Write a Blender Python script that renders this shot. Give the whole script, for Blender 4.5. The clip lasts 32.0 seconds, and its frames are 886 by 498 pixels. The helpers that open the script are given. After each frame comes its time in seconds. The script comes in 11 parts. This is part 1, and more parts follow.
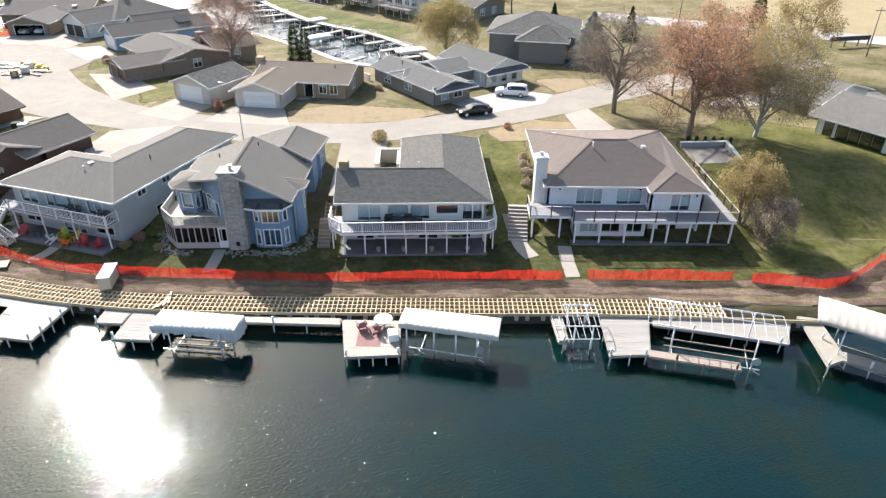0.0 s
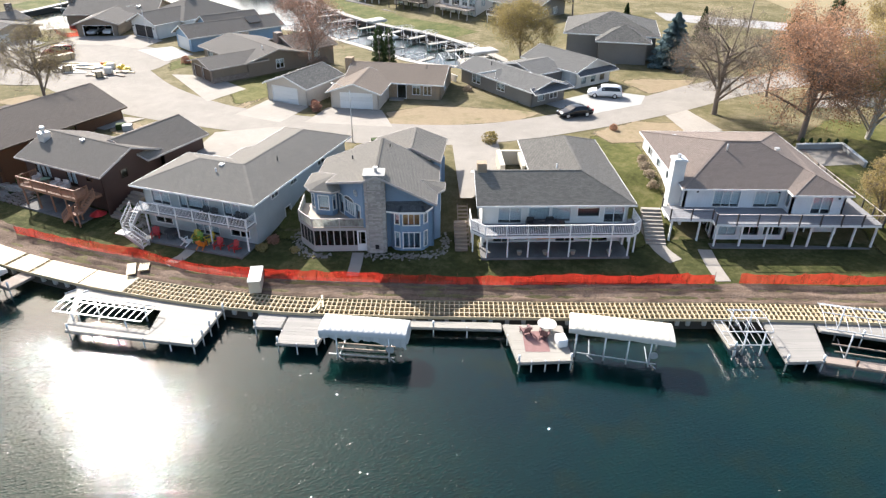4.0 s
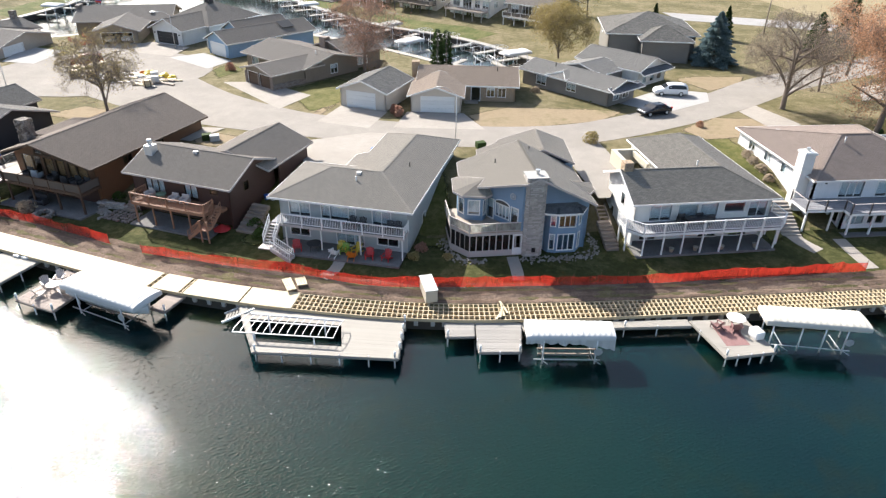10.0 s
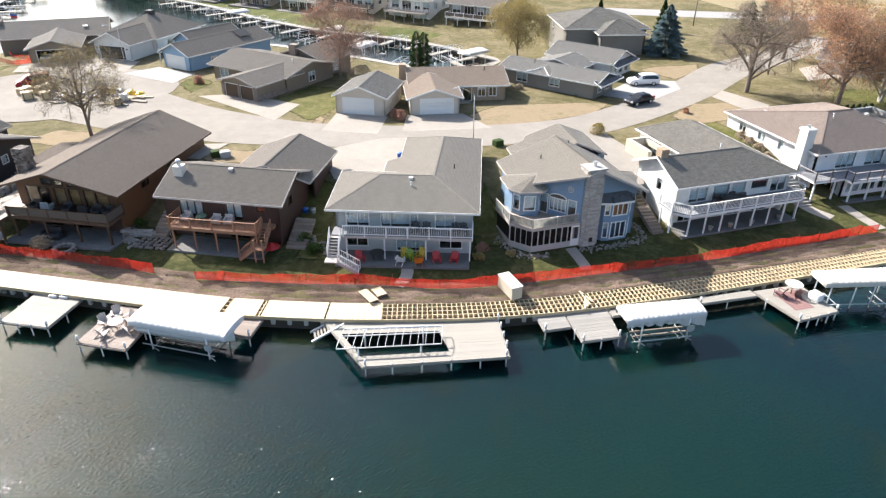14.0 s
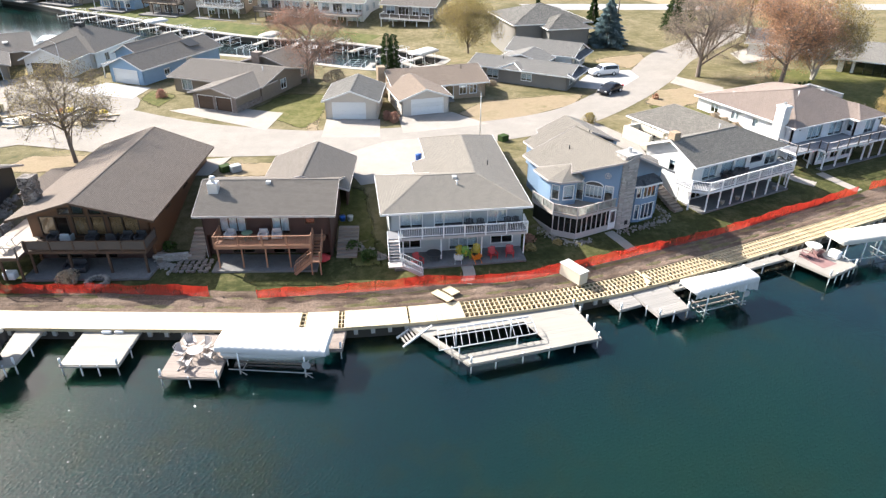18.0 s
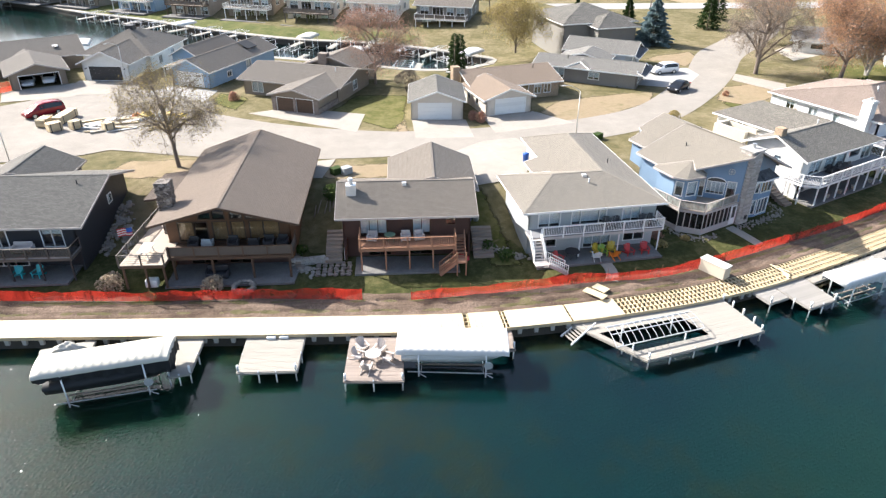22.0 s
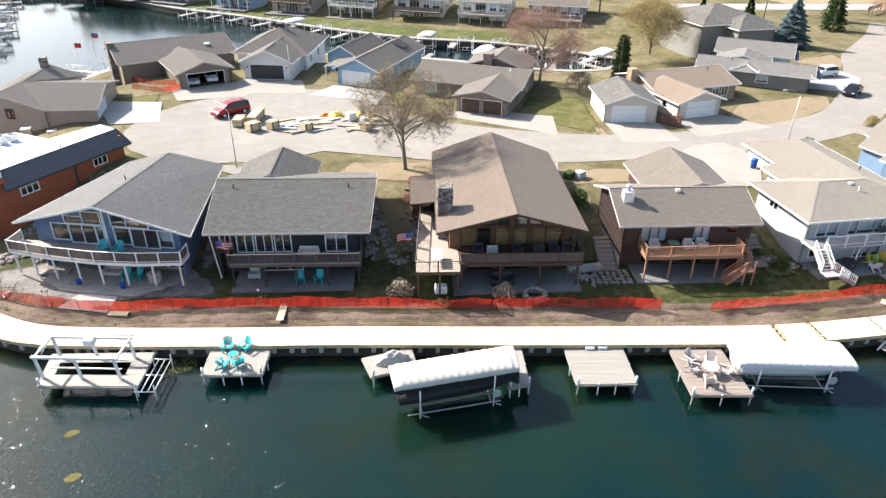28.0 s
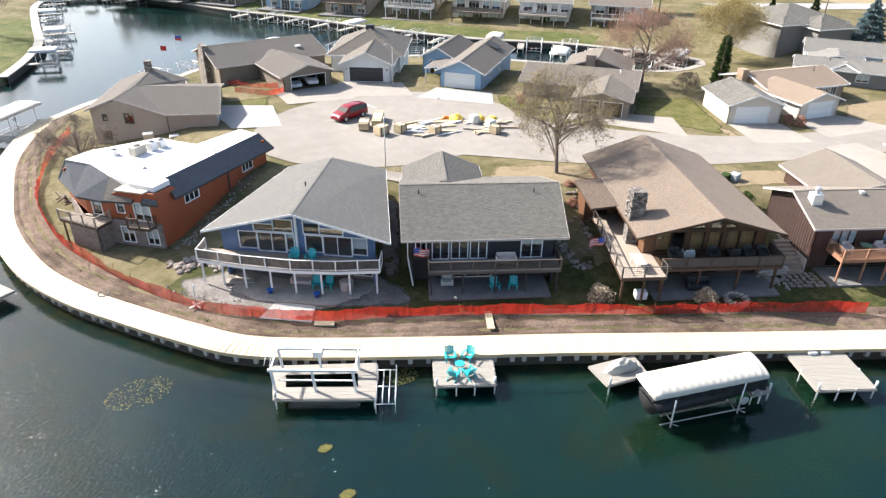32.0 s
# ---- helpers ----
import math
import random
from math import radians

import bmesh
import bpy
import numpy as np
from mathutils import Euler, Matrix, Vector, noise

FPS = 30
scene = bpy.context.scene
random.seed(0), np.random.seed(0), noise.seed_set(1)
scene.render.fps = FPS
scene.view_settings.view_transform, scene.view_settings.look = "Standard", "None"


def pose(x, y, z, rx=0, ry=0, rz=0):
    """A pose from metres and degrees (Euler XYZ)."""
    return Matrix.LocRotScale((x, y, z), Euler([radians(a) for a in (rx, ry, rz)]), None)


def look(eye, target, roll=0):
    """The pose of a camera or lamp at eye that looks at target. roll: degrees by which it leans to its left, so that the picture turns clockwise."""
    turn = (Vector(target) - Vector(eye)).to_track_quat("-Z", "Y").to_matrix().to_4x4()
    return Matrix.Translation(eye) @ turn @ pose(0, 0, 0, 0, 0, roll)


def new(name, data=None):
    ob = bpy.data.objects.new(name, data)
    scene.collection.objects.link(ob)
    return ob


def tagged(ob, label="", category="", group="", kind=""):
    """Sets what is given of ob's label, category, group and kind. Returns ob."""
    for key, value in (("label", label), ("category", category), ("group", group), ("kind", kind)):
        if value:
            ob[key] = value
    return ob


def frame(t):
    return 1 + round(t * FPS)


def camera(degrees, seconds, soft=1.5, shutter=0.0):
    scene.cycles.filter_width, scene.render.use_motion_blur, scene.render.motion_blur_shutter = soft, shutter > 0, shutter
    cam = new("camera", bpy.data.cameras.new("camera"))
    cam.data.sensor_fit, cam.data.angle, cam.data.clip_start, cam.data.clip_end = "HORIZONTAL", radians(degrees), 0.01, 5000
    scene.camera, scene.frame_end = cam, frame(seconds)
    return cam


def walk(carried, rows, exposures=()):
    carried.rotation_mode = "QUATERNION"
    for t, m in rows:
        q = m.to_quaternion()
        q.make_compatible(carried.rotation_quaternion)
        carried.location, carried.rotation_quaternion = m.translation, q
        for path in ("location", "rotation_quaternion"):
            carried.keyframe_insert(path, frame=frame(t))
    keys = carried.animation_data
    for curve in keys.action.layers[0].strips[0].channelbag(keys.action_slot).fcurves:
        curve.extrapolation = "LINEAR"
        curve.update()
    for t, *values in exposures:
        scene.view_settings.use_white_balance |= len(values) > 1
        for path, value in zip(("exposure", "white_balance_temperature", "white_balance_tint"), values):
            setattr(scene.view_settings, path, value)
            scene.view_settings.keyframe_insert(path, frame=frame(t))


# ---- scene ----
cam = camera(67.9, 32.0, 1.3)
METRES, EYE, TILT, LEAN, TURN = 120.0, 32.9, -29.7, -0.4, 0.0
ROWS = [
    (0.0, 0.0, 0.0, 0.0, 0.0, 0.0, -0.0),
    (0.5, -0.0135, 0.0007, 0.0001, 0.02, 0.01, -0.05),
    (1.0, -0.0271, 0.0016, 0.0005, 0.06, 0.01, -0.08),
    (1.5, -0.0405, 0.0023, 0.0009, 0.12, 0.0, -0.08),
    (2.0, -0.0539, 0.003, 0.0008, 0.18, 0.02, -0.11),
    (2.5, -0.0672, 0.0038, 0.0014, 0.23, -0.01, -0.09),
    (3.0, -0.0803, 0.0044, 0.0014, 0.3, 0.02, -0.12),
    (3.5, -0.0935, 0.0052, 0.0017, 0.36, 0.03, -0.11),
    (5.5, -0.1445, 0.0079, 0.0031, 0.09, 0.03, 0.04),
    (6.0, -0.1575, 0.0088, 0.0028, -0.22, 0.09, 0.16),
    (6.5, -0.1709, 0.0098, 0.0033, -0.58, 0.09, 0.32),
    (7.0, -0.184, 0.0107, 0.004, -0.89, 0.08, 0.52),
    (7.5, -0.1977, 0.0116, 0.0035, -1.31, 0.15, 0.62),
    (8.0, -0.2117, 0.0127, 0.004, -1.74, 0.15, 0.82),
    (8.5, -0.226, 0.0136, 0.0044, -2.1, 0.17, 0.99),
    (9.0, -0.2409, 0.0149, 0.0053, -2.55, 0.16, 1.18),
    (9.5, -0.2563, 0.0159, 0.0059, -3.65, 0.15, 1.76),
    (10.0, -0.2719, 0.0172, 0.0064, -4.81, 0.15, 2.42),
    (10.5, -0.2875, 0.0186, 0.0073, -5.94, 0.1, 3.1),
    (11.0, -0.3033, 0.0202, 0.0085, -6.96, 0.03, 3.69),
    (11.5, -0.3193, 0.0218, 0.0091, -7.93, 0.01, 4.22),
    (12.0, -0.3353, 0.0238, 0.0104, -8.95, -0.06, 4.85),
    (12.5, -0.3512, 0.0259, 0.012, -10.02, -0.16, 5.51),
    (13.0, -0.367, 0.0283, 0.0135, -11.15, -0.25, 6.19),
    (13.5, -0.3824, 0.0309, 0.0151, -12.37, -0.37, 6.89),
    (14.0, -0.3974, 0.0337, 0.0169, -13.64, -0.52, 7.63),
    (14.5, -0.4124, 0.0366, 0.0187, -14.89, -0.68, 8.38),
    (16.5, -0.4718, 0.0517, 0.0287, -19.86, -1.56, 11.08),
    (17.0, -0.4866, 0.0561, 0.0314, -20.99, -1.77, 11.7),
    (17.5, -0.5015, 0.061, 0.0342, -22.14, -2.0, 12.29),
    (18.0, -0.5163, 0.0663, 0.0368, -23.22, -2.2, 12.83),
    (18.5, -0.5307, 0.0718, 0.0397, -24.4, -2.46, 13.42),
    (19.0, -0.5448, 0.0777, 0.0428, -25.61, -2.75, 14.03),
    (19.5, -0.5594, 0.0839, 0.0461, -25.84, -2.79, 14.12),
    (20.0, -0.5736, 0.0903, 0.0497, -25.77, -2.76, 14.08),
    (20.5, -0.5875, 0.0968, 0.0535, -25.71, -2.76, 14.03),
    (21.0, -0.601, 0.1033, 0.0573, -25.65, -2.73, 14.02),
    (21.5, -0.6146, 0.11, 0.0611, -25.6, -2.71, 13.95),
    (22.0, -0.6282, 0.1168, 0.0651, -25.54, -2.69, 13.9),
    (22.5, -0.6414, 0.1237, 0.0692, -25.48, -2.7, 13.87),
    (23.0, -0.6546, 0.1306, 0.0734, -25.42, -2.71, 13.84),
    (23.5, -0.6675, 0.1377, 0.0775, -25.33, -2.7, 13.81),
    (24.0, -0.6805, 0.1448, 0.0819, -25.29, -2.72, 13.77),
    (24.5, -0.6933, 0.1519, 0.086, -25.24, -2.71, 13.73),
    (26.5, -0.7489, 0.1813, 0.1037, -25.13, -2.76, 13.45),
    (27.0, -0.7657, 0.1901, 0.1087, -25.1, -2.77, 13.38),
    (27.5, -0.7832, 0.1992, 0.114, -25.04, -2.79, 13.32),
    (28.0, -0.8005, 0.2083, 0.1193, -24.94, -2.79, 13.28),
    (28.5, -0.8171, 0.2171, 0.1245, -24.82, -2.78, 13.25),
    (29.0, -0.8332, 0.2257, 0.1296, -24.75, -2.78, 13.21),
    (29.5, -0.8491, 0.2342, 0.1344, -24.66, -2.78, 13.18),
    (30.0, -0.8647, 0.2428, 0.1392, -24.59, -2.76, 13.16),
    (30.5, -0.8802, 0.2513, 0.1439, -24.52, -2.74, 13.15),
    (31.0, -0.8946, 0.2589, 0.1482, -24.6, -2.75, 13.21),
    (31.5, -0.9098, 0.2669, 0.1528, -25.2, -2.88, 13.46),
    (32.0, -0.9253, 0.2752, 0.1573, -25.95, -3.04, 13.76),
]
walk(cam, [(t, pose(0, 0, EYE, TILT, LEAN, TURN) @ pose(METRES * x, METRES * y, METRES * z, 90 + pitch, roll, yaw)) for t, x, y, z, yaw, pitch, roll in ROWS],
     [(0.0, 1.48), (5.0, 1.40), (8.0, 1.34), (12.0, 1.36), (15.0, 1.52), (18.0, 1.65), (21.0, 1.63), (24.0, 1.57), (32.0, 1.50)])

# ---- world and sun ----
SUN_EL, SUN_AZ = 37.0, 33.5      # degrees above the horizon, degrees from +Y towards -X
world = bpy.data.worlds.new("world")
scene.world = world
world.use_nodes = True
wn = world.node_tree.nodes
sky = wn.new("ShaderNodeTexSky")
sky.sky_type, sky.sun_disc = "NISHITA", False
sky.sun_elevation, sky.sun_rotation = radians(SUN_EL), radians(-SUN_AZ)
sky.air_density, sky.dust_density, sky.ozone_density = 1.0, 2.4, 1.0
world.node_tree.links.new(sky.outputs[0], wn["Background"].inputs[0])
wn["Background"].inputs[1].default_value = 0.115
sun_dir = Vector((-math.sin(radians(SUN_AZ)) * math.cos(radians(SUN_EL)), math.cos(radians(SUN_AZ)) * math.cos(radians(SUN_EL)), math.sin(radians(SUN_EL))))
sun = new("sun", bpy.data.lights.new("sun", "SUN"))
sun.data.energy, sun.data.angle, sun.data.color = 5.0, radians(0.53), (1.0, 0.958, 0.905)
sun.matrix_world = look(sun_dir * 200, (0, 0, 0))


# ---- materials ----
class Nodes:
    """A short hand for node materials."""

    def __init__(self, name):
        self.m = bpy.data.materials.new(name)
        self.m.use_nodes = True
        self.t = self.m.node_tree
        self.b = self.t.nodes["Principled BSDF"]
        self.out = self.t.nodes["Material Output"]

    def n(self, kind, **inputs):
        node = self.t.nodes.new("ShaderNode" + kind)
        for k, v in inputs.items():
            self.set(node.inputs[k.replace("_", " ")], v)
        return node

    def set(self, socket, v):
        if isinstance(v, bpy.types.NodeSocket):
            self.t.links.new(v, socket)
        else:
            socket.default_value = v

    def coords(self, kind="Object", scale=(1, 1, 1)):
        tc = self.n("TexCoord")
        mp = self.n("Mapping", Vector=tc.outputs[kind], Scale=scale)
        return mp.outputs[0]

    def noise(self, vec, scale, detail=4.0, rough=0.6):
        return self.n("TexNoise", Vector=vec, Scale=scale, Detail=detail, Roughness=rough).outputs[0]

    def ramp(self, fac, stops):
        r = self.n("ValToRGB", Fac=fac)
        e = r.color_ramp.elements
        while len(e) < len(stops):
            e.new(0.5)
        for k, (p, c) in enumerate(stops):
            e[k].position, e[k].color = p, (*c, 1) if len(c) == 3 else c
        return r.outputs[0]

    def mix(self, fac, a, b, mode="MIX"):
        x = self.t.nodes.new("ShaderNodeMix")
        x.data_type, x.blend_type = "RGBA", mode
        self.set(x.inputs[0], fac)
        self.set(x.inputs[6], a if isinstance(a, bpy.types.NodeSocket) else (*a, 1))
        self.set(x.inputs[7], b if isinstance(b, bpy.types.NodeSocket) else (*b, 1))
        return x.outputs[2]

    def math(self, op, a, b=0.0):
        x = self.t.nodes.new("ShaderNodeMath")
        x.operation = op
        self.set(x.inputs[0], a)
        self.set(x.inputs[1], b)
        return x.outputs[0]

    def bump(self, height, strength, distance):
        return self.n("Bump", Height=height, Strength=strength, Distance=distance).outputs[0]

    def done(self, colour, rough=0.7, metal=0.0, normal=None, spec=0.4):
        self.set(self.b.inputs["Base Color"], colour if isinstance(colour, bpy.types.NodeSocket) else (*colour, 1))
        self.set(self.b.inputs["Roughness"], rough)
        self.set(self.b.inputs["Metallic"], metal)
        self.set(self.b.inputs["Specular IOR Level"], spec)
        if normal is not None:
            self.set(self.b.inputs["Normal"], normal)
        return self.m


def shade(c, k):
    return tuple(min(1.0, v * k) for v in c)


def plain(name, c, rough=0.6, metal=0.0, var=0.25, scale=1.5, bump=0.15, grain=40.0, spread=0.12):
    """Painted, moulded or rendered stuff: stains at a large scale, grain at a small one, a shade of its own for each object."""
    k = Nodes(name)
    v = k.coords()
    big, fine = k.noise(v, scale, 5), k.noise(v, grain, 3)
    col = k.mix(big, shade(c, 1 - var), shade(c, 1 + var * 0.6))
    rnd = k.n("ObjectInfo").outputs["Random"]
    col = k.mix(1.0, col, k.ramp(rnd, [(0, (1 - spread,) * 3), (1, (1, 1, 1))]), "MULTIPLY")
    col = k.mix(k.math("MULTIPLY", fine, 0.25), col, shade(c, 0.55))
    return k.done(col, k.math("ADD", k.math("MULTIPLY", big, 0.2), rough - 0.1), metal, k.bump(fine, bump, 0.01))


def siding(name, c, pitch=0.15, upright=False, rough=0.55, var=0.2):
    """Lapped boards on a wall, or upright boards."""
    k = Nodes(name)
    v = k.coords()
    sep = k.n("SeparateXYZ", Vector=v)
    run = k.math("ADD", sep.outputs[0], k.math("MULTIPLY", sep.outputs[1], 0.83)) if upright else sep.outputs[2]
    saw = k.math("FRACT", k.math("DIVIDE", run, pitch))
    line = k.ramp(saw, [(0.0, (0.5, 0.5, 0.5)), (0.07, (1, 1, 1)), (1.0, (1, 1, 1))])
    big = k.noise(v, 0.7, 5)
    grain = k.noise(k.coords(scale=(3, 3, 30) if not upright else (30, 30, 2)), 2.0, 4)
    col = k.mix(big, shade(c, 1 - var), shade(c, 1 + var * 0.5))
    col = k.mix(k.math("MULTIPLY", grain, 0.22), col, shade(c, 0.5))
    col = k.mix(0.55, col, k.mix(1.0, col, line, "MULTIPLY"))
    return k.done(col, rough, 0, k.bump(saw, 0.5, 0.02))


def shingles(name, c, c2, var=0.5, tabs=0.045):
    """Rows of roofing tabs; the roofs' UVs run in metres along the eaves and up the slope."""
    k = Nodes(name)
    warm = (1.31, 1.26, 1.18)
    c, c2 = tuple(p * w for p, w in zip(c, warm)), tuple((0.45 * p + 0.55 * q) * w for p, q, w in zip(c, c2, warm))
    tc = k.n("TexCoord").outputs["UV"]
    br = k.n("TexBrick", Vector=tc, Color1=(*shade(c, 1 - tabs), 1), Color2=(*shade(c2, 1 + tabs), 1), Mortar=(*shade(c, 0.5), 1), Scale=1.0)
    for key, value in (("Mortar Size", 0.014), ("Brick Width", 0.32), ("Row Height", 0.145), ("Bias", -0.05)):
        br.inputs[key].default_value = value
    v = k.coords()
    big, blotch, fine = k.noise(v, 0.3, 6), k.noise(v, 3.2, 4), k.noise(v, 24, 2)
    streak = k.noise(k.n("Mapping", Vector=tc, Scale=(1.6, 0.10, 1)).outputs[0], 1.0, 5)
    col = k.mix(k.ramp(big, [(0.38, (0, 0, 0)), (0.75, (var * 0.45,) * 3)]), br.outputs[0], shade(c, 0.72))
    col = k.mix(k.ramp(streak, [(0.45, (0, 0, 0)), (0.8, (0.14,) * 3)]), col, shade(c2, 1.15))
    col = k.mix(k.ramp(blotch, [(0.5, (0, 0, 0)), (0.75, (0.12,) * 3)]), col, shade(c, 0.7))
    col = k.mix(k.math("MULTIPLY", k.ramp(k.noise(v, 9, 3, 0.7), [(0.38, (0, 0, 0)), (0.64, (1, 1, 1))]), 0.08 + tabs), col, shade(c, 0.5))
    sep = k.n("SeparateXYZ", Vector=tc)
    saw = k.math("FRACT", k.math("DIVIDE", sep.outputs[1], 0.145))
    k.b.inputs["Diffuse Roughness"].default_value = 0.8
    return k.done(col, 0.92, 0, k.bump(k.math("ADD", saw, k.math("MULTIPLY", fine, 0.6)), 0.7, 0.025), 0.2)


def wood(name, c, along=(1, 14, 14), rough=0.7, var=0.35, island=False, wet=0.0):
    """Boards: grain along one axis; the shade varies from piece to piece."""
    k = Nodes(name)
    g = k.noise(k.coords(scale=along), 1.6, 5)
    big = k.noise(k.coords(), 0.5, 4)
    rnd = k.n("NewGeometry").outputs["Random Per Island"] if island else k.n("ObjectInfo").outputs["Random"]
    col = k.mix(rnd, shade(c, 1 - var), shade(c, 1 + var * 0.5))
    col = k.mix(k.math("MULTIPLY", g, 0.5), col, shade(c, 0.55))
    col = k.mix(k.math("MULTIPLY", big, 0.3), col, shade(c, 1.25))
    return k.done(col, rough, 0, k.bump(g, 0.3, 0.01))


def stone(name, tones, scale=2.2, joint=(0.25, 0.23, 0.2)):
    k = Nodes(name)
    v = k.coords(scale=(1, 1, 1.5))
    a = k.n("TexVoronoi", Vector=v, Scale=scale)
    e = k.t.nodes.new("ShaderNodeTexVoronoi")
    e.feature = "DISTANCE_TO_EDGE"
    k.set(e.inputs["Vector"], v)
    e.inputs["Scale"].default_value = scale
    pick = k.n("SeparateXYZ", Vector=a.outputs["Color"]).outputs[0]
    col = k.ramp(pick, [(i / (len(tones) - 1), t) for i, t in enumerate(tones)])
    fine = k.noise(v, 14, 4)
    col = k.mix(k.math("MULTIPLY", fine, 0.5), col, shade(tones[0], 0.6))
    edge = k.ramp(e.outputs["Distance"], [(0.0, (0, 0, 0)), (0.07, (1, 1, 1))])
    col = k.mix(edge, joint, col)
    return k.done(col, 0.9, 0, k.bump(k.math("ADD", k.math("MULTIPLY", edge, 1.0), k.math("MULTIPLY", fine, 0.4)), 0.8, 0.05), 0.2)


def earth(name, stops, scale=0.25, fine=9.0, bump=0.6, extra=None, patch=False):
    k = Nodes(name)
    v = k.coords()
    a, b, c = k.noise(v, scale, 7, 0.62), k.noise(v, fine, 5, 0.7), k.noise(v, scale * 6, 5)
    f = k.math("ADD", k.math("MULTIPLY", a, 0.6), k.math("MULTIPLY", c, 0.4))
    col = k.ramp(f, stops)
    grit = k.ramp(b, [(0.36, (0, 0, 0)), (0.64, (1, 1, 1))])
    col = k.mix(k.math("MULTIPLY", grit, 0.55), col, shade(stops[0][1], 0.6))
    if extra:
        g = k.ramp(k.noise(v, 1.1, 6, 0.7), [(0.56, (0, 0, 0)), (0.7, (1, 1, 1))])
        col = k.mix(k.math("MULTIPLY", g, 0.6), col, extra)
    k.done(col, 0.95, 0, k.bump(b, bump, 0.06), 0.1)
    if patch:      # ragged rim, thinning out over the last metre or two
        rim = k.n("Attribute")
        rim.attribute_name = "rim"
        f = k.math("ADD", rim.outputs["Fac"], k.math("MULTIPLY", k.math("ADD", k.math("MULTIPLY", k.noise(v, 0.55, 6, 0.7), 0.7), k.math("MULTIPLY", b, 0.3)), 1.3))
        mx = k.n("MixShader", Fac=k.ramp(f, [(0.72, (0, 0, 0)), (0.98, (1, 1, 1))]))
        k.set(mx.inputs[1], k.n("BsdfTransparent").outputs[0])
        k.set(mx.inputs[2], k.b.outputs[0])
        k.set(k.out.inputs[0], mx.outputs[0])
    return k.m


M = {}
M["lawn"] = earth("lawn", [(0.32, (0.060, 0.060, 0.025)), (0.46, (0.132, 0.114, 0.056)), (0.6, (0.222, 0.180, 0.110))], 0.16, 14, 0.8)
# green turf, with the shade before the houses put into its darker tones
M["turf"] = earth("shade_dark_turf", [(0.32, (0.023, 0.030, 0.010)), (0.48, (0.056, 0.060, 0.020)), (0.62, (0.128, 0.114, 0.050))], 0.35, 16, 0.8)
M["green"] = earth("green_grass", [(0.34, (0.048, 0.060, 0.018)), (0.48, (0.090, 0.102, 0.032)), (0.62, (0.165, 0.148, 0.068))], 0.3, 14)
M["green_p"] = earth("green_grass_patch", [(0.34, (0.046, 0.052, 0.015)), (0.48, (0.098, 0.098, 0.030)), (0.62, (0.165, 0.146, 0.064))], 0.3, 14, patch=True)
M["dry"] = earth("dry_grass", [(0.3, (0.18, 0.142, 0.088)), (0.5, (0.265, 0.205, 0.135)), (0.68, (0.15, 0.132, 0.068))], 0.22, 14)
M["dry_p"] = earth("dry_grass_patch", [(0.3, (0.18, 0.142, 0.088)), (0.5, (0.265, 0.205, 0.135)), (0.68, (0.15, 0.132, 0.068))], 0.22, 14, patch=True)
M["field"] = earth("field", [(0.3, (0.215, 0.178, 0.105)), (0.6, (0.29, 0.24, 0.15))], 0.05, 3)
M["dirt"] = earth("dirt", [(0.38, (0.052, 0.036, 0.025)), (0.48, (0.115, 0.083, 0.058)), (0.6, (0.20, 0.158, 0.118))], 0.5, 5, 1.0)
M["gravel_p"] = earth("trodden_gravel_patch", [(0.36, (0.120, 0.106, 0.094)), (0.48, (0.190, 0.172, 0.156)), (0.6, (0.262, 0.240, 0.220))], 0.4, 9, 0.8, patch=True)
M["dirt_p"] = earth("dirt_patch", [(0.38, (0.052, 0.036, 0.025)), (0.48, (0.115, 0.083, 0.058)), (0.6, (0.20, 0.158, 0.118))], 0.5, 5, 1.0, patch=True)


def rutted(name):
    """Graded earth with wheel ruts that run along the strip; its UVs run in metres along and across."""
    k = Nodes(name)
    v = k.coords()
    tc = k.n("TexCoord").outputs["UV"]
    along = k.noise(k.n("Mapping", Vector=tc, Scale=(0.13, 1.7, 1)).outputs[0], 1.0, 5, 0.6)
    clods, blot = k.noise(v, 6, 6, 0.7), k.noise(v, 0.35, 6, 0.6)
    f = k.math("ADD", k.math("MULTIPLY", along, 0.4), k.math("MULTIPLY", blot, 0.6))
    col = k.ramp(f, [(0.36, (0.058, 0.040, 0.030)), (0.46, (0.120, 0.086, 0.064)), (0.58, (0.205, 0.150, 0.115)), (0.68, (0.15, 0.108, 0.081))])
    col = k.mix(k.math("MULTIPLY", k.ramp(clods, [(0.38, (0, 0, 0)), (0.62, (1, 1, 1))]), 0.5), col, (0.04, 0.028, 0.02))
    tread = k.noise(k.n("Mapping", Vector=tc, Scale=(2.2, 1.2, 1)).outputs[0], 2.0, 3)
    return k.done(col, 0.95, 0, k.bump(k.math("ADD", k.math("MULTIPLY", along, 2.0), k.math("ADD", clods, tread)), 1.0, 0.06), 0.1)


M["ruts"] = rutted("rutted_dirt")
M["clod"] = wood("earth_clods", (0.15, 0.112, 0.086), (9, 9, 9), 0.95, 0.5, True)
M["asphalt"] = earth("asphalt", [(0.3, (0.212, 0.192, 0.168)), (0.5, (0.262, 0.239, 0.211)), (0.7, (0.316, 0.289, 0.256))], 0.10, 30, 0.25)
M["highway"] = earth("highway_asphalt", [(0.3, (0.26, 0.25, 0.24)), (0.6, (0.33, 0.32, 0.31))], 0.1, 30, 0.2)
M["concrete"] = earth("concrete", [(0.3, (0.27, 0.243, 0.212)), (0.5, (0.315, 0.287, 0.252)), (0.7, (0.37, 0.338, 0.30))], 0.3, 30, 0.2)
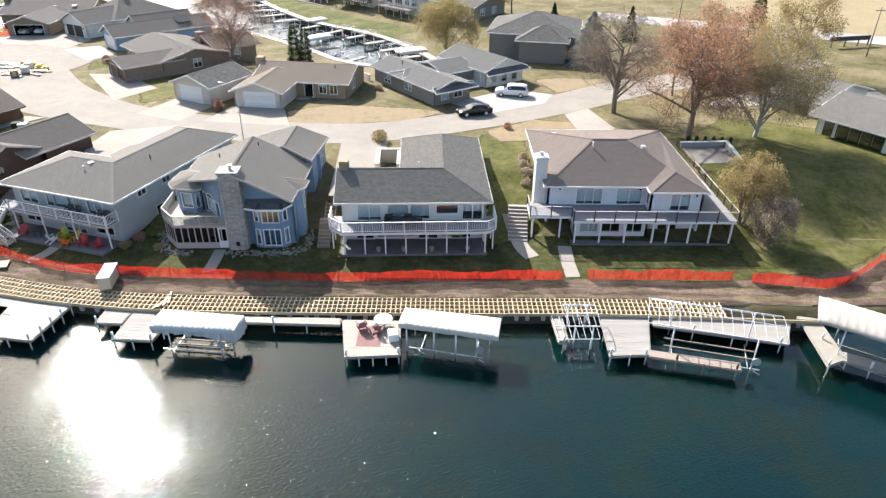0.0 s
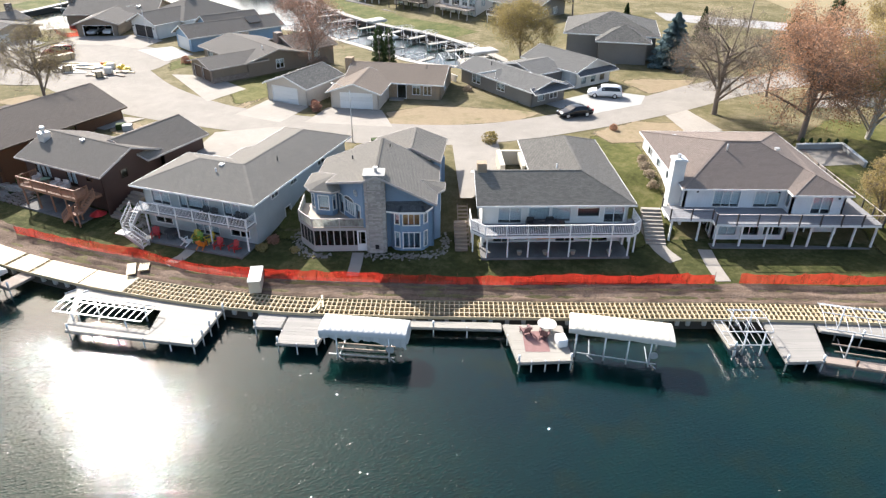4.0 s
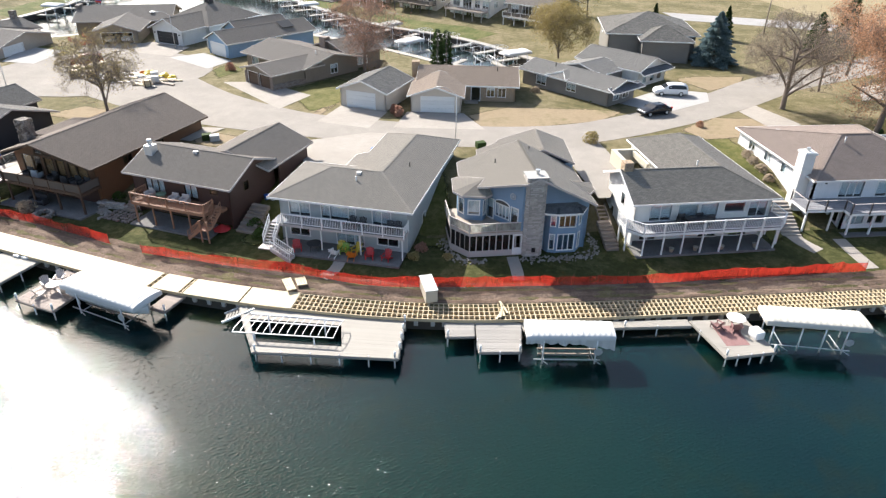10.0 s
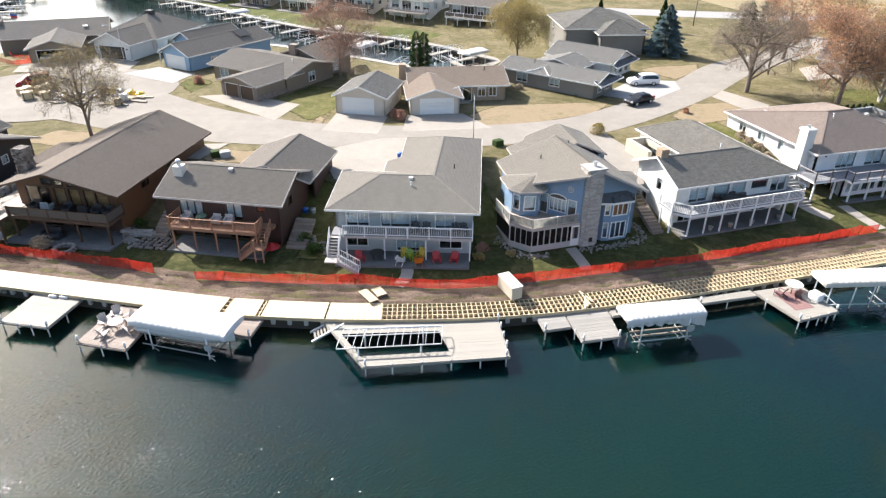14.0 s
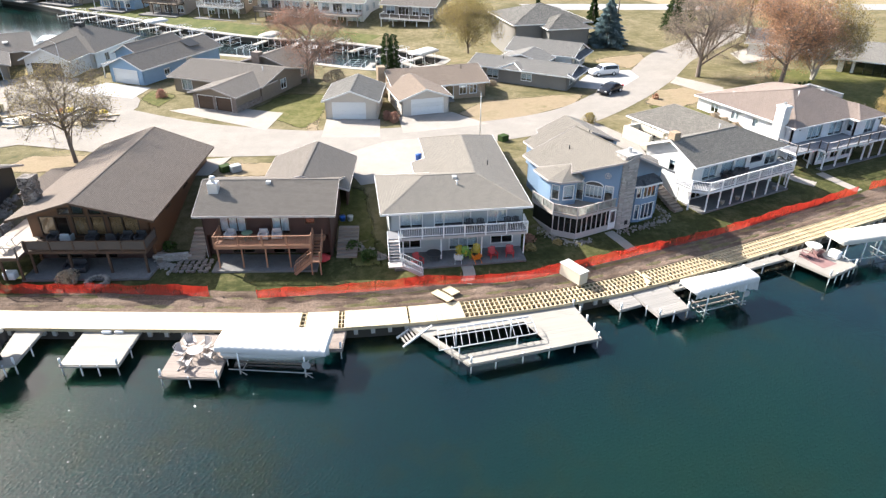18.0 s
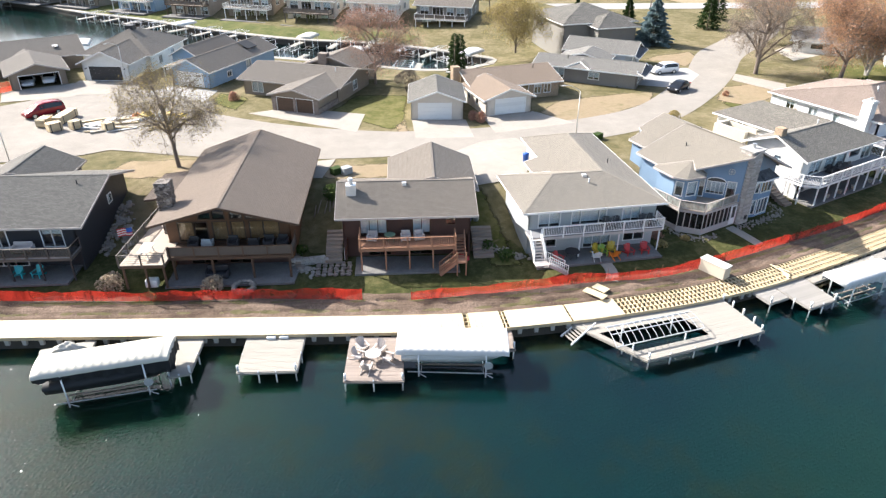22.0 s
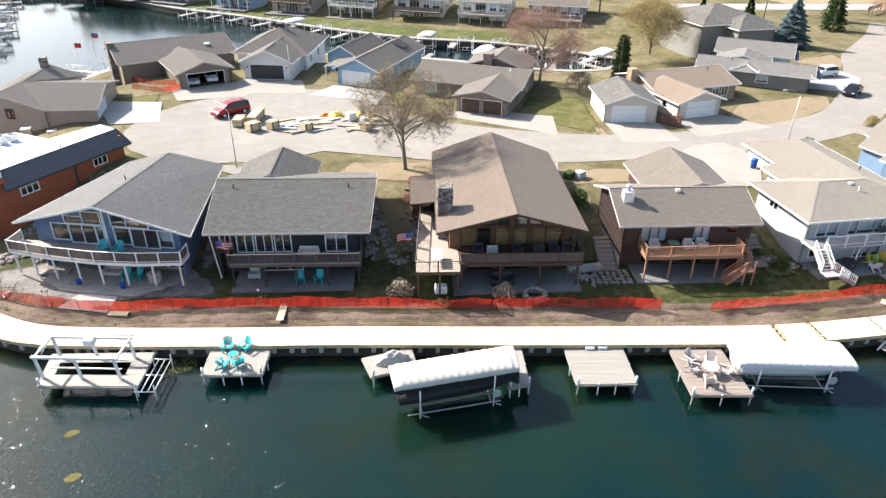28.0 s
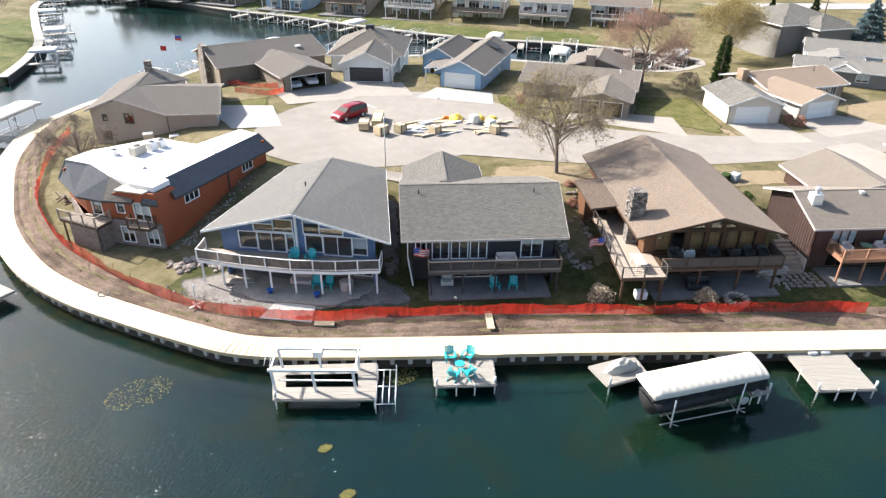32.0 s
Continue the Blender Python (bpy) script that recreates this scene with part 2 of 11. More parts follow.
M["newcrete"] = earth("pale_concrete", [(0.3, (0.31, 0.302, 0.288)), (0.7, (0.385, 0.374, 0.355))], 0.3, 30, 0.2)
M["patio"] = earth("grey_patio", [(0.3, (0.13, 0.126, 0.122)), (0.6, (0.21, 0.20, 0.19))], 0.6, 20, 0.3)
M["paver"] = earth("pavers", [(0.3, (0.26, 0.235, 0.20)), (0.6, (0.38, 0.35, 0.31))], 0.8, 6, 0.5)
M["white"] = plain("white_paint", (0.74, 0.74, 0.72), 0.5, 0, 0.08)
M["trim"] = plain("white_trim", (0.78, 0.77, 0.75), 0.45, 0, 0.06)
M["cream"] = plain("cream_paint", (0.50, 0.45, 0.36), 0.6, 0, 0.1)
M["taupe"] = plain("taupe_trim", (0.46, 0.41, 0.38), 0.6, 0, 0.12)
M["dark"] = plain("dark_trim", (0.045, 0.042, 0.042), 0.5)
M["umber"] = plain("umber_trim", (0.095, 0.08, 0.07), 0.6)
M["brown"] = plain("brown_trim", (0.085, 0.05, 0.032), 0.6)
M["black"] = plain("black_metal", (0.02, 0.02, 0.022), 0.4, 0.3)
M["metal"] = plain("galvanised_metal", (0.62, 0.62, 0.62), 0.4, 0.75, 0.2)
M["alum"] = plain("pale_aluminium", (0.70, 0.70, 0.70), 0.4, 0.55, 0.12)
M["lampgrey"] = plain("weathered_lamp_metal", (0.52, 0.51, 0.49), 0.5, 0.4, 0.2)
M["rust"] = plain("rusty_steel", (0.22, 0.10, 0.06), 0.8, 0.2, 0.5)
M["w_white"] = siding("white_siding", (0.70, 0.69, 0.66))
M["w_h1"] = siding("pale_grey_siding", (0.66, 0.67, 0.69), 0.3, True)
M["w_blue"] = siding("blue_siding", (0.185, 0.275, 0.385))
M["w_dblue"] = siding("slate_blue_siding", (0.105, 0.165, 0.285))
M["w_grey"] = siding("grey_blue_siding", (0.40, 0.425, 0.425))
M["w_brown"] = siding("dark_brown_siding", (0.060, 0.030, 0.024), 0.2, True)
M["w_cedar"] = siding("brown_cedar_boards", (0.135, 0.064, 0.031), 0.18, True)
M["w_red"] = siding("red_stained_boards", (0.31, 0.078, 0.028), 0.16, True, 0.6, 0.35)
M["w_char"] = siding("charcoal_siding", (0.030, 0.031, 0.036))
M["w_tan"] = siding("tan_siding", (0.40, 0.335, 0.27))
M["w_taupe"] = siding("grey_taupe_siding", (0.20, 0.19, 0.175))
M["w_olive"] = siding("brown_grey_siding", (0.215, 0.175, 0.135))
M["w_pale"] = siding("pale_beige_siding", (0.56, 0.50, 0.43))
M["w_sky"] = siding("sky_blue_siding", (0.235, 0.365, 0.51))
M["brick"] = stone("tan_brick", [(0.36, 0.26, 0.17), (0.48, 0.37, 0.26), (0.30, 0.2, 0.13)], 7.0)
M["ledge"] = stone("grey_ledge_stone", [(0.33, 0.31, 0.29), (0.50, 0.47, 0.44), (0.40, 0.36, 0.33)], 4.5)
M["cobble"] = stone("dark_field_stone", [(0.10, 0.085, 0.075), (0.36, 0.33, 0.30), (0.17, 0.14, 0.12)], 2.6, (0.06, 0.052, 0.045))
M["facing"] = stone("brown_facing_stone", [(0.17, 0.13, 0.11), (0.30, 0.25, 0.22), (0.22, 0.18, 0.16)], 3.6)
M["ledgestone"] = wood("ledge_stones", (0.40, 0.365, 0.335), (5, 5, 9), 0.9, 0.38, True)
M["rock"] = stone("boulders", [(0.20, 0.175, 0.15), (0.34, 0.305, 0.27)], 0.8)
M["s_grey"] = shingles("grey_shingles", (0.172, 0.168, 0.161), (0.216, 0.210, 0.200), 0.5, 0.08)
M["s_lt"] = shingles("taupe_grey_shingles", (0.208, 0.192, 0.170), (0.238, 0.22, 0.196))
M["s_dark"] = shingles("dark_grey_shingles", (0.140, 0.134, 0.124), (0.190, 0.182, 0.169), 0.6, 0.10)
M["s_brown"] = shingles("mauve_brown_shingles", (0.188, 0.155, 0.140), (0.226, 0.189, 0.172))
M["s_tan"] = shingles("tan_brown_shingles", (0.235, 0.185, 0.148), (0.275, 0.222, 0.18))
M["s_lodge"] = shingles("warm_brown_shingles", (0.182, 0.147, 0.122), (0.220, 0.180, 0.151))
M["s_umber"] = shingles("dark_brown_shingles", (0.118, 0.092, 0.077), (0.145, 0.115, 0.097))
M["s_dusk"] = shingles("grey_brown_shingles", (0.165, 0.147, 0.130), (0.204, 0.183, 0.163))
M["s_shake"] = shingles("weathered_shakes", (0.115, 0.114, 0.106), (0.27, 0.25, 0.235), 0.9)
M["s_slate"] = shingles("slate_shingles", (0.090, 0.096, 0.110), (0.125, 0.133, 0.150))
M["membrane"] = plain("white_roof_membrane", (0.74, 0.74, 0.73), 0.6, 0, 0.1, 0.6)
M["newwood"] = wood("new_pine_boards", (0.53, 0.445, 0.295), (14, 14, 14), 0.7, 0.16, True)
M["newplank"] = wood("new_pine_planks", (0.53, 0.445, 0.295), (14, 3, 14), 0.7, 0.16)
M["pine"] = wood("yellow_pine", (0.50, 0.40, 0.255), (10, 10, 10), 0.7, 0.25)
M["dock"] = wood("weathered_dock_boards", (0.25, 0.235, 0.215), (12, 12, 12), 0.8, 0.18, True)
M["dockp"] = wood("pale_dock_boards", (0.275, 0.254, 0.220), (12, 12, 12), 0.75, 0.07, True)
M["docko"] = wood("rusty_dock_boards", (0.245, 0.20, 0.17), (12, 12, 12), 0.8, 0.2, True)
M["deckgrey"] = wood("grey_deck_boards", (0.19, 0.19, 0.20), (12, 12, 12), 0.7, 0.15, True)
M["decktan"] = wood("tan_deck_boards", (0.31, 0.255, 0.205), (12, 12, 12), 0.7, 0.15, True)
M["redwood"] = wood("red_stained_wood", (0.32, 0.165, 0.098), (8, 8, 8), 0.65, 0.25)
M["timber"] = wood("old_timber", (0.25, 0.20, 0.16), (6, 6, 6), 0.85, 0.3)
M["pile"] = plain("pale_pile", (0.40, 0.38, 0.35), 0.8, 0, 0.4)
M["wall_sea"] = plain("dark_seawall", (0.06, 0.052, 0.042), 0.8, 0, 0.4)
M["canvas"] = plain("cream_canvas", (0.52, 0.49, 0.42), 0.75, 0, 0.08, 0.8)
M["canvasw"] = plain("white_canvas", (0.56, 0.555, 0.535), 0.7, 0, 0.05, 0.8)
M["canvasg"] = plain("grey_canvas", (0.36, 0.33, 0.29), 0.8, 0, 0.15)
M["hull"] = plain("white_hull", (0.75, 0.75, 0.74), 0.25, 0, 0.05)
M["darkhull"] = plain("black_boat_cover", (0.016, 0.017, 0.019), 0.7)
M["teal"] = plain("teal_plastic", (0.03, 0.42, 0.45), 0.4, 0, 0.1)
M["red"] = plain("red_plastic", (0.45, 0.03, 0.03), 0.45, 0, 0.15)
M["orange"] = plain("orange_plastic", (0.72, 0.20, 0.02), 0.45, 0, 0.15)
M["yellow"] = plain("yellow_plastic", (0.66, 0.46, 0.05), 0.5, 0, 0.15)
M["sage"] = plain("sage_green_plastic", (0.13, 0.20, 0.13), 0.6)
M["lime"] = plain("green_plastic", (0.22, 0.35, 0.04), 0.5)
M["bluep"] = plain("blue_plastic", (0.02, 0.10, 0.40), 0.4)
M["tyre"] = plain("tyre_rubber", (0.02, 0.02, 0.02), 0.85)
M["curtain"] = plain("pale_curtain", (0.74, 0.77, 0.77), 0.9, 0, 0.1)
M["amber"] = plain("warm_blind", (0.45, 0.24, 0.10), 0.8, 0, 0.2)
M["inside"] = plain("interior_plaster", (0.26, 0.23, 0.20), 0.9)
M["bark"] = plain("bark", (0.20, 0.16, 0.13), 0.95, 0, 0.4, 2, 0.8, 12)
M["birchbark"] = plain("pale_bark", (0.40, 0.37, 0.33), 0.9, 0, 0.5, 2, 0.6, 8)


def leaf(name, c, c2):
    k = Nodes(name)
    r = k.n("NewGeometry").outputs["Random Per Island"]
    col = k.mix(r, c, c2)
    k.done(col, 0.75, 0, None, 0.2)
    tr = k.n("BsdfTranslucent", Color=col)
    mx = k.n("MixShader", Fac=0.35)
    k.set(mx.inputs[1], k.b.outputs[0])
    k.set(mx.inputs[2], tr.outputs[0])
    k.set(k.out.inputs[0], mx.outputs[0])
    return k.m


M["l_rust"] = leaf("rust_leaves", (0.32, 0.17, 0.095), (0.50, 0.30, 0.19))
M["l_gold"] = leaf("dull_gold_leaves", (0.27, 0.20, 0.07), (0.42, 0.33, 0.16))
M["l_olive"] = leaf("olive_leaves", (0.21, 0.17, 0.065), (0.38, 0.30, 0.13))
M["l_pink"] = leaf("brown_pink_leaves", (0.26, 0.13, 0.09), (0.42, 0.24, 0.17))
M["l_tan"] = leaf("tan_twigs", (0.28, 0.22, 0.15), (0.42, 0.34, 0.25))
M["l_spruce"] = leaf("blue_spruce_needles", (0.085, 0.135, 0.14), (0.22, 0.29, 0.30))
M["l_cedar"] = leaf("dark_cedar_leaves", (0.012, 0.028, 0.008), (0.045, 0.075, 0.02))
M["l_green"] = leaf("green_leaves", (0.03, 0.06, 0.015), (0.09, 0.13, 0.03))
M["l_blade"] = leaf("grass_blades", (0.09, 0.11, 0.02), (0.25, 0.21, 0.08))


def see_through(name, tint, gloss, rough):
    """Clear sheets: a faint tint with a mirror's gloss on each face."""
    k = Nodes(name)
    t = k.n("BsdfTransparent", Color=(*tint, 1))
    g = k.n("BsdfGlossy", Roughness=rough)
    mx = k.n("MixShader", Fac=gloss)
    k.set(mx.inputs[1], t.outputs[0])
    k.set(mx.inputs[2], g.outputs[0])
    k.set(k.out.inputs[0], mx.outputs[0])
    return k.m


M["glass"] = see_through("window_glass", (0.88, 0.92, 0.94), 0.09, 0.02)


def netting(name, c, open_part):
    """Fine plastic mesh: threads and holes far smaller than the sheet."""
    k = Nodes(name)
    v = k.coords("UV")
    w = k.n("TexChecker", Vector=v, Scale=18.0).outputs["Fac"]
    big = k.noise(k.coords(), 0.8, 4)
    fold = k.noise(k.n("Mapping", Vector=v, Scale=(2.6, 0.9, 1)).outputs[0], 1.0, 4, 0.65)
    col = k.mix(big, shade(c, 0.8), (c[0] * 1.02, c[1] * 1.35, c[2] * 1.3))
    # shade in the creases, painted as a darker tone of the mesh
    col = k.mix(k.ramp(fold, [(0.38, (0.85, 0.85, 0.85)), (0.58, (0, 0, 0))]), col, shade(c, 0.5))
    k.done(col, 0.5)
    tl = k.n("BsdfTranslucent", Color=col)
    m1 = k.n("MixShader", Fac=0.4)
    k.set(m1.inputs[1], k.b.outputs[0])
    k.set(m1.inputs[2], tl.outputs[0])
    tr = k.n("BsdfTransparent")
    wide = k.ramp(k.noise(k.coords(), 0.09, 3), [(0.38, (0.4,) * 3), (0.62, (1, 1, 1))])
    fac = k.math("ADD", k.math("MULTIPLY", w, 0.12), k.math("MULTIPLY", k.math("MULTIPLY", k.math("ADD", k.math("MULTIPLY", big, 0.6), k.math("MULTIPLY", fold, 0.5)), wide), open_part))
    m2 = k.n("MixShader", Fac=fac)
    k.set(m2.inputs[1], m1.outputs[0])
    k.set(m2.inputs[2], tr.outputs[0])
    k.set(k.out.inputs[0], m2.outputs[0])
    return k.m


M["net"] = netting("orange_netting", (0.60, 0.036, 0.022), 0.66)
M["screen"] = netting("dark_screen", (0.02, 0.018, 0.018), 0.3)
M["parapet"] = netting("pale_screen_panel", (0.36, 0.325, 0.30), 0.12)
M["panel"] = netting("brown_screen_panel", (0.125, 0.097, 0.09), 0.15)


def water_material(name="lake_water", shallow=False):
    k = Nodes(name)
    v = k.coords("Object")
    deep = k.noise(v, 0.03, 5)
    weed = k.noise(v, 0.14, 7, 0.68)
    col = k.ramp(deep, [(0.32, (0.0005, 0.0068, 0.0100)), (0.52, (0.0011, 0.0114, 0.0114)), (0.70, (0.0046, 0.0165, 0.0085))])
    col = k.mix(k.ramp(weed, [(0.50, (0, 0, 0)), (0.68, (0.75, 0.75, 0.75))]), col, (0.0080, 0.0120, 0.0040))
    xy = k.n("SeparateXYZ", Vector=v)          # a greener oval off the slip dock
    off = k.math("ADD", k.math("POWER", k.math("ABSOLUTE", k.math("DIVIDE", k.math("ADD", xy.outputs[0], 30.0), 30.0)), 2.0), k.math("POWER", k.math("ABSOLUTE", k.math("DIVIDE", k.math("SUBTRACT", xy.outputs[1], 27.0), 17.0)), 2.0))
    green_oval = k.ramp(k.math("ADD", off, k.math("MULTIPLY", weed, 0.5)), [(0.2, (1, 1, 1)), (1.0, (0, 0, 0))])
    col = k.mix(k.math("MULTIPLY", green_oval, 0.7), col, (0.0030, 0.0160, 0.0110))
    if shallow:
        u = k.n("SeparateXYZ", Vector=k.coords("UV")).outputs[0]
        patch = k.ramp(k.noise(v, 0.8, 6, 0.7), [(0.38, (0, 0, 0)), (0.62, (1, 1, 1))])
        near = k.math("MULTIPLY", k.ramp(u, [(0.0, (1, 1, 1)), (0.9, (0, 0, 0))]), patch)
        col = k.mix(near, col, k.mix(k.noise(v, 3.0, 5), (0.010, 0.012, 0.005), (0.040, 0.035, 0.012)))
    turned = k.n("Mapping", Vector=v, Rotation=(0, 0, -0.4)).outputs[0]
    a = k.noise(k.n("Mapping", Vector=turned, Scale=(0.8, 1.6, 1)).outputs[0], 0.8, 3, 0.55)
    b = k.noise(k.n("Mapping", Vector=turned, Scale=(0.8, 2.6, 1)).outputs[0], 2.3, 2, 0.5)
    c = k.noise(k.n("Mapping", Vector=turned, Scale=(1.2, 2.2, 1)).outputs[0], 4.6, 2, 0.5)
    lee = k.ramp(k.math("DIVIDE", k.n("SeparateXYZ", Vector=v).outputs[1], 200.0), [(0.56, (1, 1, 1)), (0.64, (0.12, 0.12, 0.12))])
    calm = k.ramp(k.noise(v, 0.02, 4), [(0.38, (0.45, 0.45, 0.45)), (0.6, (1, 1, 1))])
    h = k.math("ADD", k.math("MULTIPLY", a, 0.013), k.math("ADD", k.math("MULTIPLY", b, 0.020), k.math("MULTIPLY", c, 0.007)))
    crest = k.noise(k.n("Mapping", Vector=turned, Scale=(0.8, 1.4, 1)).outputs[0], 5.0, 1, 0.5)
    h = k.math("ADD", h, k.math("MULTIPLY", k.math("POWER", crest, 4.0), 0.056))     # a few steep crests
    wind = k.n("Attribute")
    wind.attribute_name = "wind"
    breeze = 0.3 if shallow else wind.outputs["Fac"]
    bump = k.n("Bump", Height=k.math("MULTIPLY", h, k.math("MULTIPLY", k.math("MULTIPLY", calm, lee), breeze)), Strength=1.0, Distance=1.0)
    fine = k.ramp(k.math("DIVIDE", xy.outputs[1], 200.0), [(0.56, (0.016,) * 3), (0.66, (0.12,) * 3)])     # ripples too small to see, out on the bay
    k.done(col, fine, 0, bump.outputs[0], 0.52)
    k.b.inputs["IOR"].default_value = 1.33
    k.b.subsurface_method = "BURLEY"
    k.b.inputs["Subsurface Weight"].default_value = 1.0
    k.b.inputs["Subsurface Radius"].default_value = (1.0, 1.0, 1.0)
    k.b.inputs["Subsurface Scale"].default_value = 1.0
    return k.m


k = Nodes("wavelet_water")
M["wavelet"] = k.done((0.0007, 0.0055, 0.0050), 0.12, 0, None, 0.85)
k.b.inputs["IOR"].default_value = 1.33
M["shallows"] = water_material("weedy_shallows", True)
M["water"] = water_material()


# ---- mesh helpers ----
def part(name, bm, mat, parent=None, label="", smooth=False):
    """Links a bmesh as one mesh object under a thing or a part."""
    me = bpy.data.meshes.new(name)
    bm.normal_update()
    bm.to_mesh(me)
    bm.free()
    me.materials.append(M[mat] if isinstance(mat, str) else mat)
    if smooth:
        me.shade_smooth()
    ob = new(name, me)
    if parent is not None:
        ob.parent = parent
    if label:
        ob["label"] = label
    return ob


def piece(name, me, parent, m):
    """One more object on a mesh that exists."""
    ob = new(name, me)
    ob.parent = parent
    ob.matrix_local = m
    return ob


def thing(name, x, y, z, a, label, category, group="", kind=""):
    ob = new(name)
    ob.empty_display_size = 0.3
    ob.matrix_world = pose(x, y, z, 0, 0, a)
    return tagged(ob, label, category, group, kind)


BOX = [(0, 2, 3, 1), (4, 5, 7, 6), (0, 1, 5, 4), (2, 6, 7, 3), (0, 4, 6, 2), (1, 3, 7, 5)]


def hexa(bm, pts):
    """Eight corners in the order of x, y, z bits (z slowest)."""
    v = [bm.verts.new(p) for p in pts]
    for f in BOX:
        bm.faces.new([v[i] for i in f])
    return v


def box(bm, x0, x1, y0, y1, z0, z1, m=None, top=1.0):
    cx, cy = (x0 + x1) / 2, (y0 + y1) / 2
    p = [Vector((x, y, z)) for z in (z0, z1) for y in (y0, y1) for x in (x0, x1)]
    if top != 1.0:
        for q in p[4:]:
            q.x, q.y = cx + (q.x - cx) * top, cy + (q.y - cy) * top
    return hexa(bm, [m @ q for q in p] if m else p)


def soft_box(x0, x1, y0, y1, z0, z1, r=0.03, segments=2, m=None):
    bm = bmesh.new()
    box(bm, x0, x1, y0, y1, z0, z1, m)
    bmesh.ops.recalc_face_normals(bm, faces=bm.faces)
    bmesh.ops.bevel(bm, geom=bm.edges[:], offset=r, segments=segments, affect="EDGES", profile=0.5)
    return bm


def prism(bm, poly, z0, z1):
    lo = [bm.verts.new((x, y, z0)) for x, y in poly]
    hi = [bm.verts.new((x, y, z1)) for x, y in poly]
    n = len(poly)
    bm.faces.new(hi)
    bm.faces.new(lo[::-1])
    for i in range(n):
        bm.faces.new((lo[i], lo[(i + 1) % n], hi[(i + 1) % n], hi[i]))


def beam(bm, p, q, w, h=None):
    """A bar from p to q, w wide and h high."""
    p, q, h = Vector(p), Vector(q), h or w
    d = (q - p).normalized()
    s = d.cross(Vector((0, 0, 1)))
    s = s.normalized() if s.length > 1e-4 else Vector((1, 0, 0))
    u = s.cross(d)
    hexa(bm, [c + s * i * w / 2 + u * k * h / 2 for k in (-1, 1) for i in (-1, 1) for c in (p, q)])


def rod(bm, p, q, r, r2=None, n=8):
    p, q = Vector(p), Vector(q)
    d = q - p
    m = Matrix.Translation((p + q) / 2) @ d.to_track_quat("Z", "Y").to_matrix().to_4x4()
    bmesh.ops.create_cone(bm, cap_ends=True, segments=n, radius1=r, radius2=r if r2 is None else r2, depth=d.length, matrix=m)


def lathe(bm, prof, n=16, at=(0, 0, 0)):
    """Turns a profile of (radius, height) round the upright axis."""
    rings = [[bm.verts.new((at[0] + r * math.cos(2 * math.pi * i / n), at[1] + r * math.sin(2 * math.pi * i / n), at[2] + z)) for i in range(n)] for r, z in prof]
    for a, b in zip(rings, rings[1:]):
        for i in range(n):
            bm.faces.new((a[i], a[(i + 1) % n], b[(i + 1) % n], b[i]))
    bm.faces.new(rings[-1])
    bm.faces.new(rings[0][::-1])


def new_mesh(name, bm, mat, smooth=False):
    me = bpy.data.meshes.new(name)
    bm.normal_update()
    bm.to_mesh(me)
    bm.free()
    me.materials.append(M[mat])
    if smooth:
        me.shade_smooth()
    return me


def many_boxes(name, mats, mat, parent=None, label="", size=(1, 1, 1)):
    """Hundreds of boxes in one mesh: each from a matrix that carries its size."""
    c = np.array([(x, y, z, 1) for z in (-.5, .5) for y in (-.5, .5) for x in (-.5, .5)])
    vs = np.concatenate([c @ np.array(m).T[:, :3] for m in mats])
    fs = [[8 * k + i for i in f] for k in range(len(mats)) for f in BOX]
    me = bpy.data.meshes.new(name)
    me.from_pydata(vs.tolist(), [], fs)
    me.materials.append(M[mat])
    ob = new(name, me)
    if parent is not None:
        ob.parent = parent
    if label:
        ob["label"] = label
    return ob

# ---- the land ----
def smooth_line(pts, step=1.0):
    """A Catmull-Rom line through the points, at even steps."""
    p = np.array(pts, float)
    p = np.vstack([2 * p[0] - p[1], p, 2 * p[-1] - p[-2]])
    out = []
    for i in range(1, len(p) - 2):
        n = max(2, int(np.linalg.norm(p[i + 1] - p[i]) / 0.25))
        for t in np.linspace(0, 1, n, endpoint=False):
            out.append(0.5 * (2 * p[i] + (p[i + 1] - p[i - 1]) * t + (2 * p[i - 1] - 5 * p[i] + 4 * p[i + 1] - p[i + 2]) * t * t + (3 * p[i] - p[i - 1] - 3 * p[i + 1] + p[i + 2]) * t ** 3))
    out.append(p[-2])
    out = np.array(out)
    d = np.concatenate([[0], np.cumsum(np.linalg.norm(np.diff(out, axis=0), axis=1))])
    s = np.linspace(0, d[-1], max(2, int(round(d[-1] / step)) + 1))
    return np.stack([np.interp(s, d, out[:, k]) for k in (0, 1)], 1)


def offset_line(line, d):
    """The line moved d metres to its left."""
    t = np.gradient(line, axis=0)
    t /= np.linalg.norm(t, axis=1)[:, None]
    return line + d * np.stack([-t[:, 1], t[:, 0]], 1)


